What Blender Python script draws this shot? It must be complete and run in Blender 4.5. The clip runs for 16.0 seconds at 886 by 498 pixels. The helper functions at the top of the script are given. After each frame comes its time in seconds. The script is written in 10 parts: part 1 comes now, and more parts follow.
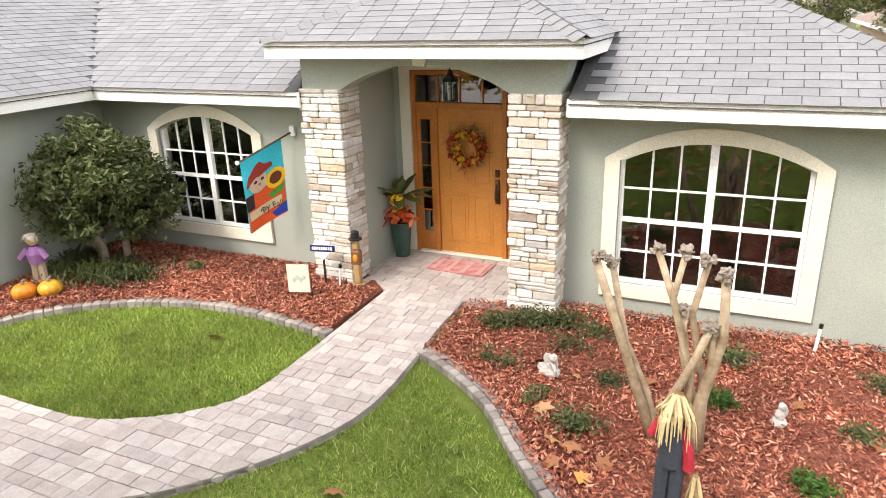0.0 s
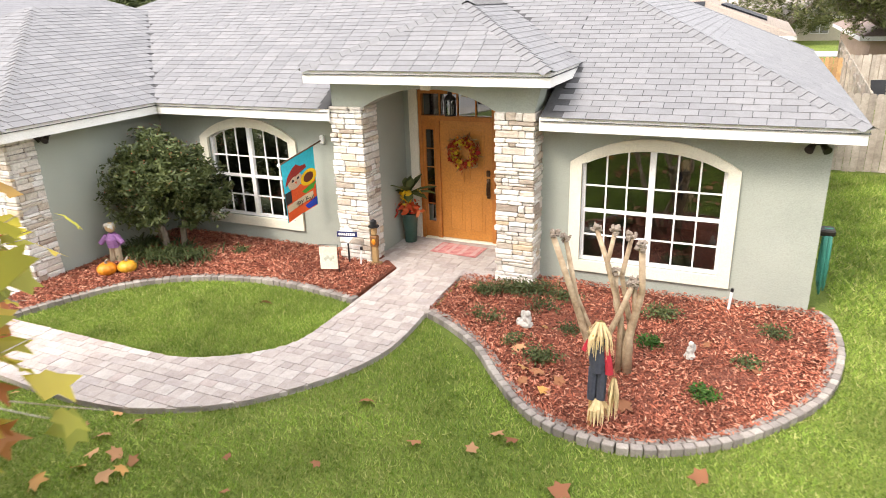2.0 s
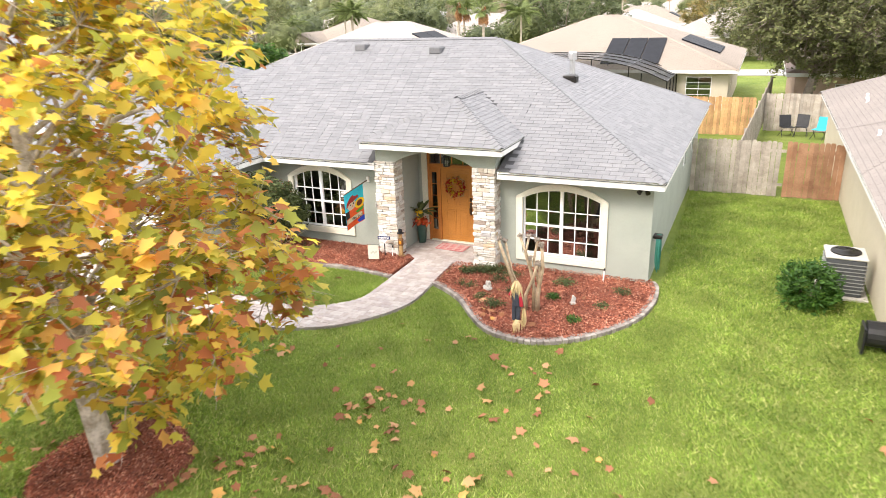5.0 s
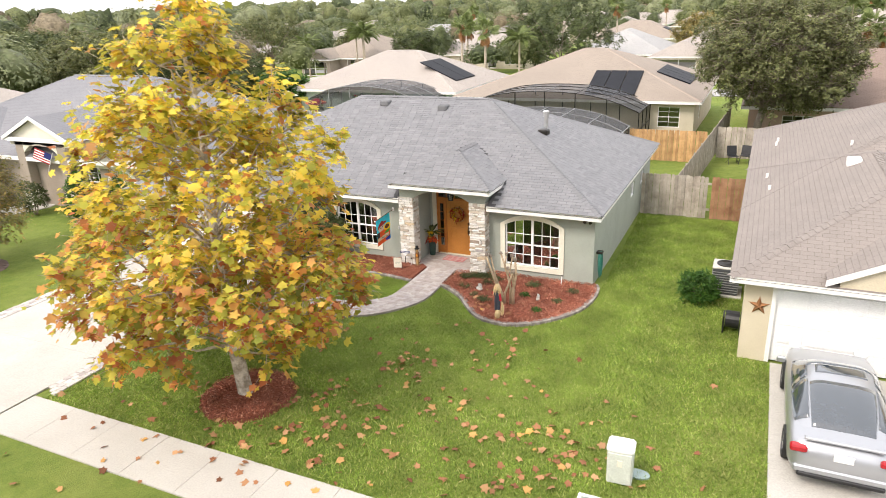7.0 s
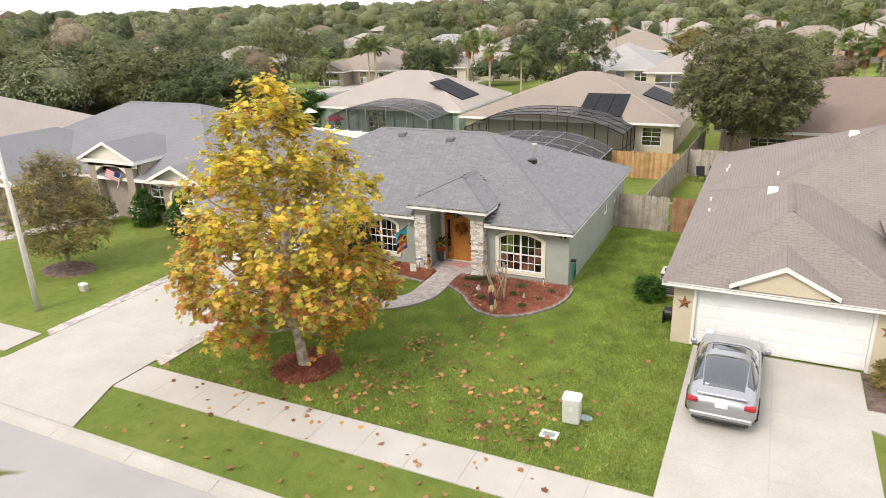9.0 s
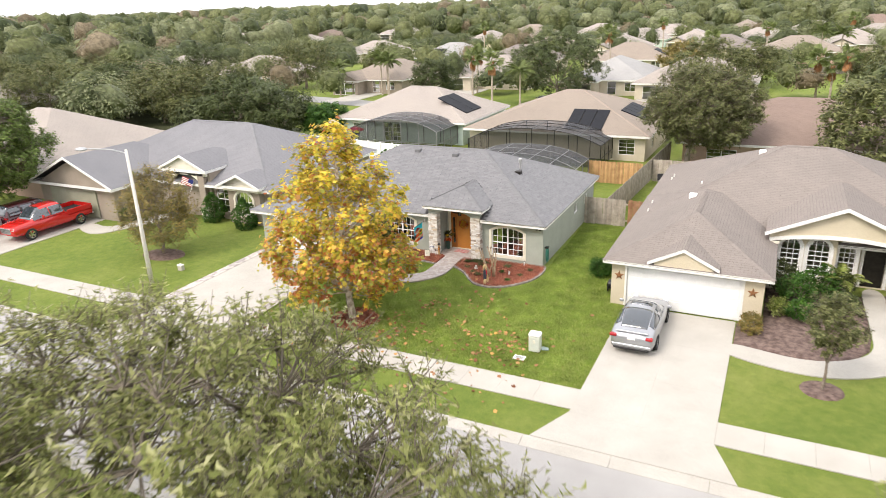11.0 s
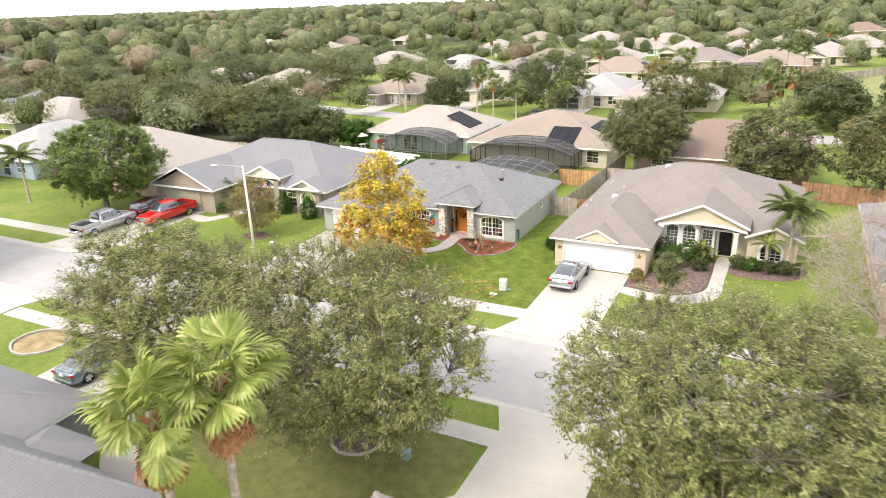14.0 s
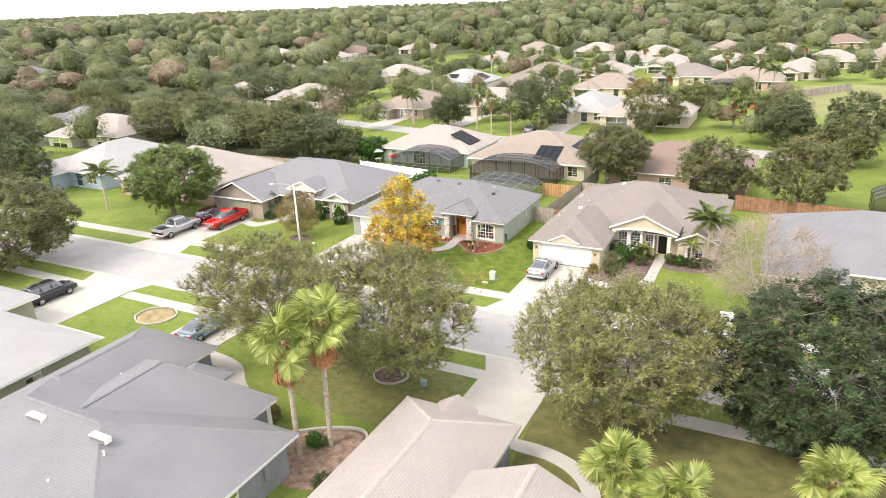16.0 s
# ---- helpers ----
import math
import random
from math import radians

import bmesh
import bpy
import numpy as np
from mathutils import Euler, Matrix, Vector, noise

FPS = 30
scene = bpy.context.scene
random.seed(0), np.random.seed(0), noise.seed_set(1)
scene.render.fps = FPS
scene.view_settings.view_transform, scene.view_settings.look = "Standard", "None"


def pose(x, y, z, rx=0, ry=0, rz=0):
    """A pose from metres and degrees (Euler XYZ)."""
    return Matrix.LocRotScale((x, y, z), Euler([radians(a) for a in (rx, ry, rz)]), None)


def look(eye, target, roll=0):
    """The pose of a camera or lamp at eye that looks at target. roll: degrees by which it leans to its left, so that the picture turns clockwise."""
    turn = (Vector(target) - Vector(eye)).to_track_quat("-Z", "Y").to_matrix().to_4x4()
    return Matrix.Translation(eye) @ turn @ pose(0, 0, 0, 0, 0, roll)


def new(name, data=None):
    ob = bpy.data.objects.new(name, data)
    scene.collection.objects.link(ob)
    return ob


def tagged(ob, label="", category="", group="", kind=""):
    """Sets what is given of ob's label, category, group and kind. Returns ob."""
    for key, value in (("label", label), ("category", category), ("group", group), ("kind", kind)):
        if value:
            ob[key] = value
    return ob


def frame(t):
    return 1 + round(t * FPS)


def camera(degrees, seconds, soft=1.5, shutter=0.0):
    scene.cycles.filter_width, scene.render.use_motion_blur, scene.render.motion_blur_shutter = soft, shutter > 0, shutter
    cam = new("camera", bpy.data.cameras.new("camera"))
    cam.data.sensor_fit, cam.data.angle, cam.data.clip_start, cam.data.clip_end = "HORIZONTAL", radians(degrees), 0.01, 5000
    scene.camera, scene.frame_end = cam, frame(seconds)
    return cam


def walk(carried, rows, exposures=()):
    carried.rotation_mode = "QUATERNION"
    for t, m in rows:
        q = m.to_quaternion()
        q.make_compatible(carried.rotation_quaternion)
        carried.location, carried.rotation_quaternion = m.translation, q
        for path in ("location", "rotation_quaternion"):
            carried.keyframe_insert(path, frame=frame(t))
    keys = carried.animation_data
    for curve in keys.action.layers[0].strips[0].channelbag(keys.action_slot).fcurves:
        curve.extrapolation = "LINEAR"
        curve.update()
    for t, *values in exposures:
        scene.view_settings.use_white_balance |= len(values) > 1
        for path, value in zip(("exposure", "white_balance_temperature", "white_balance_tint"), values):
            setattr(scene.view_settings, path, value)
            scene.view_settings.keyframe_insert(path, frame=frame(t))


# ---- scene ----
cam = camera(66.34, 16.0, 0.65, 0.5)
# seconds; eye; pitch, roll and yaw in degrees
ROWS = [
    (0, 0.005, -1.452, 3.437, -19.788, 1.708, 24.107),
    (0.5, 0.153, -1.787, 3.457, -19.837, 1.730, 24.112),
    (1, 0.331, -2.185, 3.537, -19.883, 1.752, 24.120),
    (1.5, 0.561, -2.694, 3.716, -19.923, 1.770, 24.133),
    (2, 0.849, -3.313, 3.962, -19.953, 1.785, 24.156),
    (2.5, 1.193, -4.029, 4.244, -19.972, 1.796, 24.188),
    (3, 1.585, -4.841, 4.591, -19.982, 1.807, 24.229),
    (3.5, 2.020, -5.754, 5.026, -19.986, 1.824, 24.274),
    (4, 2.507, -6.772, 5.473, -19.986, 1.853, 24.319),
    (4.6, 3.172, -8.138, 5.926, -19.986, 1.909, 24.372),
    (5.2, 3.911, -9.692, 6.470, -19.982, 1.977, 24.430),
    (5.8, 4.696, -11.422, 7.294, -19.965, 2.033, 24.508),
    (6.5, 5.610, -13.392, 8.278, -19.916, 2.052, 24.648),
    (7, 6.220, -14.634, 8.837, -19.859, 2.020, 24.788),
    (7.5, 6.758, -15.826, 9.474, -19.803, 1.967, 24.946),
    (8, 7.276, -16.993, 10.130, -19.770, 1.918, 25.101),
    (8.5, 7.867, -18.152, 10.617, -19.775, 1.893, 25.238),
    (9, 8.549, -19.567, 11.150, -19.806, 1.889, 25.362),
    (9.6, 9.496, -21.883, 12.121, -19.848, 1.904, 25.508),
    (10.2, 10.662, -24.528, 13.125, -19.888, 1.932, 25.660),
    (10.8, 12.094, -27.120, 13.817, -19.925, 1.968, 25.824),
    (11.5, 13.926, -30.256, 14.563, -19.969, 2.010, 26.036),
    (12, 15.235, -32.718, 15.292, -20.003, 2.037, 26.203),
    (12.5, 16.564, -35.325, 16.154, -20.043, 2.065, 26.373),
    (13, 17.955, -38.027, 17.094, -20.093, 2.097, 26.539),
    (13.5, 19.447, -40.866, 18.123, -20.149, 2.130, 26.691),
    (14, 21.067, -43.910, 19.265, -20.199, 2.159, 26.821),
    (14.5, 22.796, -47.244, 20.524, -20.234, 2.176, 26.922),
    (15, 24.582, -50.847, 21.895, -20.250, 2.180, 26.993),
    (15.5, 26.302, -54.270, 23.354, -20.253, 2.174, 27.044),
    (16, 27.919, -57.347, 24.865, -20.250, 2.164, 27.085),
]
walk(cam, [(t, pose(x, y, z, 90 + pitch, roll, yaw)) for t, x, y, z, pitch, roll, yaw in ROWS],
     exposures=[(0.0, 1.57, 6750, 13), (2.0, 1.61, 6750, 13), (4.0, 1.70, 6750, 13), (6.5, 1.29, 6750, 13), (9.0, 0.81, 6750, 13), (11.5, 1.09, 6750, 13), (13.5, 1.21, 6750, 13), (16.0, 1.25, 6750, 13)])

# ---- sky, sun, exposure: a bright overcast noon ----
SUN_UP, SUN_ROUND = 48.0, 205.0
world = bpy.data.worlds.new("overcast_sky")
scene.world = world
world.use_nodes = True
wn = world.node_tree
sky = wn.nodes.new("ShaderNodeTexSky")
sky.sky_type, sky.sun_disc = "NISHITA", False
sky.sun_elevation, sky.sun_rotation = radians(SUN_UP), radians(SUN_ROUND)
sky.air_density, sky.dust_density, sky.ozone_density = 1.0, 4.0, 1.0
veil = wn.nodes.new("ShaderNodeMix")
veil.data_type = "RGBA"
veil.inputs["Factor"].default_value = 0.8
veil.inputs["B"].default_value = (7.6, 7.8, 8.1, 1)
wn.links.new(sky.outputs["Color"], veil.inputs["A"])
wn.links.new(veil.outputs["Result"], wn.nodes["Background"].inputs["Color"])
wn.nodes["Background"].inputs["Strength"].default_value = 0.13
sun_data = bpy.data.lights.new("sun", "SUN")
sun_data.energy, sun_data.angle, sun_data.color = 1.4, radians(20), (1.0, 0.95, 0.88)
sun = new("sun", sun_data)
sun.matrix_world = look((0, 0, 0), (-math.sin(radians(SUN_ROUND)) * math.cos(radians(SUN_UP)),
                                    -math.cos(radians(SUN_ROUND)) * math.cos(radians(SUN_UP)), -math.sin(radians(SUN_UP))))

# ---- building helpers ----
RNG = random.Random(7)


class G:
    """Gathers vertices and faces of one mesh."""

    def __init__(self):
        self.v, self.f, self.uv = [], [], []

    def add(self, verts, faces, uvs=None):
        n = len(self.v)
        self.v.extend([tuple(p) for p in verts])
        for i, f in enumerate(faces):
            self.f.append([n + k for k in f])
            self.uv.append(uvs[i] if uvs else None)
        return self

    def box(self, x0, y0, z0, x1, y1, z1, bevel=0.0):
        if not bevel:
            v = [(x, y, z) for z in (z0, z1) for y in (y0, y1) for x in (x0, x1)]
            return self.add(v, [(0, 2, 3, 1), (4, 5, 7, 6), (0, 1, 5, 4), (2, 6, 7, 3), (0, 4, 6, 2), (1, 3, 7, 5)])
        b, lo, hi, v, ix = bevel, (x0, y0, z0), (x1, y1, z1), [], {}
        for s in range(8):
            sg = [(s >> a) & 1 for a in range(3)]
            for a in range(3):
                p = [(hi[k] if sg[k] else lo[k]) if k == a else ((hi[k] - b) if sg[k] else (lo[k] + b)) for k in range(3)]
                ix[s, a] = len(v)
                v.append(p)
        fc = []
        for a in range(3):
            o = [k for k in range(3) if k != a]
            for side in (0, 1):
                q = [side << a | i << o[0] | j << o[1] for i, j in ((0, 0), (1, 0), (1, 1), (0, 1))]
                fc.append([ix[s, a] for s in q])
            for i in (0, 1):
                for j in (0, 1):
                    s0 = i << o[0] | j << o[1]
                    s1 = s0 | 1 << a
                    fc.append([ix[s0, o[0]], ix[s1, o[0]], ix[s1, o[1]], ix[s0, o[1]]])
        for s in range(8):
            fc.append([ix[s, 0], ix[s, 1], ix[s, 2]])
        return self.add(v, fc)

    def tube(self, pts, radii, n=8, cap=True):
        pts = [Vector(p) for p in pts]
        if not hasattr(radii, "__len__"):
            radii = [radii] * len(pts)
        v, f = [], []
        ref = None
        for i, p in enumerate(pts):
            d = (pts[min(i + 1, len(pts) - 1)] - pts[max(i - 1, 0)]).normalized()
            if ref is None:
                ref = d.orthogonal().normalized()
            ref = (ref - d * ref.dot(d)).normalized()
            s = d.cross(ref)
            for k in range(n):
                a = 2 * math.pi * k / n
                v.append(p + (ref * math.cos(a) + s * math.sin(a)) * radii[i])
        for i in range(len(pts) - 1):
            for k in range(n):
                a, b = i * n + k, i * n + (k + 1) % n
                f.append((a, b, b + n, a + n))
        if cap:
            f.append(tuple(range(n - 1, -1, -1)))
            f.append(tuple(range((len(pts) - 1) * n, len(pts) * n)))
        return self.add(v, f)

    def lathe(self, prof, c=(0, 0, 0), n=16, sx=1.0, sy=1.0):
        """prof: (radius, height) from bottom to top."""
        v = [(c[0] + r * sx * math.cos(2 * math.pi * k / n), c[1] + r * sy * math.sin(2 * math.pi * k / n), c[2] + z) for r, z in prof for k in range(n)]
        f = [(i * n + k, i * n + (k + 1) % n, (i + 1) * n + (k + 1) % n, (i + 1) * n + k) for i in range(len(prof) - 1) for k in range(n)]
        f += [tuple(range(n - 1, -1, -1)), tuple(range((len(prof) - 1) * n, len(prof) * n))]
        return self.add(v, f)

    def prism(self, poly, lo, hi, to):
        """A polygon (a, b) pushed from lo to hi; to(a, b, h) gives the point."""
        n = len(poly)
        v = [to(a, b, h) for h in (lo, hi) for a, b in poly]
        return self.add(v, [tuple(range(n - 1, -1, -1)), tuple(range(n, 2 * n))] + [(i, (i + 1) % n, n + (i + 1) % n, n + i) for i in range(n)])

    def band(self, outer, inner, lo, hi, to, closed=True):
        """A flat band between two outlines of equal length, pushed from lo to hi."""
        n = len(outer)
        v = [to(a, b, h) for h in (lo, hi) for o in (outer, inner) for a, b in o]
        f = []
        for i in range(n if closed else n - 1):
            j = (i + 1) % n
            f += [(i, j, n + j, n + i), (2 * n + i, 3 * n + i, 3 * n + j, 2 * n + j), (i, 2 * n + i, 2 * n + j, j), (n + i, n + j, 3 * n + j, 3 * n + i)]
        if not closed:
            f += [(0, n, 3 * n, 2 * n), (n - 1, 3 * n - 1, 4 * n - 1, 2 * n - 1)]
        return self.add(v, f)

    def blob(self, c, r, rough=0.0, n=10, m=7, seed=0):
        v, f = [], []
        for j in range(m + 1):
            t = math.pi * j / m
            for k in range(n):
                a = 2 * math.pi * k / n
                d = Vector((math.sin(t) * math.cos(a), math.sin(t) * math.sin(a), -math.cos(t)))
                q = 1 + rough * noise.noise(d * 2.1 + Vector((seed * 3.7, seed, 0)))
                v.append((c[0] + d.x * r[0] * q, c[1] + d.y * r[1] * q, c[2] + d.z * r[2] * q))
        for j in range(m):
            for k in range(n):
                f.append((j * n + k, j * n + (k + 1) % n, (j + 1) * n + (k + 1) % n, (j + 1) * n + k))
        return self.add(v, f)

    def mesh(self, name, smooth=False):
        me = bpy.data.meshes.new(name)
        me.from_pydata(self.v, [], self.f)
        if any(self.uv):
            lay = me.uv_layers.new(name="UVMap")
            flat = []
            for f, u in zip(self.f, self.uv):
                flat += u if u else [(0, 0)] * len(f)
            lay.data.foreach_set("uv", [c for p in flat for c in p])
        bm = bmesh.new()
        bm.from_mesh(me)
        bmesh.ops.recalc_face_normals(bm, faces=bm.faces)
        bm.to_mesh(me)
        bm.free()
        if smooth:
            me.polygons.foreach_set("use_smooth", [True] * len(me.polygons))
        return me


def part(name, g, material, parent=None, label="", smooth=False):
    """One mesh object, from a G or a mesh, under a thing or a part."""
    me = g.mesh(name, smooth) if isinstance(g, G) else g
    if material:
        me.materials.clear()
        me.materials.append(material)
    ob = new(name, me)
    if parent:
        ob.parent = parent
    if label:
        ob["label"] = label
    return ob


def thing(name, label, category, m=None, group="", kind=""):
    """An empty at the base of a thing, to hold its parts."""
    ob = new(name)
    ob.empty_display_size = 0.2
    if m is not None:
        ob.matrix_world = m
    return tagged(ob, label, category, group, kind)


def solo(name, g, material, label, category, group="", kind="", smooth=False, m=None):
    """A thing that is one mesh."""
    ob = part(name, g, material, None, "", smooth)
    if m is not None:
        ob.matrix_world = m
    return tagged(ob, label, category, group, kind)


def fast_mesh(name, verts, loops, per, smooth=False):
    """A mesh from arrays, all faces with the same number of corners."""
    me = bpy.data.meshes.new(name)
    verts, loops = np.asarray(verts, np.float32), np.asarray(loops, np.int32).ravel()
    n = len(loops) // per
    me.vertices.add(len(verts))
    me.vertices.foreach_set("co", verts.ravel())
    me.loops.add(len(loops))
    me.loops.foreach_set("vertex_index", loops)
    me.polygons.add(n)
    me.polygons.foreach_set("loop_start", np.arange(n, dtype=np.int32) * per)
    if smooth:
        me.polygons.foreach_set("use_smooth", np.ones(n, bool))
    me.update()
    me.validate()
    return me


FRONT = lambda a, b, h: (a, h, b)      # outlines in x, z, pushed along y
SIDE = lambda a, b, h: (h, a, b)       # outlines in y, z, pushed along x
FLAT = lambda a, b, h: (a, b, h)       # outlines in x, y, pushed up


def arch_line(x0, x1, z0, z1, rise, n=12):
    """An opening's outline: sides up to z1, then a low arch that rises on. Counter-clockwise from the lower left."""
    pts = [(x0, z0), (x1, z0), (x1, z1)]
    if rise > 0:
        w = (x1 - x0) / 2
        r = (w * w + rise * rise) / (2 * rise)
        a0 = math.asin(min(1, w / r))
        for i in range(1, n):
            a = a0 - 2 * a0 * i / n
            pts.append(((x0 + x1) / 2 + r * math.sin(a), z1 + rise - r + r * math.cos(a)))
    return pts + [(x0, z1)]


def wall_run(g, a0, a1, z1, lo, hi, holes, to, z0=-0.15):
    """A wall from a0 to a1 along its line, thickness lo..hi, with openings (u0, u1, sill, head, rise) through it."""
    at = a0
    for u0, u1, s, h, rise in sorted(holes):
        if u0 > at:
            g.prism([(at, z0), (u0, z0), (u0, z1), (at, z1)], lo, hi, to)
        if s > z0:
            g.prism([(u0, z0), (u1, z0), (u1, s), (u0, s)], lo, hi, to)
        top = arch_line(u0, u1, s, h, rise)[2:]
        for p, q in zip(top[:-1], top[1:]):
            g.prism([(q[0], q[1]), (p[0], p[1]), (p[0], z1), (q[0], z1)], lo, hi, to)
        at = u1
    if at < a1:
        g.prism([(at, z0), (a1, z0), (a1, z1), (at, z1)], lo, hi, to)


def hip_planes(x0, y0, x1, y1, z, slope, ends="hhhh"):
    """Roof planes over a rectangle: lists of corner points, eave edge first. ends: h or g (gable) for -y, +y, -x, +x."""
    w, d = x1 - x0, y1 - y0
    h = min(w, d) / 2 * slope
    if w >= d:
        m = (y0 + y1) / 2
        a = x0 + (0 if ends[2] == "g" else d / 2)
        b = x1 - (0 if ends[3] == "g" else d / 2)
        A, B = (a, m, z + h), (b, m, z + h)
        pl = [[(x0, y0, z), (x1, y0, z), B, A], [(x1, y1, z), (x0, y1, z), A, B]]
        if ends[2] == "h":
            pl.append([(x0, y1, z), (x0, y0, z), A])
        if ends[3] == "h":
            pl.append([(x1, y0, z), (x1, y1, z), B])
    else:
        m = (x0 + x1) / 2
        a = y0 + (0 if ends[0] == "g" else w / 2)
        b = y1 - (0 if ends[1] == "g" else w / 2)
        A, B = (m, a, z + h), (m, b, z + h)
        pl = [[(x1, y0, z), (x1, y1, z), B, A], [(x0, y1, z), (x0, y0, z), A, B]]
        if ends[0] == "h":
            pl.append([(x0, y0, z), (x1, y0, z), A])
        if ends[1] == "h":
            pl.append([(x1, y1, z), (x0, y1, z), B])
    return pl


def roof_uv(p):
    """UVs in metres: along the eave, and up the slope."""
    o, e = Vector(p[0]), (Vector(p[1]) - Vector(p[0])).normalized()
    nrm = e.cross(Vector(p[2]) - o).normalized()
    up = nrm.cross(e)
    return [((Vector(q) - o).dot(e) + o.x * 0.37 + o.y * 0.21, (Vector(q) - o).dot(up)) for q in p]


def roof_solid(g, planes, thick=0.05):
    for p in planes:
        g.add(p, [tuple(range(len(p)))], [roof_uv(p)])
        g.add([(x, y, z - thick) for x, y, z in reversed(p)], [tuple(range(len(p)))])
    return g


def nodes_of(name):
    m = bpy.data.materials.new(name)
    m.use_nodes = True
    nt = m.node_tree
    return m, nt, nt.nodes["Principled BSDF"]


def ramp_of(nt, stops, fac):
    r = nt.nodes.new("ShaderNodeValToRGB")
    while len(r.color_ramp.elements) < len(stops):
        r.color_ramp.elements.new(0.5)
    for e, (p, c) in zip(r.color_ramp.elements, stops):
        e.position, e.color = p, (*c, 1)
    nt.links.new(fac, r.inputs["Fac"])
    return r.outputs["Color"]


def tex_noise(nt, scale, detail=4, rough=0.6, vec=None):
    n = nt.nodes.new("ShaderNodeTexNoise")
    n.inputs["Scale"].default_value, n.inputs["Detail"].default_value, n.inputs["Roughness"].default_value = scale, detail, rough
    if vec is None:
        vec = coords(nt)
    nt.links.new(vec, n.inputs["Vector"])
    return n.outputs["Fac"]


def coords(nt, kind="Position"):
    if kind == "Position":
        for n in nt.nodes:
            if n.bl_idname == "ShaderNodeNewGeometry":
                return n.outputs["Position"]
        return nt.nodes.new("ShaderNodeNewGeometry").outputs["Position"]
    for n in nt.nodes:
        if n.bl_idname == "ShaderNodeTexCoord":
            return n.outputs[kind]
    return nt.nodes.new("ShaderNodeTexCoord").outputs[kind]


def mixed(nt, a, b, fac, how="MIX"):
    m = nt.nodes.new("ShaderNodeMix")
    m.data_type, m.blend_type = "RGBA", how
    for key, val in (("Factor", fac), ("A", a), ("B", b)):
        if hasattr(val, "links"):
            nt.links.new(val, m.inputs[key])
        elif key == "Factor":
            m.inputs[key].default_value = val
        else:
            m.inputs[key].default_value = (*val, 1)
    return m.outputs["Result"]


def bumped(nt, bsdf, height, strength=0.3, dist=0.01):
    b = nt.nodes.new("ShaderNodeBump")
    b.inputs["Strength"].default_value, b.inputs["Distance"].default_value = strength, dist
    nt.links.new(height, b.inputs["Height"])
    nt.links.new(b.outputs["Normal"], bsdf.inputs["Normal"])


def surface(name, lo, hi, scale=3.0, fine=40.0, rough=0.8, bump=0.2, dist=0.01, per="", spread=0.0, metal=0.0, spec=0.4, coat=0.0, blotch=0.5):
    """A plain material with blotches, grain and relief. per: 'object' or 'island' varies each piece."""
    m, nt, b = nodes_of(name)
    c = ramp_of(nt, [(0.5 - blotch * 0.35, lo), (0.5 + blotch * 0.35, hi)], tex_noise(nt, scale, 5))
    f = tex_noise(nt, fine, 3)
    c = mixed(nt, c, ramp_of(nt, [(0.3, (0.72,) * 3), (0.7, (1.18,) * 3)], f), 0.6, "MULTIPLY")
    if per:
        if per == "object":
            r = nt.nodes.new("ShaderNodeObjectInfo").outputs["Random"]
        else:
            coords(nt)
            r = [n for n in nt.nodes if n.bl_idname == "ShaderNodeNewGeometry"][0].outputs["Random Per Island"]
        c = mixed(nt, c, ramp_of(nt, [(0, (1 - spread,) * 3), (1, (1 + spread,) * 3)], r), 1.0, "MULTIPLY")
    nt.links.new(c, b.inputs["Base Color"])
    b.inputs["Roughness"].default_value, b.inputs["Metallic"].default_value = rough, metal
    b.inputs["Specular IOR Level"].default_value = spec
    b.inputs["Coat Weight"].default_value = coat
    if bump:
        bumped(nt, b, f, bump, dist)
    return m


def pieces_mat(name, stops, per="object", rough=0.85, fine=60.0, bump=0.5, dist=0.006, dirt=0.35):
    """Pieces that differ one by one: colours picked along the stops by chance."""
    m, nt, b = nodes_of(name)
    if per == "object":
        r = nt.nodes.new("ShaderNodeObjectInfo").outputs["Random"]
    else:
        coords(nt)
        r = [n for n in nt.nodes if n.bl_idname == "ShaderNodeNewGeometry"][0].outputs["Random Per Island"]
    c = ramp_of(nt, stops, r)
    f = tex_noise(nt, fine, 5)
    w = tex_noise(nt, 9.0, 4)
    c = mixed(nt, c, ramp_of(nt, [(0.25, (0.6,) * 3), (0.75, (1.25,) * 3)], f), 0.5, "MULTIPLY")
    c = mixed(nt, c, ramp_of(nt, [(0.3, (0.7, 0.68, 0.64)), (0.65, (1.1, 1.1, 1.1))], w), dirt, "MULTIPLY")
    nt.links.new(c, b.inputs["Base Color"])
    b.inputs["Roughness"].default_value = rough
    b.inputs["Specular IOR Level"].default_value = 0.3
    bumped(nt, b, f, bump, dist)
    return m


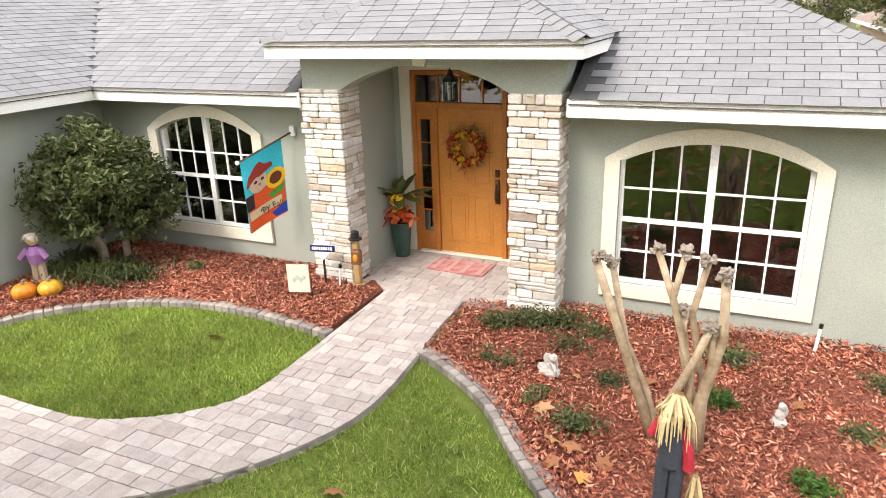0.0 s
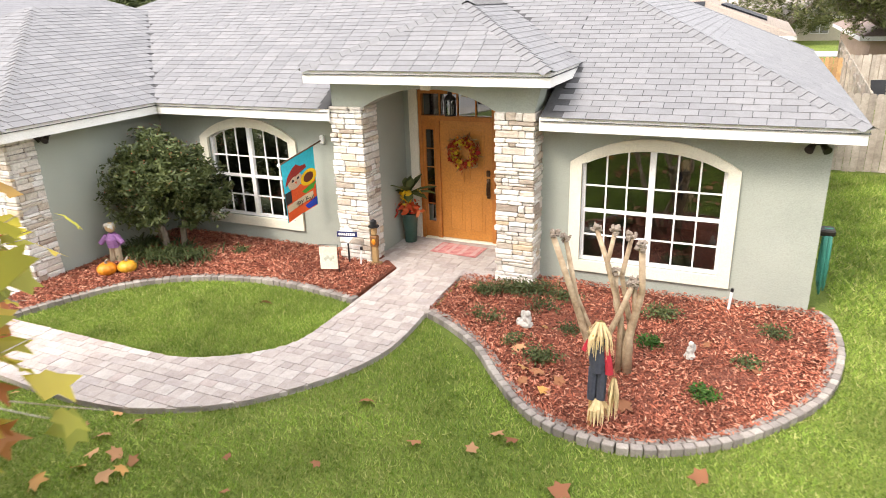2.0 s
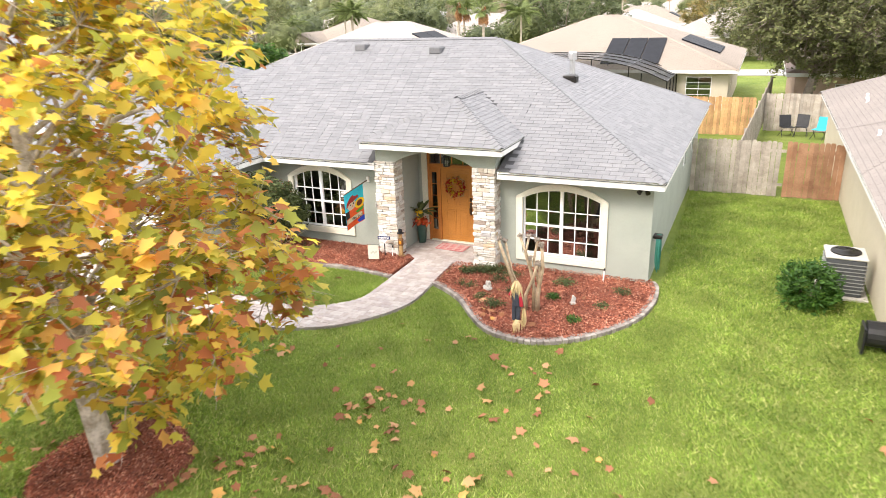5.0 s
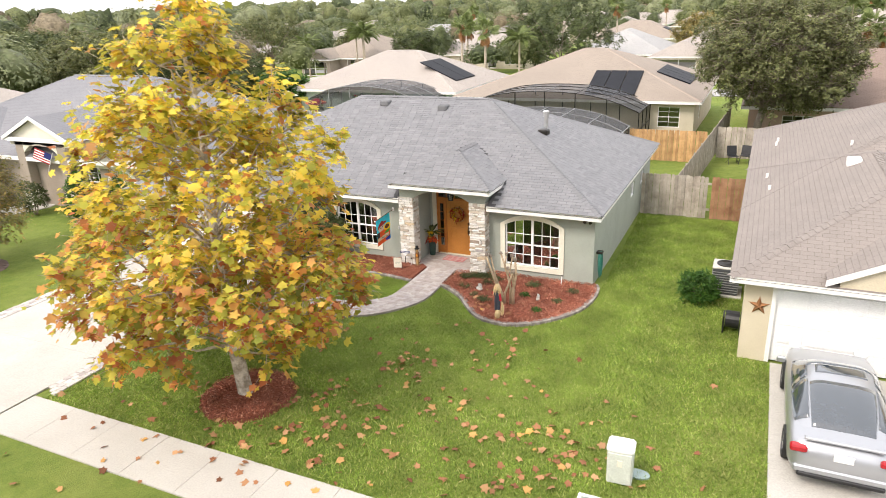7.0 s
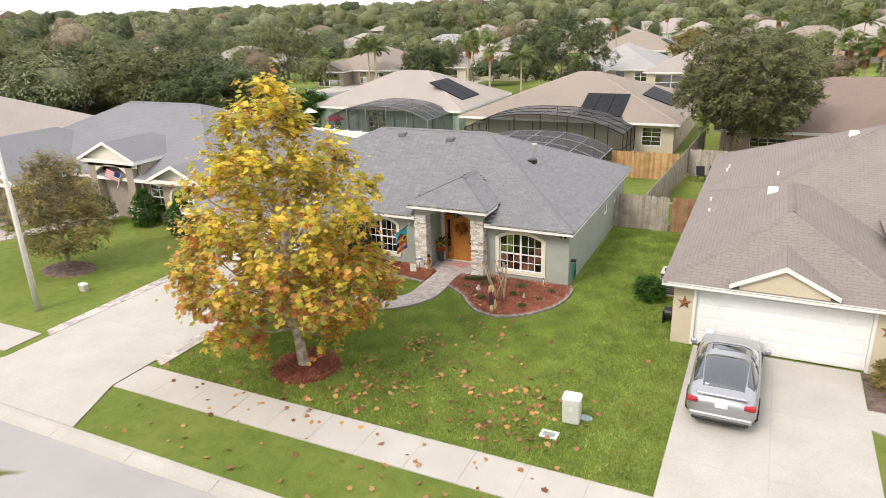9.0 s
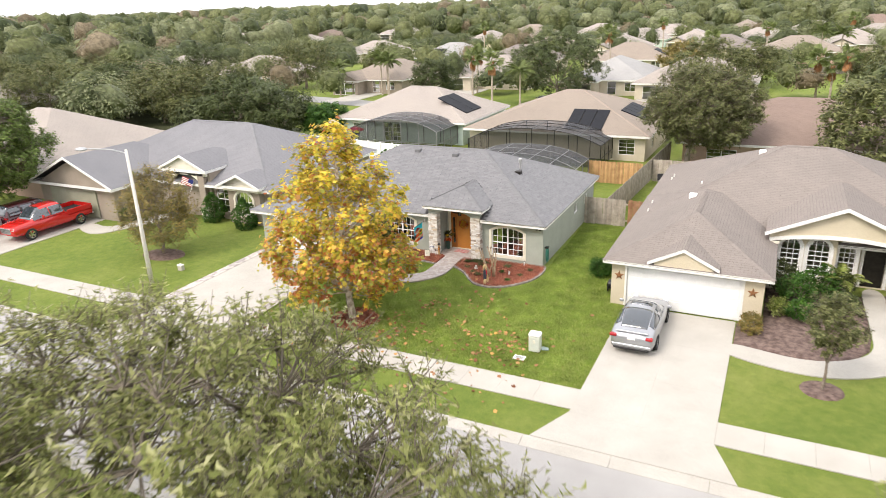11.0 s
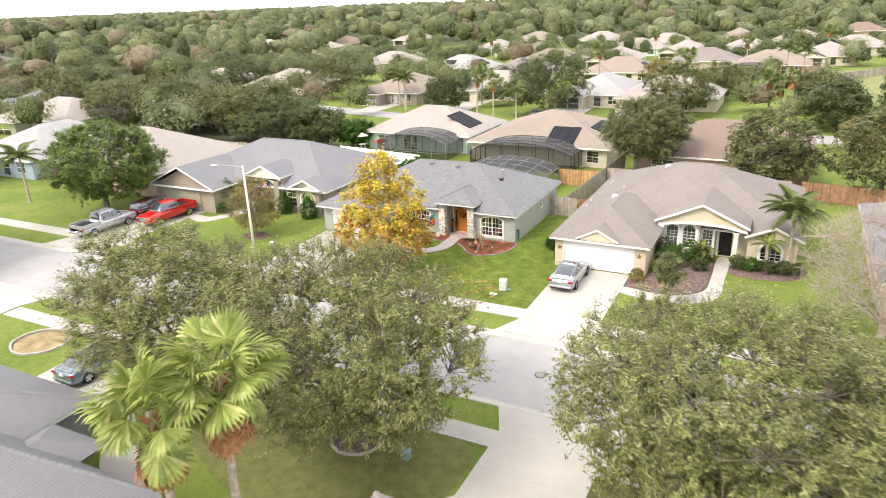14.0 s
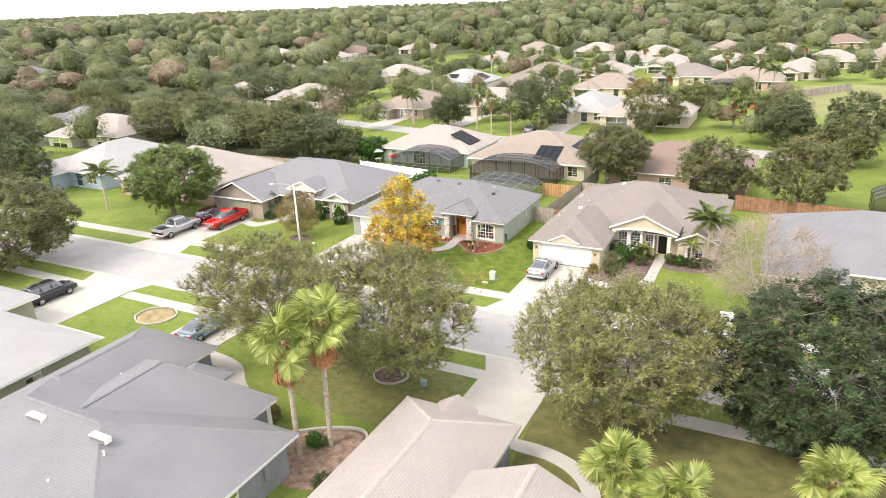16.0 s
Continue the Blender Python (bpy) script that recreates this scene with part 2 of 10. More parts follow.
def leaf_mat(name, stops, rough=0.55, through_light=0.35, low=None, stand=None):
    m, nt, b = nodes_of(name)
    coords(nt)
    r = [n for n in nt.nodes if n.bl_idname == "ShaderNodeNewGeometry"][0].outputs["Random Per Island"]
    c = ramp_of(nt, stops, r)
    if low:     # older colours further down the crown
        sep = nt.nodes.new("ShaderNodeSeparateXYZ")
        nt.links.new(coords(nt), sep.inputs[0])
        wob = nt.nodes.new("ShaderNodeMath")
        wob.operation = "MULTIPLY_ADD"
        nt.links.new(tex_noise(nt, 0.9, 3), wob.inputs[0])
        wob.inputs[1].default_value = 5.0
        nt.links.new(sep.outputs["Z"], wob.inputs[2])
        rng = nt.nodes.new("ShaderNodeMapRange")
        rng.inputs["From Min"].default_value, rng.inputs["From Max"].default_value = 5.6, 8.0
        nt.links.new(wob.outputs[0], rng.inputs["Value"])
        c = mixed(nt, ramp_of(nt, low, r), c, rng.outputs["Result"])
    c = mixed(nt, c, ramp_of(nt, [(0.32, (0.6,) * 3), (0.68, (1.32,) * 3)], tex_noise(nt, 1.0, 2)), 0.85, "MULTIPLY")
    if stand:     # kinds of tree that stand together
        c = mixed(nt, c, ramp_of(nt, stand, tex_noise(nt, 0.11, 3, 0.7)), 0.9, "MULTIPLY")
    nt.links.new(c, b.inputs["Base Color"])
    b.inputs["Roughness"].default_value = rough
    b.inputs["Specular IOR Level"].default_value = 0.3
    tr = nt.nodes.new("ShaderNodeBsdfTranslucent")
    nt.links.new(c, tr.inputs["Color"])
    mx = nt.nodes.new("ShaderNodeMixShader")
    mx.inputs["Fac"].default_value = through_light
    nt.links.new(b.outputs["BSDF"], mx.inputs[1])
    nt.links.new(tr.outputs["BSDF"], mx.inputs[2])
    nt.links.new(mx.outputs["Shader"], nt.nodes["Material Output"].inputs["Surface"])
    return m


def shingle_mat(name, lo, hi, w=0.32, h=0.145, gap=0.10):
    """Shingle courses laid on the roof's own UVs, in metres."""
    m, nt, b = nodes_of(name)
    br = nt.nodes.new("ShaderNodeTexBrick")
    br.inputs["Scale"].default_value = 1.0
    br.inputs["Brick Width"].default_value, br.inputs["Row Height"].default_value = w, h
    br.inputs["Mortar Size"].default_value, br.inputs["Mortar Smooth"].default_value = 0.006, 0.4
    br.inputs["Bias"].default_value = 0.0
    br.inputs["Color1"].default_value, br.inputs["Color2"].default_value = (*[0.65 * a + 0.35 * b for a, b in zip(lo, hi)], 1), (*[0.35 * a + 0.65 * b for a, b in zip(lo, hi)], 1)
    br.inputs["Mortar"].default_value = (*[c * 0.62 for c in lo], 1)
    nt.links.new(coords(nt, "UV"), br.inputs["Vector"])
    f = tex_noise(nt, 55.0, 3)
    c = mixed(nt, br.outputs["Color"], ramp_of(nt, [(0.3, (0.75,) * 3), (0.7, (1.2,) * 3)], f), 0.6, "MULTIPLY")
    c = mixed(nt, c, ramp_of(nt, [(0.3, (0.9, 0.9, 0.91)), (0.7, (1.07, 1.06, 1.05))], tex_noise(nt, 0.35, 5)), 0.8, "MULTIPLY")
    nt.links.new(c, b.inputs["Base Color"])
    b.inputs["Roughness"].default_value, b.inputs["Specular IOR Level"].default_value = 0.9, 0.25
    inv = nt.nodes.new("ShaderNodeMath")
    inv.operation = "SUBTRACT"
    inv.inputs[0].default_value = 1.0
    nt.links.new(br.outputs["Fac"], inv.inputs[1])
    bumped(nt, b, inv.outputs[0], 0.35, 0.008)
    return m


def glass_mat(name, tint=(0.55, 0.6, 0.6), haze=0.0):
    m, nt, b = nodes_of(name)
    nt.nodes.remove(b)
    fr = nt.nodes.new("ShaderNodeFresnel")
    fr.inputs["IOR"].default_value = 2.5
    gl = nt.nodes.new("ShaderNodeBsdfGlossy")
    gl.inputs["Roughness"].default_value = 0.01 + haze
    tr = nt.nodes.new("ShaderNodeBsdfTransparent")
    tr.inputs["Color"].default_value = (*tint, 1)
    mx = nt.nodes.new("ShaderNodeMixShader")
    nt.links.new(fr.outputs["Fac"], mx.inputs["Fac"])
    nt.links.new(tr.outputs["BSDF"], mx.inputs[1])
    nt.links.new(gl.outputs["BSDF"], mx.inputs[2])
    nt.links.new(mx.outputs["Shader"], nt.nodes["Material Output"].inputs["Surface"])
    return m


def screen_mat(name, cover=0.55, col=(0.02, 0.02, 0.022)):
    """Fine insect screen: partly clear."""
    m, nt, b = nodes_of(name)
    b.inputs["Base Color"].default_value = (*col, 1)
    b.inputs["Roughness"].default_value = 0.7
    tr = nt.nodes.new("ShaderNodeBsdfTransparent")
    mx = nt.nodes.new("ShaderNodeMixShader")
    mx.inputs["Fac"].default_value = cover
    nt.links.new(tr.outputs["BSDF"], mx.inputs[1])
    nt.links.new(b.outputs["BSDF"], mx.inputs[2])
    nt.links.new(mx.outputs["Shader"], nt.nodes["Material Output"].inputs["Surface"])
    return m


def thin_shade_grass_mat():
    # sparse lawn grass with the tree's shade mixed into a darker colour
    return surface("thin_grass_painted_shade", (0.105, 0.13, 0.03), (0.2, 0.19, 0.065), 1.6, 45, 0.95, 0.8, 0.03)


def grass_mat():
    m, nt, b = nodes_of("lawn_grass")
    big = tex_noise(nt, 0.22, 5, 0.65)
    mid = tex_noise(nt, 2.2, 5, 0.7)
    fine = tex_noise(nt, 45.0, 4, 0.75)
    c = ramp_of(nt, [(0.3, (0.0869, 0.146, 0.0276)), (0.5, (0.159, 0.212, 0.0445)), (0.7, (0.254, 0.278, 0.0848))], big)
    c2 = ramp_of(nt, [(0.3, (0.0912, 0.148, 0.0244)), (0.7, (0.239, 0.27, 0.07))], mid)
    c = mixed(nt, c, c2, 0.45)
    c = mixed(nt, c, ramp_of(nt, [(0.3, (0.5, 0.55, 0.45)), (0.7, (1.45, 1.4, 1.3))], fine), 0.75, "MULTIPLY")
    nt.links.new(c, b.inputs["Base Color"])
    b.inputs["Roughness"].default_value, b.inputs["Specular IOR Level"].default_value = 0.85, 0.15
    bumped(nt, b, fine, 0.9, 0.04)
    return m


def mulch_mat():
    m, nt, b = nodes_of("red_mulch")
    mp = nt.nodes.new("ShaderNodeMapping")
    nt.links.new(coords(nt), mp.inputs["Vector"])
    mp.inputs["Scale"].default_value = (1.0, 1.8, 1.0)
    v = nt.nodes.new("ShaderNodeTexVoronoi")
    v.inputs["Scale"].default_value = 26.0
    nt.links.new(mp.outputs["Vector"], v.inputs["Vector"])
    f = tex_noise(nt, 38.0, 4, 0.7)
    c = ramp_of(nt, [(0.25, (0.05, 0.016, 0.01)), (0.5, (0.2, 0.055, 0.03)), (0.78, (0.42, 0.16, 0.09))], f)
    c = mixed(nt, c, ramp_of(nt, [(0.0, (0.6, 0.55, 0.5)), (1.0, (1.3, 1.2, 1.1))], v.outputs["Color"]), 0.7, "MULTIPLY")
    nt.links.new(c, b.inputs["Base Color"])
    b.inputs["Roughness"].default_value = 0.9
    bumped(nt, b, f, 1.0, 0.04)
    return m


MAT = dict(
    # shade_grass: sparse brown grass, darkened in colour for the shade of the oaks
    grass=grass_mat(), thin_shade_grass=thin_shade_grass_mat(), shade_grass=surface("brown_grass_painted_shade", (0.085, 0.095, 0.028), (0.17, 0.15, 0.052), 1.1, 40, 0.95, 0.8, 0.03), undergrowth=surface("undergrowth", (0.05, 0.06, 0.025), (0.10, 0.11, 0.045), 0.3, 8, 0.95, 0.8, 0.1), mulch=mulch_mat(),
    mulch_dark=surface("dark_mulch", (0.08, 0.05, 0.042), (0.23, 0.165, 0.14), 4, 35, 0.95, 0.8, 0.03),
    stucco=surface("sage_stucco", (0.325, 0.352, 0.305), (0.37, 0.397, 0.345), 1.2, 70, 0.9, 0.25, 0.004),
    stucco_tan=surface("tan_stucco", (0.55, 0.48, 0.35), (0.6, 0.53, 0.4), 1.2, 60, 0.9, 0.2, 0.004),
    stucco_taupe=surface("taupe_stucco", (0.30, 0.25, 0.2), (0.34, 0.29, 0.235), 1.2, 60, 0.9, 0.2, 0.004),
    stucco_teal=surface("pale_teal_stucco", (0.5, 0.6, 0.55), (0.56, 0.66, 0.6), 1.2, 60, 0.9, 0.2, 0.004),
    stucco_pink=surface("pinkish_stucco", (0.45, 0.32, 0.25), (0.5, 0.36, 0.29), 1.2, 60, 0.9, 0.2, 0.004),
    stucco_grey=surface("grey_stucco", (0.22, 0.23, 0.24), (0.27, 0.28, 0.29), 1.2, 60, 0.9, 0.2, 0.004),
    stucco_olive=surface("olive_stucco", (0.3, 0.3, 0.22), (0.36, 0.36, 0.27), 1.2, 60, 0.9, 0.2, 0.004),
    stucco_blue=surface("blue_grey_stucco", (0.3, 0.38, 0.44), (0.36, 0.44, 0.5), 1.2, 60, 0.9, 0.2, 0.004),
    stucco_cream=surface("cream_stucco", (0.52, 0.46, 0.36), (0.58, 0.52, 0.41), 1.2, 60, 0.9, 0.2, 0.004),
    white=surface("white_paint", (0.74, 0.73, 0.69), (0.82, 0.81, 0.78), 2.0, 50, 0.55, 0.08, 0.003),
    cream=surface("cream_trim", (0.68, 0.65, 0.53), (0.74, 0.71, 0.6), 2.0, 70, 0.85, 0.15, 0.003),
    vinyl=surface("white_vinyl", (0.78, 0.78, 0.77), (0.84, 0.84, 0.83), 2.0, 50, 0.4, 0.03, 0.002),
    concrete=surface("pale_concrete", (0.386, 0.363, 0.322), (0.488, 0.465, 0.419), 0.6, 30, 0.9, 0.2, 0.006, blotch=0.8),
    asphalt=surface("pale_asphalt", (0.30, 0.29, 0.28), (0.40, 0.39, 0.375), 0.35, 60, 0.9, 0.4, 0.006, blotch=0.8),
    shingle=shingle_mat("grey_shingles", (0.25, 0.25, 0.255), (0.32, 0.315, 0.315)),
    shingle_dark=shingle_mat("dark_grey_shingles", (0.185, 0.185, 0.195), (0.225, 0.225, 0.235)),
    shingle_brown=shingle_mat("brown_shingles", (0.205, 0.178, 0.16), (0.26, 0.23, 0.208)),
    shingle_tan=shingle_mat("tan_shingles", (0.25, 0.21, 0.172), (0.315, 0.265, 0.22)),
    shingle_sand=shingle_mat("sand_shingles", (0.323, 0.287, 0.255), (0.38, 0.34, 0.304)),
    shingle_pale=shingle_mat("pale_grey_tan_shingles", (0.31, 0.275, 0.25), (0.38, 0.343, 0.315)),
    shingle_white=shingle_mat("pale_grey_shingles", (0.32, 0.315, 0.305), (0.375, 0.37, 0.36)),
    shingle_rust=shingle_mat("rust_shingles", (0.2, 0.145, 0.12), (0.265, 0.2, 0.165)),
    bark=surface("grey_bark", (0.16, 0.12, 0.09), (0.32, 0.27, 0.22), 3, 22, 0.95, 0.9, 0.03),
    bark_oak=surface("grey_brown_bark", (0.12, 0.1, 0.075), (0.27, 0.23, 0.185), 3, 22, 0.95, 0.9, 0.03),
    bark_pale=surface("pale_mottled_bark", (0.3, 0.25, 0.19), (0.62, 0.56, 0.48), 5, 25, 0.9, 0.5, 0.01, blotch=0.3),
    myrtle=surface("smooth_tan_bark", (0.25, 0.17, 0.10), (0.48, 0.38, 0.26), 7, 30, 0.7, 0.3, 0.006),
    twig=surface("pale_twigs", (0.3, 0.24, 0.19), (0.5, 0.42, 0.35), 5, 25, 0.9, 0.3, 0.01),
    palm_trunk=surface("palm_trunk", (0.3, 0.24, 0.18), (0.52, 0.45, 0.37), 5, 18, 0.95, 0.9, 0.03),
    palm_boot=surface("palm_dead_fronds", (0.22, 0.09, 0.035), (0.45, 0.23, 0.1), 6, 25, 0.9, 0.6, 0.02),
    glass=glass_mat("window_glass"),
    screen_wall=screen_mat("pool_side_screen", 0.55, (0.02, 0.021, 0.023)),
    screen=screen_mat("pool_screen", 0.72, (0.035, 0.036, 0.04)),
    dark_metal=surface("dark_bronze_metal", (0.02, 0.018, 0.016), (0.04, 0.036, 0.03), 4, 40, 0.45, 0.05, 0.002, metal=0.6),
    grey_metal=surface("galvanised_metal", (0.4, 0.4, 0.4), (0.52, 0.52, 0.52), 3, 40, 0.45, 0.05, 0.002, metal=0.7),
    deck=surface("roof_felt", (0.05, 0.05, 0.052), (0.08, 0.08, 0.082), 3, 30, 0.95, 0.2, 0.004),
    cage_metal=surface("dull_aluminium", (0.2, 0.2, 0.2), (0.28, 0.28, 0.28), 3, 40, 0.55, 0.05, 0.002, metal=0.4),
    # very dark room walls: the lack of light indoors is in the colour
    interior=surface("painted_room_dimness", (0.06, 0.055, 0.05), (0.09, 0.083, 0.075), 1, 10, 0.9, 0),
    solar=surface("solar_panel", (0.01, 0.011, 0.014), (0.018, 0.019, 0.024), 2, 10, 0.6, 0.02, 0.002, spec=0.15),
    rubber=surface("black_rubber", (0.012, 0.012, 0.012), (0.022, 0.022, 0.022), 6, 40, 0.8, 0.1, 0.003),
    wood_fence=surface("weathered_fence_wood", (0.26, 0.22, 0.18), (0.42, 0.37, 0.31), 2.5, 25, 0.9, 0.5, 0.01, per="object", spread=0.2),
    syc_leaf=leaf_mat("sycamore_leaves", [(0.0, (0.296, 0.319, 0.0513)), (0.3, (0.57, 0.524, 0.0741)), (0.55, (0.798, 0.627, 0.0912)), (0.8, (0.92, 0.73, 0.137)), (0.9, (0.638, 0.342, 0.0912)), (1.0, (0.479, 0.171, 0.0798))], 0.5, 0.58,
                      low=[(0.0, (0.288, 0.324, 0.06)), (0.35, (0.576, 0.528, 0.084)), (0.58, (0.84, 0.648, 0.12)), (0.72, (0.696, 0.324, 0.108)), (1.0, (0.504, 0.156, 0.078))]),
    oak_leaf=leaf_mat("oak_leaves", [(0.0, (0.15, 0.175, 0.045)), (0.5, (0.27, 0.295, 0.095)), (0.85, (0.4, 0.405, 0.165)), (1.0, (0.48, 0.47, 0.265))], through_light=0.5),
    maple_leaf=leaf_mat("maple_leaves", [(0.0, (0.078, 0.13, 0.026)), (0.5, (0.15, 0.215, 0.0494)), (1.0, (0.247, 0.325, 0.091))], through_light=0.35),
    olive_leaf=leaf_mat("olive_leaves", [(0.0, (0.075, 0.09, 0.03)), (0.5, (0.145, 0.158, 0.055)), (1.0, (0.245, 0.25, 0.105))], through_light=0.3),
    deep_leaf=leaf_mat("deep_green_leaves", [(0.0, (0.02, 0.038, 0.013)), (0.5, (0.038, 0.066, 0.02)), (1.0, (0.07, 0.105, 0.034))], through_light=0.2),
    dark_leaf=leaf_mat("dark_leaves", [(0.0, (0.048, 0.066, 0.024)), (0.5, (0.09, 0.115, 0.04)), (1.0, (0.15, 0.175, 0.068))], through_light=0.3),
    fresh_leaf=leaf_mat("fresh_leaves", [(0.0, (0.03, 0.08, 0.012)), (0.5, (0.05, 0.13, 0.02)), (1.0, (0.1, 0.2, 0.03))]),
    palm_leaf=leaf_mat("palm_leaves", [(0.0, (0.165, 0.22, 0.045)), (0.6, (0.32, 0.375, 0.1)), (1.0, (0.52, 0.52, 0.21))], 0.45, 0.4),
    far_leaf=leaf_mat("far_olive_leaves", [(0.0, (0.115, 0.137, 0.05)), (1.0, (0.22, 0.238, 0.1))]),
    far_dark=leaf_mat("far_dark_leaves", [(0.0, (0.062, 0.082, 0.032)), (1.0, (0.135, 0.16, 0.064))], through_light=0.28),
    far_warm=leaf_mat("far_brown_leaves", [(0.0, (0.17, 0.135, 0.08)), (1.0, (0.29, 0.235, 0.15))]),
    # lighter, greyer leaves: the haze of distance put into the colour
    far_pale=leaf_mat("far_haze_paled_leaves", [(0.0, (0.165, 0.19, 0.09)), (1.0, (0.28, 0.3, 0.16))]),
    palm_far=leaf_mat("far_palm_leaves", [(0.0, (0.1, 0.14, 0.04)), (1.0, (0.24, 0.28, 0.1))]),
    field=surface("dry_meadow", (0.165, 0.185, 0.06), (0.25, 0.245, 0.1), 0.08, 6, 0.95, 0.6, 0.05),
    straw_bed=surface("pine_straw", (0.2, 0.15, 0.07), (0.38, 0.3, 0.16), 1.2, 30, 0.95, 0.7, 0.03),
    bark_bed=surface("brown_bark_mulch", (0.15, 0.1, 0.07), (0.33, 0.23, 0.17), 2.5, 30, 0.95, 0.8, 0.03),
    rust_leaf=leaf_mat("autumn_brown_leaves", [(0.0, (0.15, 0.155, 0.04)), (0.5, (0.27, 0.23, 0.075)), (1.0, (0.38, 0.25, 0.085))]),
)

# ---- ground, street, paving ----
def drop(y):
    """The land falls gently behind the gardens."""
    return -0.5 * min(max((y - 24) / 12, 0), 1) - 0.7 * min(max((y - 36) / 24, 0), 1)


g = G()
xs = [-2600, -600, -160, -60, -20, 0, 20, 60, 160, 600, 2600]
ys = [-400, -120, -60, -30, -16.8, -16.79, -9.26, -9.25, 0, 24, 36, 60, 120, 300, 900, 3200]
g.add([(x, y, -0.22 if -16.795 < y < -9.255 else drop(y) - 0.04) for y in ys for x in xs], [(j * 11 + i, j * 11 + i + 1, j * 11 + i + 12, j * 11 + i + 11) for j in range(len(ys) - 1) for i in range(10)])
solo("ground", g, MAT["grass"], "mown green lawn with paler dry patches", "lawn", kind="structure")


def slab(name, poly, z, label, category, mat, deep=0.12):
    return solo(name, G().prism(poly, z - deep, z, FLAT), mat, label, category, kind="structure")


def strip(name, x0, x1, y0, y1, z, label, category, mat):
    return slab(name, [(x0, y0), (x1, y0), (x1, y1), (x0, y1)], z, label, category, mat)


ROAD_N, ROAD_S = -9.75, -16.3
strip("road", -160, 160, ROAD_S, ROAD_N, -0.10, "pale grey worn asphalt street", "street", MAT["asphalt"])


def kerb(name, x0, x1, y, side):
    """A rolled kerb: a sloped lip and a gutter pan."""
    prof = [(0, -0.2), (0.55, -0.2), (0.55, -0.02), (0.40, -0.015), (0.30, -0.05), (0.18, -0.085), (0, -0.09)]
    g = G()
    n = max(1, int((x1 - x0) / 3.0))
    for i in range(n):
        a, b = x0 + (x1 - x0) * i / n + 0.006, x0 + (x1 - x0) * (i + 1) / n - 0.006
        g.prism([(y + side * p, q) for p, q in prof], a, b, SIDE)
    return solo(name, g, MAT["concrete"], "pale rolled concrete kerb along the street", "kerb", kind="structure")


kerb("kerb", -160, 160, ROAD_N, 1)
kerb("kerb", -160, 160, ROAD_S, -1)


def sidewalk(x0, x1, y0, y1):
    holder = thing("sidewalk", "pale concrete sidewalk with scored joints", "sidewalk", kind="structure")
    n = max(1, round((x1 - x0) / 1.52))
    for i in range(n):
        a, b = x0 + (x1 - x0) * i / n, x0 + (x1 - x0) * (i + 1) / n
        part("slab", G().box(a + 0.002, y0, -0.12, b - 0.002, y1, 0.0 + RNG.uniform(-0.002, 0.002), 0.005), MAT["concrete"], holder)
    return holder


sidewalk(-9.5, 7.1, -7.1, -5.7)
sidewalk(12.0, 60.0, -7.3, -5.95)
sidewalk(-30.8, -15.3, -6.9, -5.45)
sidewalk(-70, -37.0, -6.9, -5.45)
sidewalk(-26.0, 10.6, -20.1, -18.8)
sidewalk(15.4, 60, -20.1, -18.8)
sidewalk(-70, -33, -20.1, -18.8)


def driveway(name, pieces, label):
    holder = thing(name, label, "driveway", kind="structure")
    for p in pieces:
        part("concrete_slab", G().prism(p, -0.14, 0.008, FLAT), MAT["concrete"], holder)
    return holder


def drive_with_apron(x0, x1, y_house, y_walk, y_kerb, flare, splits, label):
    pcs, ys = [], [y_house + (y_walk - y_house) * k / splits for k in range(splits + 1)]
    for a, b in zip(ys[:-1], ys[1:]):
        lo, hi = sorted((a, b))
        m = (x0 + x1) / 2
        pcs += [[(x0, lo + 0.002), (m - 0.002, lo + 0.002), (m - 0.002, hi - 0.002), (x0, hi - 0.002)],
                [(m + 0.002, lo + 0.002), (x1, lo + 0.002), (x1, hi - 0.002), (m + 0.002, hi - 0.002)]]
    pcs.append([(x0, y_walk), (x0 - flare, y_kerb), (x1 + flare, y_kerb), (x1, y_walk)] if y_kerb < y_walk else
               [(x0, y_walk), (x1, y_walk), (x1 + flare, y_kerb), (x0 - flare, y_kerb)])
    return driveway("driveway", pcs, label)


drive_with_apron(-14.8, -9.55, 3.2, -7.1, -9.2, 0.9, 3, "bright clean concrete driveway beside the sycamore")
drive_with_apron(7.1, 12.0, 2.5, -7.3, -9.2, 0.85, 3, "pale stained concrete driveway in front of the white garage door")
drive_with_apron(10.55, 15.5, -27.2, -18.8, -16.85, 0.85, 3, "pale concrete driveway across the street")
drive_with_apron(-37.0, -30.8, 3.6, -6.9, -9.2, 0.8, 3, "bright concrete driveway with parked pickups")
drive_with_apron(-33.0, -26.2, -27.5, -18.8, -16.85, 0.8, 2, "pale concrete driveway with a parked black car")
drive_with_apron(-15.5, -10.2, -25.0, -18.8, -16.85, 0.8, 2, "pale concrete driveway under the oak")
solo("ground", G().prism([(-33, -27.4), (-20, -27.4), (-20, -26.3), (-33, -26.3)], -0.1, 0.004, FLAT), MAT["concrete"], "narrow concrete path by a house front", "path", kind="structure")


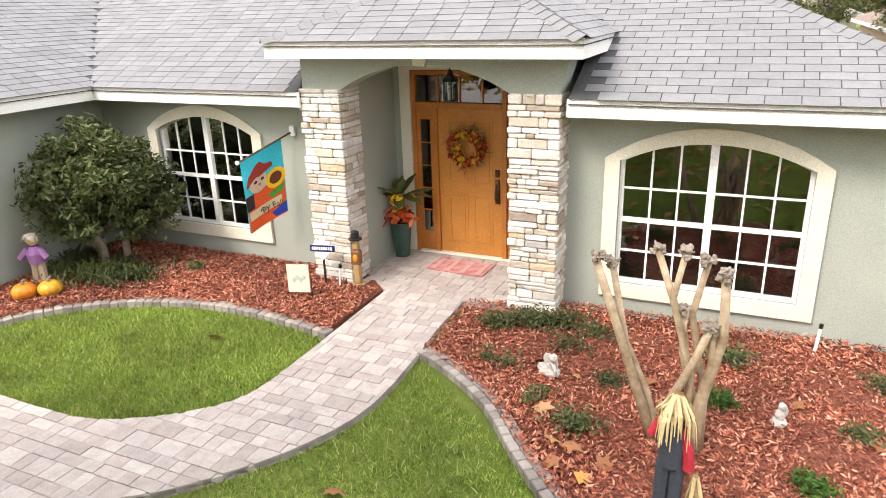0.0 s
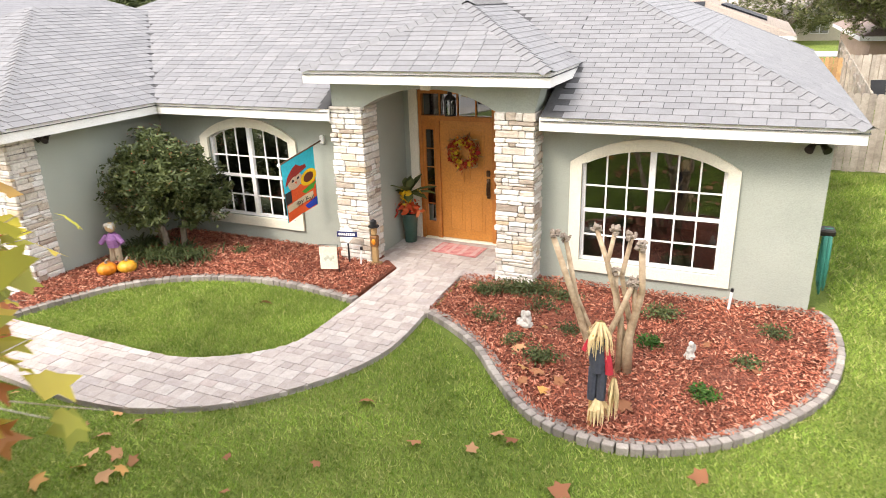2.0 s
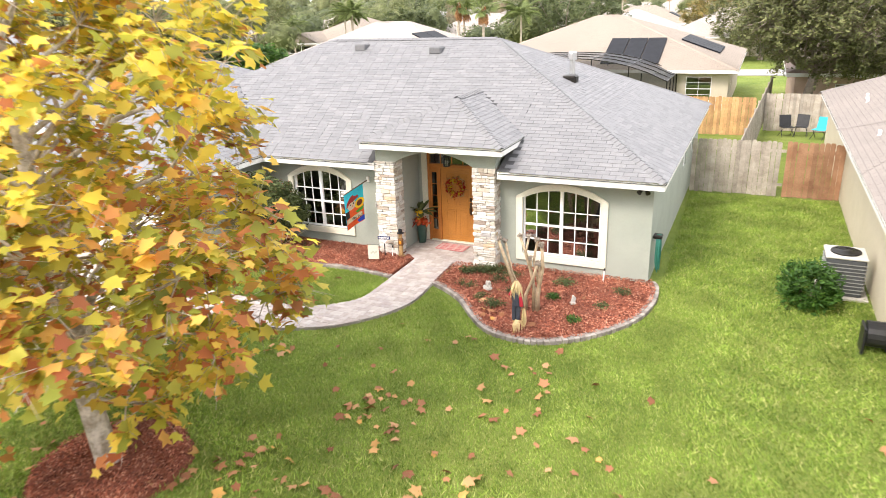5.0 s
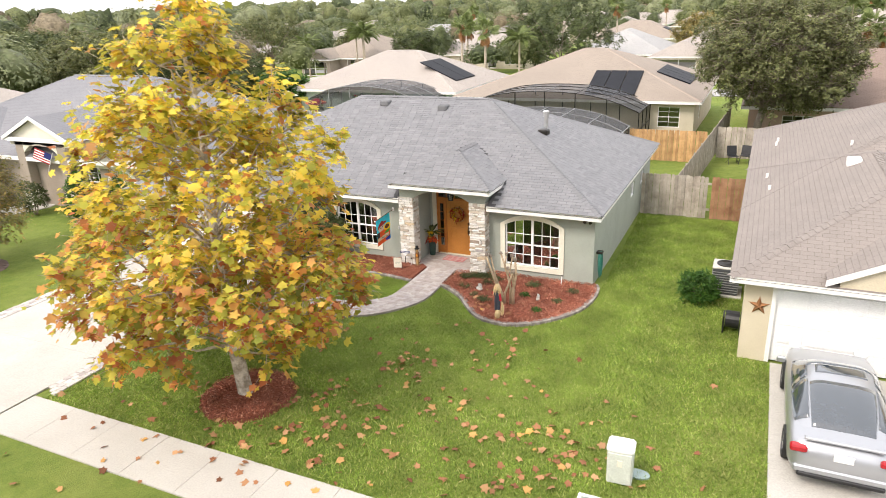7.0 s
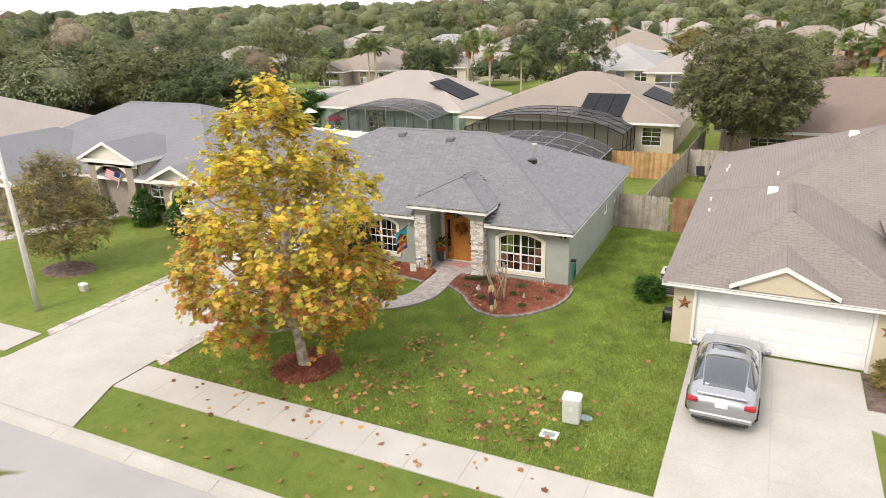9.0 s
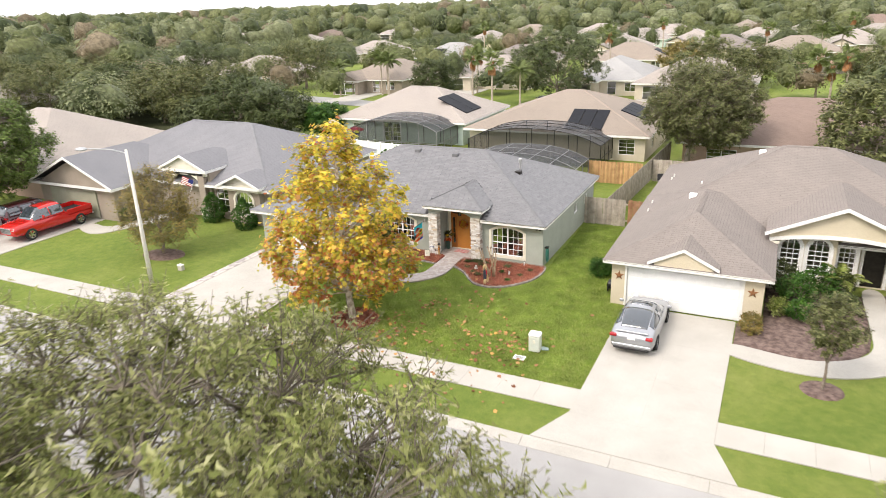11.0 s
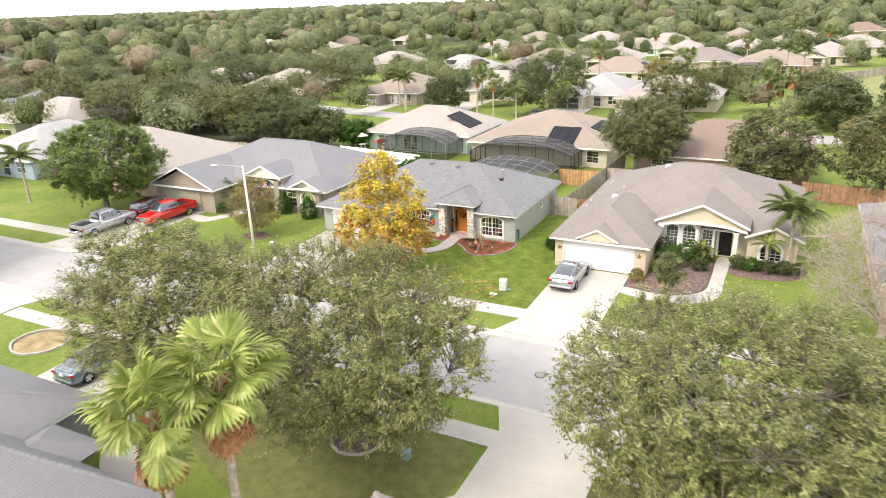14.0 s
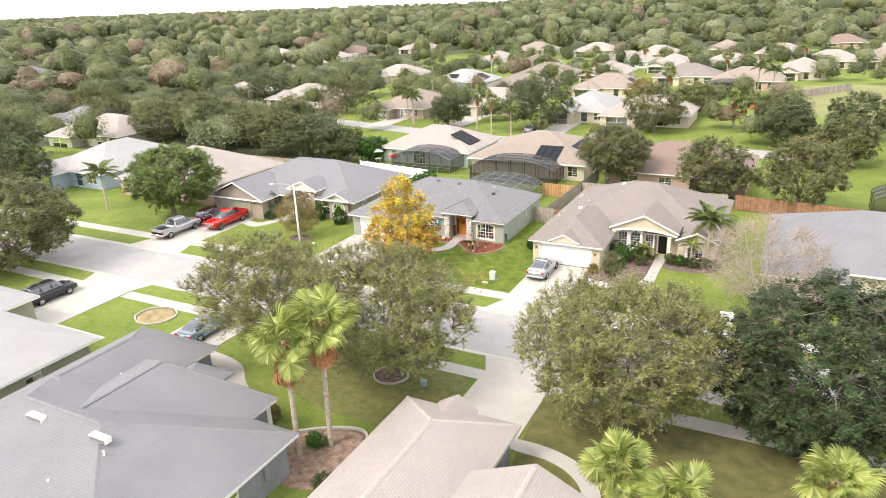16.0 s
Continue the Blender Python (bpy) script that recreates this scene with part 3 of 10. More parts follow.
# beds of mulch: smooth outlines by control points
def smooth_loop(ctrl, n=8, closed=True):
    out, k = [], len(ctrl)
    for i in range(k if closed else k - 1):
        p = [Vector(ctrl[(i + d) % k] if closed else ctrl[min(max(i + d, 0), k - 1)]) for d in (-1, 0, 1, 2)]
        for s in range(n):
            t = s / n
            q = 0.5 * ((2 * p[1]) + (p[2] - p[0]) * t + (2 * p[0] - 5 * p[1] + 4 * p[2] - p[3]) * t * t + (3 * p[1] - p[0] - 3 * p[2] + p[3]) * t ** 3)
            out.append((q.x, q.y))
    if not closed:
        out.append(tuple(ctrl[-1]))
    return out


def mound(name, loop, z0, rise, mat, label):
    """A bed: a low uneven mound inside an outline, by rings towards its middle."""
    n = len(loop)
    c = (sum(p[0] for p in loop) / n, sum(p[1] for p in loop) / n)
    v, f = [], []
    rings = 9
    for j in range(rings):
        t = j / rings
        for x, y in loop:
            px, py = x + (c[0] - x) * t, y + (c[1] - y) * t
            v.append((px, py, z0 + rise * min(1, t * 3.5) + 0.035 * noise.noise(Vector((px * 2.3, py * 2.3, 1.7))) * min(1, t * 4)))
    v.append((c[0], c[1], z0 + rise))
    for j in range(rings - 1):
        for i in range(n):
            k = (i + 1) % n
            f.append((j * n + i, j * n + k, (j + 1) * n + k, (j + 1) * n + i))
    for i in range(n):
        f.append(((rings - 1) * n + i, (rings - 1) * n + (i + 1) % n, rings * n))
    v += [(x, y, z0 - 0.15) for x, y in loop]
    b = rings * n + 1
    f += [(i, (i + 1) % n, b + (i + 1) % n, b + i) for i in range(n)]
    return solo(name, G().add(v, f), mat, label, "mulch bed", kind="structure", smooth=True)


BED_R = [(-2.87, 4.23), (-2.43, 3.99), (-1.86, 3.54), (-1.34, 2.9), (-0.87, 2.43), (-0.47, 2.25), (0.08, 2.2), (0.56, 2.38), (1.04, 2.73), (1.54, 3.33), (1.87, 3.96), (2.04, 4.81), (2.01, 5.57), (1.85, 5.97)]
bed_r_edge = smooth_loop(BED_R, 6, closed=False)
mound("mulch_bed", bed_r_edge + [(0.5, 5.93), (-1.7, 5.93), (-2.9, 5.5)], -0.02, 0.07, MAT["mulch"], "bed of red bark mulch under the arched window")
ISLE = [(-4.08, 4.22), (-4.79, 4.34), (-5.65, 4.38), (-6.46, 4.24), (-7.2, 3.9), (-7.75, 3.4), (-8.1, 2.75), (-8.4, 1.98)]
isle_edge = smooth_loop(ISLE, 6, closed=False)
slab("mulch_bed", [(-4.06, 5.5), (-4.5, 5.9), (-6.5, 5.93), (-9.06, 5.93), (-9.06, 3.35), (-9.0, 2.0)] + isle_edge[::-1], 0.035, "bed of red bark mulch round the holly bush", "mulch bed", MAT["mulch"])


def disc(x, y, rx, ry, n=40, jag=0.06, seed=0):
    return [(x + rx * math.cos(2 * math.pi * i / n) * (1 + jag * noise.noise(Vector((math.cos(i * 2 * math.pi / n) * 3, math.sin(i * 2 * math.pi / n) * 3, seed)))),
             y + ry * math.sin(2 * math.pi * i / n) * (1 + jag * noise.noise(Vector((math.cos(i * 2 * math.pi / n) * 3, math.sin(i * 2 * math.pi / n) * 3, seed))))) for i in range(n)]


mound("mulch_bed", disc(-4.45, -3.65, 1.15, 1.2, seed=1), -0.03, 0.08, MAT["mulch"], "round bed of red mulch under the sycamore")
mound("mulch_bed", disc(-20.6, -0.3, 1.45, 1.0, seed=2), -0.03, 0.08, MAT["mulch_dark"], "round bed of dark mulch under a young tree")
mound("mulch_bed", disc(15.3, -2.3, 0.75, 0.7, seed=3), -0.03, 0.07, MAT["mulch_dark"], "round bed of dark mulch under a small tree")
mound("mulch_bed", disc(4.7, -22.1, 1.15, 1.05, seed=4), -0.03, 0.08, MAT["mulch_dark"], "round bed of dark mulch under the oak")
mound("mulch_bed", [(12.05, 2.5), (12.05, 0.28), (13.2, 0.12), (14.4, -0.04), (15.3, 0.02), (16.0, 0.36), (16.7, 0.9), (17.15, 1.65), (17.32, 3.0), (17.34, 7.6), (13.1, 7.6), (13.08, 2.5)], -0.02, 0.08, MAT["mulch_dark"], "bed of dark brown mulch between garage and path")
mound("mulch_bed", smooth_loop([(18.4, 8.2), (18.4, 5.6), (20, 5.0), (22.5, 5.6), (23.2, 8.2)], 5), -0.02, 0.07, MAT["mulch_dark"], "bed of dark mulch below a hedge")
mound("mulch_bed", smooth_loop([(1.6, -34), (2.0, -31.0), (4.5, -29.2), (6.5, -28.6), (7.4, -29.6), (8.0, -31.2), (7.4, -33.4), (5.9, -34.5)], 6), -0.02, 0.07, MAT["bark_bed"], "bed of brown mulch round two fan palms")
mound("mulch_bed", disc(-19.4, -21.7, 1.7, 1.55, seed=5), -0.03, 0.05, MAT["straw_bed"], "round bed of pine straw in the lawn")
# curved concrete paths
slab("path", smooth_loop([(12.0, 0.25), (12.0, -0.75), (14.5, -1.35), (16.6, -0.9), (18.15, 0.6), (18.25, 4), (18.2, 8.2), (17.35, 8.2), (17.35, 4), (17.2, 1.6), (16.0, 0.3), (14.4, -0.1)], 5), 0.01, "curved pale concrete path to the porch", "path", MAT["concrete"])
slab("path", smooth_loop([(-30.8, 2.6), (-30.8, 1.5), (-28.4, 1.0), (-27.0, 3.5), (-25.6, 6.6), (-26.9, 7.4), (-28.0, 5.4), (-28.8, 2.6)], 5), 0.005, "curved pale concrete path to a neighbour's porch", "path", MAT["concrete"])
slab("path", smooth_loop([(-10.2, -24.5), (-6.6, -25.1), (-4.4, -26.9), (-1.4, -29.2), (-1.9, -30.4), (-5.2, -28.4), (-7, -26.5), (-10.2, -25.7)], 5), 0.005, "curved concrete path between lawn and house", "path", MAT["concrete"])
slab("path", smooth_loop([(15.4, -25.4), (15.4, -26.4), (17.6, -26.5), (19.3, -27.2), (20.4, -28.6), (20.8, -31), (20.8, -32.8), (21.8, -32.8), (21.8, -30.6), (21.3, -28.2), (20.2, -26.5), (18.0, -25.5)], 5), 0.005, "curved concrete path beside the tan-roofed house", "path", MAT["concrete"])

# patch of thin grass that carries the oaks' shade in its colour
slab("ground", smooth_loop([(15.7, -20.3), (22, -20.3), (34, -20.3), (42, -24), (40, -36), (30, -40), (22, -36), (17, -32), (16.0, -27), (15.7, -24)], 5), -0.028, "thin brownish grass with painted oak shade", "lawn", MAT["shade_grass"], 0.02)
slab("ground", smooth_loop([(22, 150), (24, 130), (31, 107), (43, 97), (62, 92), (90, 92), (130, 110), (90, 166), (38, 160)], 6), -1.22, "dry mown meadow behind the gardens", "field", MAT["field"], 0.02)
slab("ground", smooth_loop([(-158, 64), (-150, 86), (-138, 96), (-122, 88), (-116, 72), (-124, 62), (-140, 60)], 6), -1.19, "small mown clearing before the woods", "field", MAT["field"], 0.02)
UNDER = [(18, -400), (24, -140), (30, -68), (36, -39), (42, -42), (60, -62), (66, -72), (150, -100), (235, -135), (275, -120), (300, 250), (2000, 1300)]
solo("ground", G().add([(x, y, drop(y) - 0.02) for y, r in UNDER for x in (-3500, r)], [(2 * i, 2 * i + 1, 2 * i + 3, 2 * i + 2) for i in range(len(UNDER) - 1)]), MAT["undergrowth"], "dark undergrowth below the woods", "undergrowth", kind="structure")
slab("road", smooth_loop([(-120, 82), (-80, 73), (-56, 67.5), (-34, 63), (-12, 61), (8, 63), (30, 61), (30, 66.5), (8, 68.5), (-12, 66.5), (-34, 68.5), (-56, 73), (-80, 78.5), (-120, 88)], 4), -1.17, "pale street behind the back gardens", "street", MAT["asphalt"], 0.05)
for dx, y1 in ((-55.5, 83), (-38.5, 91), (-15.5, 88), (-5.0, 85), (-93, 90)):
    strip("driveway", dx - 2.6, dx + 2.6, 66 if dx > -50 else (70 if dx > -80 else 80), y1, -1.16, "pale concrete driveway of a far house", "driveway", MAT["concrete"])
# thin grass below the crown, tree shade painted in by its darker material
slab("ground", smooth_loop([(0.5, -20.4), (6, -20.3), (9.9, -20.4), (10.2, -24), (8.8, -27), (5, -27.6), (0.5, -27), (-3.5, -24.5), (-4, -21.5)], 5), -0.027, "thin grass under an oak with painted shade", "lawn", MAT["thin_shade_grass"], 0.02)

# ---- houses: shared parts ----
def window_unit(parent, x0, x1, z0, z1, rise, y, to=FRONT, cols=3, rows=2, out=-1, mullion=True, bar=0.02, name="window", trim=0.0, mat_trim=None, sashes=2):
    """A window set in an opening of the wall: frame, glazing bars and single panes. y: the wall's outer face; out: which way is outside."""
    w = new(name)
    w.parent = parent
    w["label"] = "white window with many small panes"
    y_in = y - out * 0.09
    sp = lambda a, b: tuple(sorted((a, b)))
    fr = 0.045
    if trim:
        o = arch_line(x0 - trim, x1 + trim, z0 - trim, z1 + trim * 0.15, rise + trim * 0.85 if rise else trim * 0.85)
        i = arch_line(x0, x1, z0, z1, rise)
        if not rise:
            o = [(x0 - trim, z0 - trim), (x1 + trim, z0 - trim), (x1 + trim, z1 + trim), (x0 - trim, z1 + trim)]
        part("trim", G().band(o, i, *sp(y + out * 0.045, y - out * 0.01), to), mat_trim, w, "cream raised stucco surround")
    g = G()
    o, i = arch_line(x0, x1, z0, z1, rise), arch_line(x0 + fr, x1 - fr, z0 + fr, z1 - fr * (0.2 if rise else 1), rise)
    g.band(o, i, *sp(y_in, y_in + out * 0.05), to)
    part("window_frame", g, MAT["vinyl"], w)
    units = [(x0 + fr, (x0 + x1) / 2 - 0.04), ((x0 + x1) / 2 + 0.04, x1 - fr)] if mullion else [(x0 + fr, x1 - fr)]

    def head(u):
        if not rise:
            return z1 - fr
        hw = (x1 - x0) / 2 - fr
        r = (hw * hw + rise * rise) / (2 * rise)
        d = min(abs(u - (x0 + x1) / 2), hw)
        return z1 - fr * 0.2 + rise - r + math.sqrt(r * r - d * d)
    if mullion:
        m = (x0 + x1) / 2
        part("mullion", G().prism([(m - 0.04, z0 + fr), (m + 0.04, z0 + fr), (m + 0.04, head(m + 0.04)), (m - 0.04, head(m - 0.04))], *sp(y_in, y_in + out * 0.055), to), MAT["vinyl"], w)
    zm = z0 + (z1 + rise * 0.3 - z0) * 0.5
    for a, b in units:
        tiers = [(z0 + fr, zm - 0.025, 0), (zm + 0.025, None, 1)] if sashes == 2 else [(z0 + fr, None, 1)]
        if sashes == 2:
            part("meeting_rail", G().prism([(a, zm - 0.025), (b, zm - 0.025), (b, zm + 0.025), (a, zm + 0.025)], *sp(y_in, y_in + out * 0.045), to), MAT["vinyl"], w)
        for lo, hi, k in tiers:
            gb = G()
            top = lambda u: head(u) if hi is None else hi
            mean_top = min(top(a), top(b)) if hi is None else hi
            us = [a + (b - a) * c / cols for c in range(cols + 1)]
            vs = [lo + (mean_top + (0.03 if hi is None else 0) - lo) * r / rows for r in range(rows + 1)]
            for u in us[1:-1]:
                gb.prism([(u - bar / 2, lo), (u + bar / 2, lo), (u + bar / 2, top(u)), (u - bar / 2, top(u))], *sp(y_in + out * 0.012, y_in + out * 0.034), to)
            for v in vs[1:-1]:
                gb.prism([(a, v - bar / 2), (b, v - bar / 2), (b, v + bar / 2), (a, v + bar / 2)], *sp(y_in + out * 0.014, y_in + out * 0.036), to)
            part("glazing_grille", gb, MAT["vinyl"], w)
            for c in range(cols):
                for r in range(rows):
                    u0, u1, v0 = us[c], us[c + 1], vs[r]
                    t0, t1 = (top(u0), top(u1)) if r == rows - 1 else (vs[r + 1], vs[r + 1])
                    jig = [out * RNG.uniform(-0.0012, 0.0012) for _ in range(4)]
                    corners = [(u0, v0), (u1, v0), (u1, t1), (u0, t0)]
                    gp = G().add([to(p, q, y_in + out * 0.02 + j) for (p, q), j in zip(corners, jig)], [(0, 1, 2, 3)])
                    part("pane", gp, MAT["glass"], w)
    return w


def eave_boards(h, x0, y0, x1, y1, z, drop=0.2, t=0.03):
    """Four fascia boards under a roof's edge."""
    for a, b, c, d in ((x0, y0, x1, y0 + t), (x0, y1 - t, x1, y1), (x0, y0 + t, x0 + t, y1 - t), (x1 - t, y0 + t, x1, y1 - t)):
        part("fascia", G().box(a, b, z - drop, c, d, z - 0.004), MAT["white"], h)


def plain_house(name, label, blocks, roofs, wall, roof, windows=(), height=2.4, grid=(2, 2), slope=0.45, gables=False):
    """A house from wall blocks (x0, y0, x1, y1), roofs (x0, y0, x1, y1, z, ends) and flat windows (side, u, at, z0, w, h)."""
    h = thing(name, label, "house", Matrix.Translation((0, 0, drop(sum(b[1] + b[3] for b in blocks) / 2 / len(blocks)))))
    for x0, y0, x1, y1 in blocks:
        holes = {s: [] for s in "NSEW"}
        for s, u, at, z0, w, hh in windows:
            inside = (abs({"S": y0, "N": y1, "W": x0, "E": x1}[s] - at) < 0.02) and ((x0 < u < x1) if s in "NS" else (y0 < u < y1))
            if inside:
                holes[s].append((u - w / 2, u + w / 2, z0, z0 + hh, 0))
        g = G()
        t = 0.2
        wall_run(g, x0, x1, height, y0, y0 + t, holes["S"], FRONT)
        wall_run(g, x0, x1, height, y1 - t, y1, holes["N"], FRONT)
        wall_run(g, y0 + t, y1 - t, height, x0, x0 + t, holes["W"], SIDE)
        wall_run(g, y0 + t, y1 - t, height, x1 - t, x1, holes["E"], SIDE)
        g.box(x0 + t, y0 + t, height - 0.12, x1 - t, y1 - t, height - 0.05)
        part("wall", g, wall, h)
    for s, u, at, z0, w, hh in windows:
        out = -1 if s in "SW" else 1
        window_unit(h, u - w / 2, u + w / 2, z0, z0 + hh, 0, at, FRONT if s in "NS" else SIDE, *grid, out, mullion=w > 1.5, bar=0.025, trim=0.0, sashes=2)
    for k, (x0, y0, x1, y1, z, ends) in enumerate(roofs):
        z, e = z + 0.008 * k, 0.004 * k
        part("roof", roof_solid(G(), hip_planes(x0, y0, x1, y1, z, slope, ends)), roof, h)
        eave_boards(h, x0 + e, y0 + e, x1 - e, y1 - e, z)
        part("soffit", G().box(x0 + 0.04, y0 + 0.04, z - 0.19, x1 - 0.04, y1 - 0.04, z - 0.16), MAT["white"], h)
        if gables and ends[0] == "g":
            part("gable", G().prism([(x0 + 0.4, z - 0.1), (x1 - 0.4, z - 0.1), ((x0 + x1) / 2, z + ((x1 - x0) / 2 - 0.4) * slope)], y0 + 0.45, y0 + 0.55, FRONT), wall, h)
    return h


# neighbour across the side lawn: cream walls, brown hip roof
C = thing("neighbour_house", "cream stucco house with brown shingle hip roof and white garage door", "house")
g = G()
wall_run(g, 6.32, 13.0, 2.15, 2.6, 2.8, [(7.05, 12.1, -0.15, 2.02, 0)], FRONT)
wall_run(g, 2.8, 22.4, 2.15, 6.32, 6.52, [], SIDE)
wall_run(g, 2.8, 7.75, 2.15, 12.8, 13.0, [], SIDE)
wall_run(g, 13.0, 15.95, 2.95, 7.75, 7.95, [(13.5, 14.4, 0.72, 2.1, 0.45), (14.72, 15.67, 0.72, 2.1, 0.475)], FRONT)
wall_run(g, 7.95, 8.35, 2.95, 15.75, 15.95, [], SIDE)
wall_run(g, 15.75, 17.0, 2.95, 8.35, 8.55, [(16.08, 16.84, 0.6, 2.0, 0.38)], FRONT)
wall_run(g, 8.55, 8.9, 2.95, 16.8, 17.0, [], SIDE)
wall_run(g, 16.8, 19.3, 2.95, 8.9, 9.1, [(17.25, 18.2, 0.0, 2.1, 0)], FRONT)
wall_run(g, 19.3, 22.6, 2.15, 7.6, 7.8, [(20.2, 21.6, 0.5, 1.2, 0.65)], FRONT)
wall_run(g, 7.8, 22.4, 2.15, 22.4, 22.6, [], SIDE)
wall_run(g, 6.32, 22.6, 2.15, 22.4, 22.6, [], FRONT)
wall_run(g, 7.8, 8.9, 2.15, 19.3, 19.5, [], SIDE)
g.box(6.6, 10.5, -0.1, 22.3, 10.6, 2.1)
part("wall", g, MAT["stucco_tan"], C)
gd = part("garage_door", G().box(7.05, 2.67, 0.0, 12.1, 2.72, 2.02), MAT["vinyl"], C, "white panelled double garage door")
for r in range(4):
    for c in range(8):
        a, b = 7.15 + c * 0.61, 7.15 + (c + 1) * 0.61
        part("door_panel", G().box(a + 0.03, 2.655, 0.03 + r * 0.495, b - 0.03, 2.675, 0.47 + r * 0.495, 0.008), MAT["vinyl"], gd)
gt = G()
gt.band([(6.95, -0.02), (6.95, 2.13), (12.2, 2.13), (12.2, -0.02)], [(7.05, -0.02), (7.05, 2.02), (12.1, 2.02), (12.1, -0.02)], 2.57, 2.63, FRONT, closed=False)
part("trim", gt, MAT["white"], C)
for a, b, zb, zt, rs, yw in ((13.5, 14.4, 0.72, 2.1, 0.45, 7.75), (14.72, 15.67, 0.72, 2.1, 0.475, 7.75), (16.08, 16.84, 0.6, 2.0, 0.38, 8.35)):
    window_unit(C, a, b, zb, zt, rs, yw, cols=3, rows=3, mullion=False, bar=0.035, trim=0.15, mat_trim=MAT["white"])
window_unit(C, 20.2, 21.6, 0.5, 1.2, 0.65, 7.6, cols=4, rows=3, mullion=False, bar=0.03, trim=0.15, mat_trim=MAT["white"], sashes=1)
gd = G().box(17.28, 9.0, 0.02, 18.17, 9.05, 2.08)
part("door", gd, MAT["dark_metal"], C, "dark front door")
gt = G().band([(17.1, 0.0), (17.1, 2.25), (18.35, 2.25), (18.35, 0.0)], [(17.25, 0), (17.25, 2.1), (18.2, 2.1), (18.2, 0)], 8.84, 8.9, FRONT, closed=False)
part("door_trim", gt, MAT["white"], C)
for x in (13.05, 18.35):
    part("column", G().box(x, 7.2, -0.1, x + 0.32, 7.52, 2.5, 0.01).box(x - 0.05, 7.15, 0, x + 0.37, 7.57, 0.3, 0.02).box(x - 0.05, 7.15, 2.36, x + 0.37, 7.57, 2.5, 0.02), MAT["cream"], C)
# porch gable with an arched beam
ga, gt = G(), G()
arch = [(19.25 - 6.3 * k / 18, 2.48 + 0.36 * (1 - (k / 9 - 1) ** 2)) for k in range(19)]
ga.prism(arch[::-1] + [(19.25, 2.93), (16.07, 4.34), (12.95, 2.93)], 7.2, 7.48, FRONT)
gt.prism(arch[::-1] + [(x, z + 0.19) for x, z in arch], 7.15, 7.197, FRONT)
part("arch_trim", gt, MAT["white"], C, "white arched band over the porch")
part("gable", ga, MAT["stucco_tan"], C)
SLC = 0.45
C_ROOFS = [(5.95, 8.15, 22.95, 22.8, 2.32, "hhhh"), (5.94, 2.19, 13.36, 14.0, 2.332, "hhhh"), (12.75, 6.95, 19.4, 15.5, 2.98, "ghhh"), (19.1, 7.2, 23.0, 14.0, 2.328, "ghhh")]
for (x0, y0, x1, y1, z, ends) in C_ROOFS:
    part("roof", roof_solid(G(), hip_planes(x0, y0, x1, y1, z, SLC, ends), 0.06), MAT["shingle_brown"], C)
eave_boards(C, 5.95, 2.2, 13.35, 14.0, 2.33, 0.16)
eave_boards(C, 5.97, 8.17, 22.93, 22.78, 2.32, 0.16)
part("soffit", G().box(6.0, 2.25, 2.14, 13.3, 8.5, 2.17), MAT["white"], C)


def rake(x0, x1, z, slope, y, h=0.17, t=0.05, apex=None):
    """Two sloping boards of a gable front."""
    m = (x0 + x1) / 2
    zt = z + (x1 - x0) / 2 * slope
    return G().band([(x0, z), (m, zt), (x1, z)], [(x0, z - h), (m, zt - h), (x1, z - h)], y, y + t, FRONT, closed=False)


part("rake_board", rake(12.72, 19.43, 2.98, SLC, 6.9), MAT["white"], C)
part("rake_board", rake(19.08, 23.02, 2.32, SLC, 7.15), MAT["white"], C)
part("gable", G().prism([(19.3, 2.1), (22.7, 2.1), (21.05, 3.0)], 7.5, 7.62, FRONT), MAT["stucco_tan"], C)
# small false gable over the garage door
part("gable", G().prism([(8.3, 2.3), (10.85, 2.3), (10.85, 2.58), (9.56, 3.18), (8.3, 2.58)], 2.24, 2.34, FRONT), MAT["stucco_tan"], C)
part("rake_board", rake(8.0, 11.12, 2.52, 0.5, 2.12, 0.15), MAT["white"], C)
part("roof", roof_solid(G(), [[(8.0, 2.14, 2.53), (8.0, 5.2, 2.53), (9.56, 5.2, 3.31), (9.56, 2.14, 3.31)][::-1], [(11.12, 2.14, 2.53), (11.12, 5.2, 2.53), (9.56, 5.2, 3.31), (9.56, 2.14, 3.31)]], 0.04), MAT["shingle_brown"], C)
for x, y, z in ((9.0, 9.67, 3.78), (12.06, 15.75, 5.12)):
    part("roof_vent", G().box(x - 0.2, y - 0.24, z - 0.25, x + 0.2, y + 0.24, z + 0.1, 0.04), MAT["white"], C, "pale roof vent")
for x, y, z in ((6.62, 11.46, 2.62), (6.71, 9.61, 2.66), (6.96, 17.62, 2.78), (6.9, 16.9, 2.75), (9.15, 12.41, 3.76)):
    part("vent_pipe", G().tube([(x, y, z - 0.3), (x, y, z + 0.16)], 0.045, 8), MAT["white"], C, "white plumbing pipe")

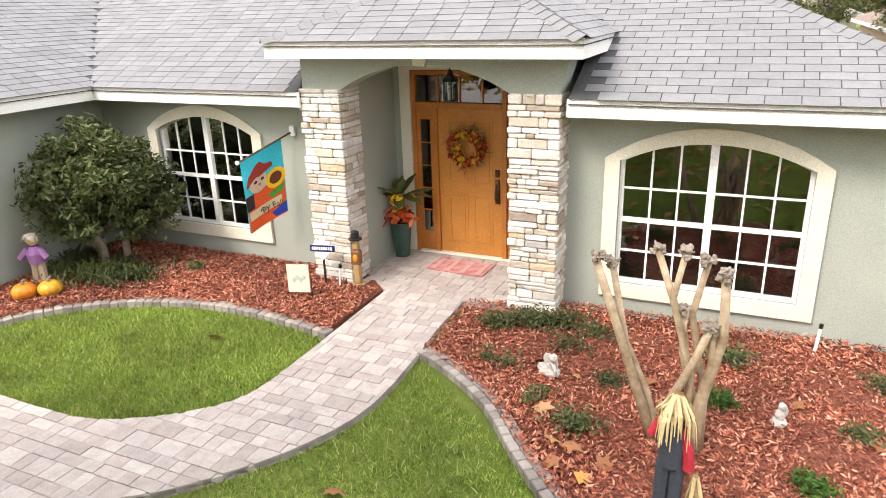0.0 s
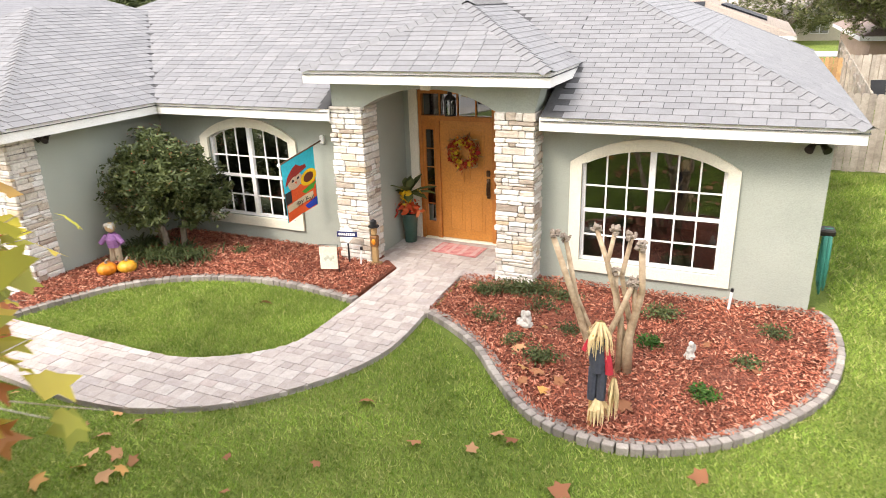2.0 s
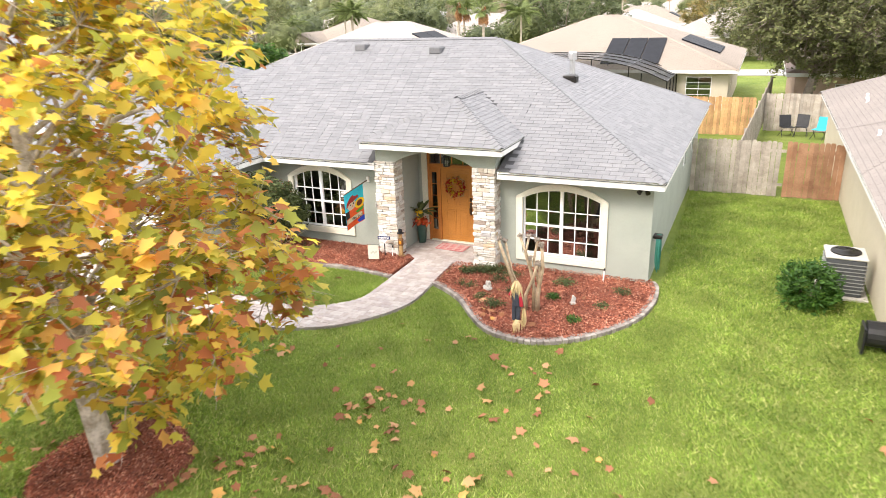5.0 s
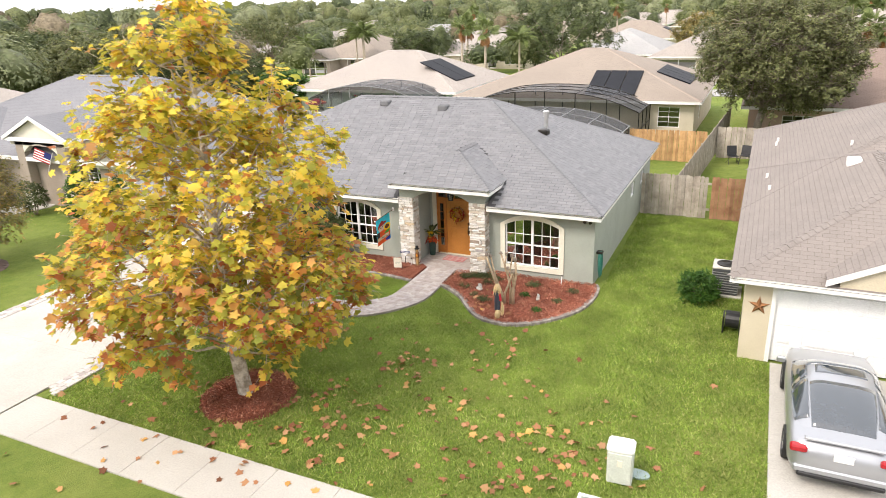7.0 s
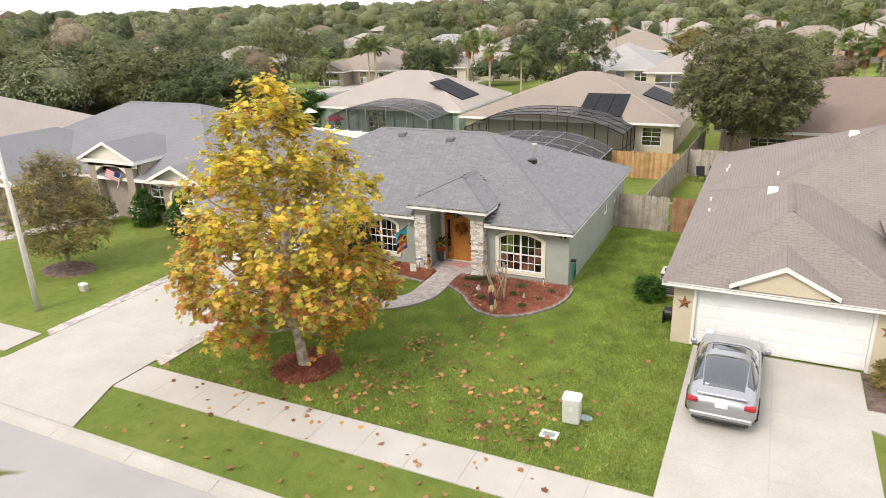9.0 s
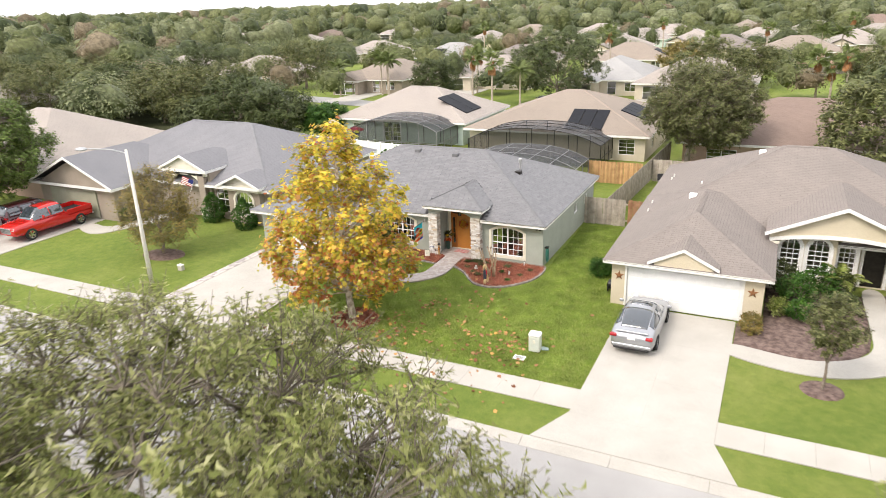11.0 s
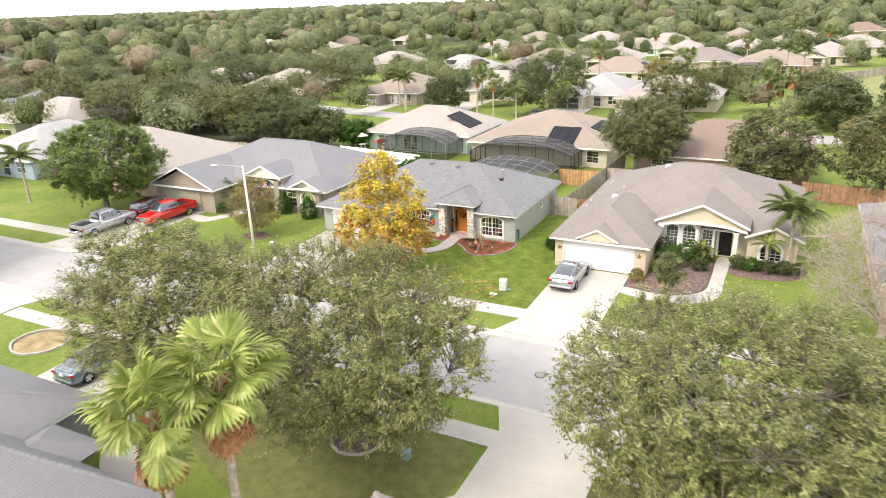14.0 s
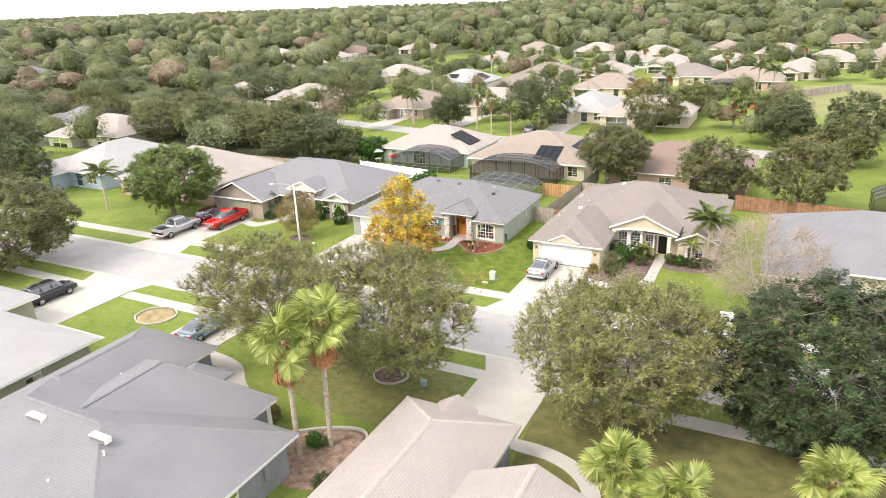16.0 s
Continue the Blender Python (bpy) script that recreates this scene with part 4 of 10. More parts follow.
# taupe house to the west, with a gabled garage
B = plain_house("neighbour_house", "taupe stucco house with dark grey shingle roof and porch gable", [(-37.4, 3.7, -29.4, 12.0), (-37.4, 7.0, -18.1, 20.0)],
                [(-37.9, 3.2, -28.9, 14.0, 2.5, "ghhh"), (-37.9, 6.5, -17.6, 20.6, 2.5, "hhhh"), (-27.4, 6.3, -23.0, 12.0, 3.5, "ghhh"), (-21.7, 6.0, -18.1, 10.0, 2.72, "ghhh")],
                MAT["stucco_taupe"], MAT["shingle_dark"],
                [("S", -22.2, 7.0, 0.5, 1.3, 1.8), ("E", 9.5, -18.1, 0.8, 1.1, 1.2), ("E", 16.0, -18.1, 0.8, 1.1, 1.2)], 2.4)
part("garage_door", G().box(-36.2, 3.6, 0, -31.2, 3.66, 2.1, 0.02), MAT["stucco_olive"], B, "brown garage door")
part("gable", G().prism([(-37.4, 2.4), (-29.4, 2.4), (-33.4, 4.25)], 3.75, 3.9, FRONT), MAT["stucco_taupe"], B)
part("rake_board", rake(-37.9, -28.9, 2.52, 0.45, 3.15), MAT["white"], B)
part("gable", G().prism([(-27.3, 3.1), (-23.1, 3.1), (-23.1, 3.5), (-25.2, 4.42), (-27.3, 3.5)], 6.5, 6.62, FRONT), MAT["cream"], B)
part("rake_board", rake(-27.5, -22.9, 3.52, 0.45, 6.25), MAT["white"], B)
ga = G()
for p, q in zip(arch_line(-26.4, -24.0, 0, 2.75, 0.45)[2:-1], arch_line(-26.4, -24.0, 0, 2.75, 0.45)[3:]):
    ga.prism([q, p, (p[0], 3.45), (q[0], 3.45)], 6.5, 6.8, FRONT)
part("porch_beam", ga, MAT["cream"], B)
part("porch_wall", G().box(-27.3, 6.8, -0.1, -27.1, 9.0, 3.45).box(-23.3, 6.8, -0.1, -23.1, 9.0, 3.45), MAT["stucco_taupe"], B)
for x in (-27.0, -24.0):
    part("column", G().box(x, 6.5, -0.1, x + 0.6, 7.0, 3.45, 0.02), MAT["stucco_taupe"], B)
    part("column_base", G().box(x - 0.06, 6.44, -0.1, x + 0.66, 7.0, 0.8, 0.04), MAT["cream"], B, "stone-clad column base")
part("gable", G().prism([(-21.6, 2.3), (-18.2, 2.3), (-18.2, 2.7), (-19.9, 3.48), (-21.6, 2.7)], 6.4, 6.5, FRONT), MAT["cream"], B)
part("rake_board", rake(-21.8, -18.0, 2.74, 0.45, 5.95), MAT["white"], B)
part("bay_wall", G().box(-21.3, 6.5, -0.1, -20.65, 6.98, 2.4).box(-19.15, 6.5, -0.1, -18.5, 6.98, 2.4).box(-20.65, 6.5, -0.1, -19.15, 6.98, 0.6).box(-20.65, 6.5, 2.3, -19.15, 6.98, 2.42), MAT["stucco_taupe"], B)
window_unit(B, -20.65, -19.15, 0.6, 1.75, 0.5, 6.5, cols=4, rows=2, mullion=False, bar=0.03, trim=0.16, mat_trim=MAT["cream"])

# further houses round about
plain_house("neighbour_house", "tan-roofed house behind the big dark tree", [(-58, 6, -41, 21)], [(-58.5, 5.5, -40.5, 21.5, 2.5, "hhhh")], MAT["stucco_pink"], MAT["shingle_sand"], [("S", -50, 6, 0.8, 1.6, 1.4)])
D = plain_house("neighbour_house", "pale teal house with sand-coloured roof and black solar panel", [(-33.4, 38.6, -17.8, 51.0)], [(-34.0, 38.0, -17.2, 51.5, 2.65, "hhhh")], MAT["stucco_teal"], MAT["shingle_sand"],
                [("S", -31.4, 38.6, 0.6, 0.9, 1.5), ("S", -26.6, 38.6, 0.2, 2.2, 2.0), ("E", 42.0, -17.8, 0.8, 1.4, 1.2), ("E", 47, -17.8, 0.8, 1.4, 1.2)], 2.55, slope=0.44)
E_H = plain_house("neighbour_house", "beige house with tan shingle roof and solar panels", [(-15.8, 35.9, 1.9, 51.8)], [(-16.3, 35.3, 2.4, 52.3, 2.65, "hhhh")], MAT["stucco_cream"], MAT["shingle_tan"],
                  [("S", 0.2, 35.9, 0.75, 1.5, 1.45), ("E", 40, 1.9, 0.8, 1.2, 1.2)], 2.55, slope=0.36)
plain_house("neighbour_house", "pinkish house with brown shingle roof", [(5.4, 34.3, 23.4, 48.6)], [(4.9, 33.8, 24.0, 49.0, 2.6, "hhhh")], MAT["stucco_pink"], MAT["shingle_rust"],
            [("S", 8.6, 34.3, 0.7, 2.4, 1.3), ("S", 13.4, 34.3, 0.7, 1.6, 1.3), ("S", 18, 34.3, 0.2, 3.0, 2.0)], 2.5, slope=0.4)
plain_house("neighbour_house", "low grey-roofed house beside a bare tree", [(27.3, 4.0, 46, 18), (27.4, 1.4, 32.9, 4.0)], [(26.8, 3.5, 46.5, 18.5, 2.4, "hhhh"), (26.9, 0.9, 33.4, 10.0, 2.4, "hhhh")], MAT["stucco_cream"], MAT["shingle_dark"], [("S", 38, 4.0, 0.7, 1.8, 1.3)])
N1 = plain_house("neighbour_house", "grey house with dark grey shingle hips across the street", [(-13.5, -46, 5.0, -33.6), (-6.0, -36, 1.6, -31.2), (-13.5, -40, -6.7, -27.6)],
                 [(-14, -46.5, 5.5, -33.0, 2.5, "hhhh"), (-14, -40, -6.3, -27.1, 2.5, "hhhh")], MAT["stucco_grey"], MAT["shingle_dark"], [("E", -38, 5.0, 0.8, 1.2, 1.2)])
part("roof", roof_solid(G(), [[(2, -33.0, 2.5), (2, -30.7, 2.5), (-4, -33.6, 5.2), (-4, -39.0, 5.2)], [(-10, -30.7, 2.5), (-10, -33.0, 2.5), (-4, -39.0, 5.2), (-4, -33.6, 5.2)], [(2, -30.7, 2.5), (-10, -30.7, 2.5), (-4, -33.6, 5.2)]]), MAT["shingle_dark"], N1)
part("roof", roof_solid(G(), hip_planes(-6.1, -34.5, -2.6, -29.4, 2.49, 0.45, "hhhh")), MAT["shingle_dark"], N1)
eave_boards(N1, -10, -34, 2, -30.7, 2.49)
N2 = plain_house("neighbour_house", "house with light tan shingle roof across the street", [(9.7, -40, 16.0, -27.8), (15.4, -52, 23.0, -32.9)],
                 [(9.2, -46, 16.5, -27.3, 2.5, "hhhh"), (15.0, -53, 23.4, -32.4, 2.5, "hghh")], MAT["stucco_grey"], MAT["shingle_pale"], [])
part("gable", G().prism([(15.4, 2.4), (23.0, 2.4), (19.2, 4.15)], -33.0, -32.9, FRONT), MAT["stucco_grey"], N2)
part("roof", roof_solid(G(), [[(11.25, -27.0, 2.53), (11.25, -29.5, 2.53), (12.5, -29.5, 3.3), (12.5, -27.0, 3.3)], [(13.75, -29.5, 2.53), (13.75, -27.0, 2.53), (12.5, -27.0, 3.3), (12.5, -29.5, 3.3)]], 0.04), MAT["shingle_pale"], N2)
part("gable", G().prism([(11.4, 2.4), (13.6, 2.4), (12.5, 3.2)], -27.3, -27.2, FRONT), MAT["white"], N2)
plain_house("neighbour_house", "olive house with pale grey roof across the street", [(-36, -44, -16.2, -30.2), (-36, -38, -27.9, -26.9)],
            [(-36.6, -44.6, -15.6, -29.6, 2.5, "hhhh"), (-36.6, -38, -27.4, -26.4, 2.5, "hhhh")], MAT["stucco_olive"], MAT["shingle_white"], [("E", -34.5, -16.2, 0.6, 1.2, 1.5)])
FAR = [(-55.5, 89.5, 1, "tan", "taupe"), (-37, 97, 0, "sand", "cream"), (-64, 137, 0, "pale", "blue"), (-42, 127, 0, "brown", "cream"), (-13.5, 94.5, 1, "pale", "cream"), (0.5, 91.5, 0, "sand", "cream"), (-18, 131, 0, "tan", "cream"),
       (-24, 233, 0, "sand", "cream"), (-12, 193, 1, "sand", "cream"), (6, 195, 0, "sand", "pink"), (15, 151, 0, "tan", "pink"), (36, 208, 0, "sand", "cream"), (50, 213, 1, "tan", "cream"), (-115, 96, 0, "sand", "olive"), (-92, 96, 0, "sand", "tan"),
       (-181, 199, 1, "brown", "cream"), (-172, 215, 0, "sand", "cream"), (-176, 242, 1, "rust", "cream"), (-152, 268, 0, "sand", "cream"), (-69, 15, 1, "pale", "blue"), (-98, 37, 0, "sand", "olive"), (-118, 47, 0, "dark", "blue"),
       (-210, 224, 0, "sand", "cream"), (-427, 320, 0, "sand", "cream"), (-268, 128, 1, "dark", "grey"), (-54, 252, 0, "sand", "cream"), (-52, 340, 0, "tan", "cream"), (-178, 443, 0, "tan", "cream"),
       (-45, 160, 0, "tan", "tan"), (20, 240, 0, "sand", "pink"), (75, 215, 1, "rust", "pink"), (95, 230, 0, "tan", "cream"), (47, 42, 1, "dark", "grey"), (-30, 205, 0, "sand", "teal"), (-60, 190, 1, "tan", "cream"), (-95, 150, 0, "sand", "cream"),
       (-27, 165, 1, "sand", "cream"), (-84, 258, 0, "tan", "cream"), (42, 292, 0, "rust", "pink"), (-2, 262, 1, "tan", "cream"), (58, 250, 0, "sand", "cream"), (28, 178, 1, "sand", "cream"), (-82, 205, 1, "sand", "tan"), (-2, 160, 0, "brown", "tan")]
RF = {"sand": MAT["shingle_sand"], "tan": MAT["shingle_tan"], "brown": MAT["shingle_brown"], "rust": MAT["shingle_rust"], "dark": MAT["shingle_dark"], "pale": MAT["shingle_white"]}
FAR_AT = {}
for x, y, turn, rf, wl in FAR:
    w, d = (17, 13) if not turn else (13, 17)
    x0, y0, x1, y1 = x - w / 2, y - d / 2, x + w / 2, y + d / 2
    FAR_AT[x, y] = plain_house("far_house", "one-storey %s house with %s shingle roof among trees" % ({"cream": "cream", "tan": "tan", "blue": "blue-grey", "olive": "olive", "taupe": "taupe", "pink": "pinkish", "teal": "pale teal", "grey": "grey"}[wl], {"sand": "sand-coloured", "tan": "tan", "brown": "brown", "rust": "rust-brown", "dark": "dark grey", "pale": "pale grey"}[rf]),
                [(x0, y0, x1, y1), (x0, y0 - 3, x0 + w * 0.42, y0 + 3)], [(x0 - 0.5, y0 - 0.5, x1 + 0.5, y1 + 0.5, 2.5, "hhhh"), (x0 - 0.5, y0 - 3.5, x0 + w * 0.42 + 0.5, y0 + 6, 2.5, "ghhh" if turn else "hhhh")],
                MAT["stucco_" + wl], RF[rf], [("S", x1 - 2.5, y0, 0.7, 1.8, 1.4), ("S", x1 - 5.5, y0, 0.2, 1.4, 2.0), ("S", x0 + w * 0.2, y0 - 3, 0.0, 4.4, 2.1), ("E", y + 1, x1, 0.8, 1.4, 1.2)], gables=True, grid=(1, 1))

# ---- the house with the orange door ----
SL, EZ = 0.45, 2.50
H = thing("house", "sage green stucco house with grey shingle roof and stone entry columns", "house")
WR, WL = (-1.24, 0.65, 0.37, 1.80, 0.22), (-7.97, -6.22, 0.45, 1.84, 0.22)
g = G()
wall_run(g, -2.0, 1.79, 2.40, 5.94, 6.14, [WR], FRONT)
wall_run(g, -9.07, -4.75, 2.40, 5.94, 6.14, [WL], FRONT)
wall_run(g, 6.14, 16.9, 2.40, 1.59, 1.79, [(12.3, 13.1, 1.2, 1.8, 0), (14.6, 15.4, 1.2, 1.8, 0)], SIDE)
wall_run(g, -15.4, 1.79, 2.40, 16.9, 17.1, [], FRONT)
wall_run(g, 3.54, 16.9, 2.40, -15.4, -15.8, [], SIDE)
wall_run(g, 3.34, 5.94, 2.40, -9.27, -9.07, [], SIDE)
wall_run(g, -15.4, -9.2, 2.40, 3.345, 3.54, [(-14.75, -9.85, -0.15, 2.1, 0)], FRONT)
part("wall", g, MAT["stucco"], H)
# entry recess: side walls, back wall with the door's opening, ceiling
g = G()
wall_run(g, 5.94, 7.06, 2.85, -4.75, -4.6, [], SIDE)
wall_run(g, 5.94, 7.06, 2.85, -2.1, -1.95, [], SIDE)
wall_run(g, -4.75, -1.95, 2.95, 7.06, 7.2, [(-4.30, -2.55, -0.15, 2.62, 0)], FRONT)
part("wall", g, MAT["stucco"], H)
part("entry_ceiling", G().box(-4.75, 5.7, 2.85, -1.95, 7.06, 2.9), MAT["white"], H)
# rooms behind the glass, their dimness put into the wall colour
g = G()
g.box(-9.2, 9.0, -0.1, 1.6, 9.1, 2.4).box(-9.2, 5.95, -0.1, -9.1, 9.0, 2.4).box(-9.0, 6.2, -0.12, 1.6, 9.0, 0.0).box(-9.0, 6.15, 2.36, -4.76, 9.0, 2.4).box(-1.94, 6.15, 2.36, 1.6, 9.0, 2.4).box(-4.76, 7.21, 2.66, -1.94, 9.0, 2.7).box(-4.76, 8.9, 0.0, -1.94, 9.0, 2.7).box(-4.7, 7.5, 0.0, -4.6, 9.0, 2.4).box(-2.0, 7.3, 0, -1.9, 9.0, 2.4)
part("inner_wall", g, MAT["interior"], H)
for (x0, x1, s, h, r) in (WR, WL):
    window_unit(H, x0, x1, s, h, r, 5.94, cols=3, rows=2, trim=0.16, mat_trim=MAT["cream"], bar=0.022)
for y in (12.3, 14.6):
    window_unit(H, y, y + 0.8, 1.2, 1.8, 0, 1.79, SIDE, 2, 1, out=1, mullion=False, sashes=1)
gd = part("garage_door", G().box(-14.75, 3.415, 0.0, -9.85, 3.46, 2.1), MAT["vinyl"], H, "white panelled garage door")
for r in range(4):
    for c in range(8):
        part("door_panel", G().box(-14.7 + c * 0.605, 3.395, 0.04 + r * 0.515, -14.15 + c * 0.605, 3.42, 0.5 + r * 0.515, 0.008), MAT["vinyl"], gd)
# arched beam over the entry, flared into the columns
arch = arch_line(-4.52, -2.38, 2.0, 2.52, 0.30, 18)[2:]
low = [(-1.84, 2.52)] + arch + [(-5.06, 2.52)]
part("entry_arch", G().band([(x if x > -5 and x < -1.9 else (-1.72 if x > -3 else -5.06), 2.96) for x, _ in low], low, 5.58, 5.92, FRONT, closed=False), MAT["stucco"], H)
for x in (-5.02, -2.12):
    part("entry_side_beam", G().prism([(5.92, 2.3), (7.0, 2.3), (7.0, 2.96), (5.92, 2.96)], x, x + 0.3, SIDE), MAT["stucco"], H)
part("keystone", G().prism([(-3.52, 2.80), (-3.38, 2.80), (-3.35, 2.98), (-3.55, 2.98)], 5.55, 5.6, FRONT), MAT["cream"], H)

BODY, WING, PORCH = (-15.9, 5.46, 2.08, 17.4), (-15.9, 2.6, -8.58, 12.0), (-5.3, 5.18, -1.5, 11.0)
PZ = 3.10
roofs = [(BODY, EZ, hip_planes(*BODY, EZ, SL)), (WING, EZ, hip_planes(*WING, EZ + 0.006, SL)), (PORCH, PZ, hip_planes(*PORCH, PZ, SL))]
# the main front slope parts for the entry: two flanks and what rises above the porch
front = roofs[0][2][0]
y_cut = BODY[1] + (PZ - 0.06 - EZ) / SL
XA, XB = -5.08, -1.72
mid_y, top_z, xr = front[2][1], front[2][2], front[2][0]
side_top = (XB, BODY[1] + BODY[2] - XB, EZ + (BODY[2] - XB) * SL)
cut = [[front[0], (XA, BODY[1], EZ), (XA, mid_y, top_z), front[3]], [(XB, BODY[1], EZ), front[1], side_top],
       [(XA, y_cut, PZ - 0.06), (XB, y_cut, PZ - 0.06), side_top, (xr, mid_y, top_z), (XA, mid_y, top_z)]]
roofs[0] = (BODY, EZ, cut + roofs[0][2][1:])
for rect, z, planes in roofs:
    part("roof_deck", roof_solid(G(), planes, 0.06), MAT["deck"], H)


def fascia(x0, y0, x1, y1, z, drop=0.19):
    part("fascia", G().box(x0, y0, z - drop, x1, y1, z - 0.004), MAT["white"], H, "white fascia board")


fascia(-8.6, 5.48, -5.06, 5.51, EZ)
fascia(-1.74, 5.48, 2.06, 5.51, EZ)
fascia(2.03, 5.51, 2.06, 17.35, EZ)
fascia(-15.88, 17.35, 2.06, 17.38, EZ)
fascia(-15.88, 2.65, -15.85, 17.35, EZ)
fascia(-15.88, 2.62, -8.6, 2.65, EZ)
fascia(-8.63, 2.65, -8.6, 5.48, EZ)
fascia(PORCH[0] + 0.02, PORCH[1] + 0.02, PORCH[2] - 0.02, PORCH[1] + 0.05, PZ)
fascia(PORCH[0] + 0.02, PORCH[1] + 0.05, PORCH[0] + 0.05, 7.0, PZ)
fascia(PORCH[2] - 0.05, PORCH[1] + 0.05, PORCH[2] - 0.02, 7.0, PZ)
gf = G()
gf.box(-9.0, 5.5, 2.33, -5.15, 5.94, 2.36).box(-1.75, 5.5, 2.33, 2.0, 5.94, 2.36).box(1.79, 5.5, 2.33, 2.05, 17.3, 2.36).box(-15.85, 2.65, 2.33, -8.63, 3.34, 2.36).box(-9.07, 3.34, 2.331, -8.63, 5.5, 2.361)
gf.box(PORCH[0] + 0.05, PORCH[1] + 0.05, PZ - 0.16, PORCH[2] - 0.05, 7.0, PZ - 0.13)
part("soffit", gf, MAT["white"], H)

# ---- trees ----
def leaf_cloud(centres, size, seed, up=0.3, shape="oval", stretch=1.0, jitter=0.35, outward=None):
    """Leaf blades at the given points, turned by chance: a mesh of flat many-sided leaves."""
    rs = np.random.RandomState(seed)
    n = len(centres)
    if shape == "oval":
        out = np.array([(0, -0.5), (0.26, -0.15), (0.22, 0.25), (0, 0.5), (-0.22, 0.25), (-0.26, -0.15)])
    elif shape == "lobed":
        out = np.array([(0, -0.4), (0.42, -0.34), (0.33, -0.06), (0.56, 0.2), (0.2, 0.24), (0, 0.6), (-0.2, 0.24), (-0.56, 0.2), (-0.33, -0.06), (-0.42, -0.34)])
    elif shape == "tri":
        out = np.array([(-0.27, -0.42), (0.3, -0.12), (-0.03, 0.58)])
    elif shape == "blade":
        out = np.array([(0, -0.5), (0.3, 0.06), (0, 0.5), (-0.3, -0.06)])
    else:
        out = np.array([(-0.5, -0.2), (0.1, -0.5), (0.5, 0.1), (-0.1, 0.5)])
    k = len(out)
    nrm = rs.normal(size=(n, 3))
    nrm[:, 2] = np.abs(nrm[:, 2]) + up
    if outward is not None:
        nrm = nrm * 0.5 + outward
    nrm /= np.linalg.norm(nrm, axis=1)[:, None]
    a = rs.normal(size=(n, 3))
    u = np.cross(nrm, a)
    u /= np.linalg.norm(u, axis=1)[:, None]
    w = np.cross(nrm, u)
    s = size * (1 + jitter * rs.uniform(-1, 1, n))
    pts = centres[:, None, :] + (u[:, None, :] * out[None, :, 0, None] + w[:, None, :] * out[None, :, 1, None] * stretch) * s[:, None, None]
    bend = (out[:, 0] ** 2)[None, :, None] * nrm[:, None, :] * (-0.5 * s)[:, None, None]
    pts = pts + bend
    return fast_mesh("leaves", pts.reshape(-1, 3), np.arange(n * k).reshape(n, k), k)


def crown_points(shape_fn, count, clump, tips, seed, inner=0.35, facing=False, per=0):
    """Leaf places in clumps: round the twigs' ends and over the crown's shell."""
    rs = np.random.RandomState(seed)
    out = []
    t = np.array([tuple(p) for p in tips]) if tips else np.zeros((0, 3))
    n_cl = max(8, count // (per or (60 if tips else 14)))
    shell = shape_fn(rs, n_cl)
    cent = np.concatenate([shell, t[rs.choice(len(t), min(len(t), int(n_cl * inner)), replace=False)]]) if len(t) else shell
    pick = rs.randint(0, len(cent), count)
    size = rs.uniform(0.5, 1.3, len(cent))[pick]
    off = rs.normal(size=(count, 3))
    far = np.linalg.norm(off, axis=1)[:, None]
    off = off * np.minimum(1, 1.9 / far) * clump * size[:, None] * np.array([1, 1, 0.75])
    if facing:      # leaves turn outwards from their clump
        way = off / (np.linalg.norm(off, axis=1)[:, None] + 1e-6) + np.array([0, 0, 0.5])
        return cent[pick] + off, way * 0.7
    return cent[pick] + off


def dome(cx, cy, cz, rx, ry, rz, low=-0.55, power=0.45, seed=0):
    """Sampler of a crown: an uneven ellipsoid, more on its shell."""
    def fn(rs, n):
        d = rs.normal(size=(n * 3, 3))
        d /= np.linalg.norm(d, axis=1)[:, None]
        d = d[d[:, 2] > low][:n]
        r = rs.uniform(0.15, 1, len(d)) ** power
        lump = np.array([1 + 0.28 * noise.noise(Vector((p[0] * 1.7 + seed, p[1] * 1.7, p[2] * 1.7))) for p in d])
        return np.array([cx, cy, cz]) + d * (r * lump)[:, None] * np.array([rx, ry, rz])
    return fn


def cone_crown(cx, cy, z0, z1, r, seed=0, bulge=0.32):
    """Sampler of a tall crown, widest low down and narrow at the top."""
    def fn(rs, n):
        t = rs.uniform(0, 1, n) ** 1.1
        prof = np.where(t < bulge, 0.72 + 0.28 * t / bulge, 1.0 - 0.95 * np.maximum((t - bulge) / (1 - bulge), 0) ** 1.25)
        a = rs.uniform(0, 2 * np.pi, n)
        lump = np.array([1 + 0.24 * noise.noise(Vector((math.cos(b) * 1.6 + seed, math.sin(b) * 1.6, c * 3.5))) for a_, b, c in zip(a, a, t)])
        q = r * prof * lump * rs.uniform(0.2, 1, n) ** 0.5
        return np.stack([cx + q * np.cos(a), cy + q * np.sin(a), z0 + (z1 - z0) * t], 1)
    return fn


def rounded(r, z0, z1, fat=0.45, n=9):
    """Heights and radii of a round crown, widest at the share fat of its height."""
    out = []
    for i in range(n):
        t = i / (n - 1)
        q = (fat - t) / fat if t < fat else (t - fat) / (1 - fat)
        out.append((z0 + (z1 - z0) * t, r * math.sqrt(max(0.02, 1 - q * q * (0.75 if t < fat else 1.0)))))
    return out


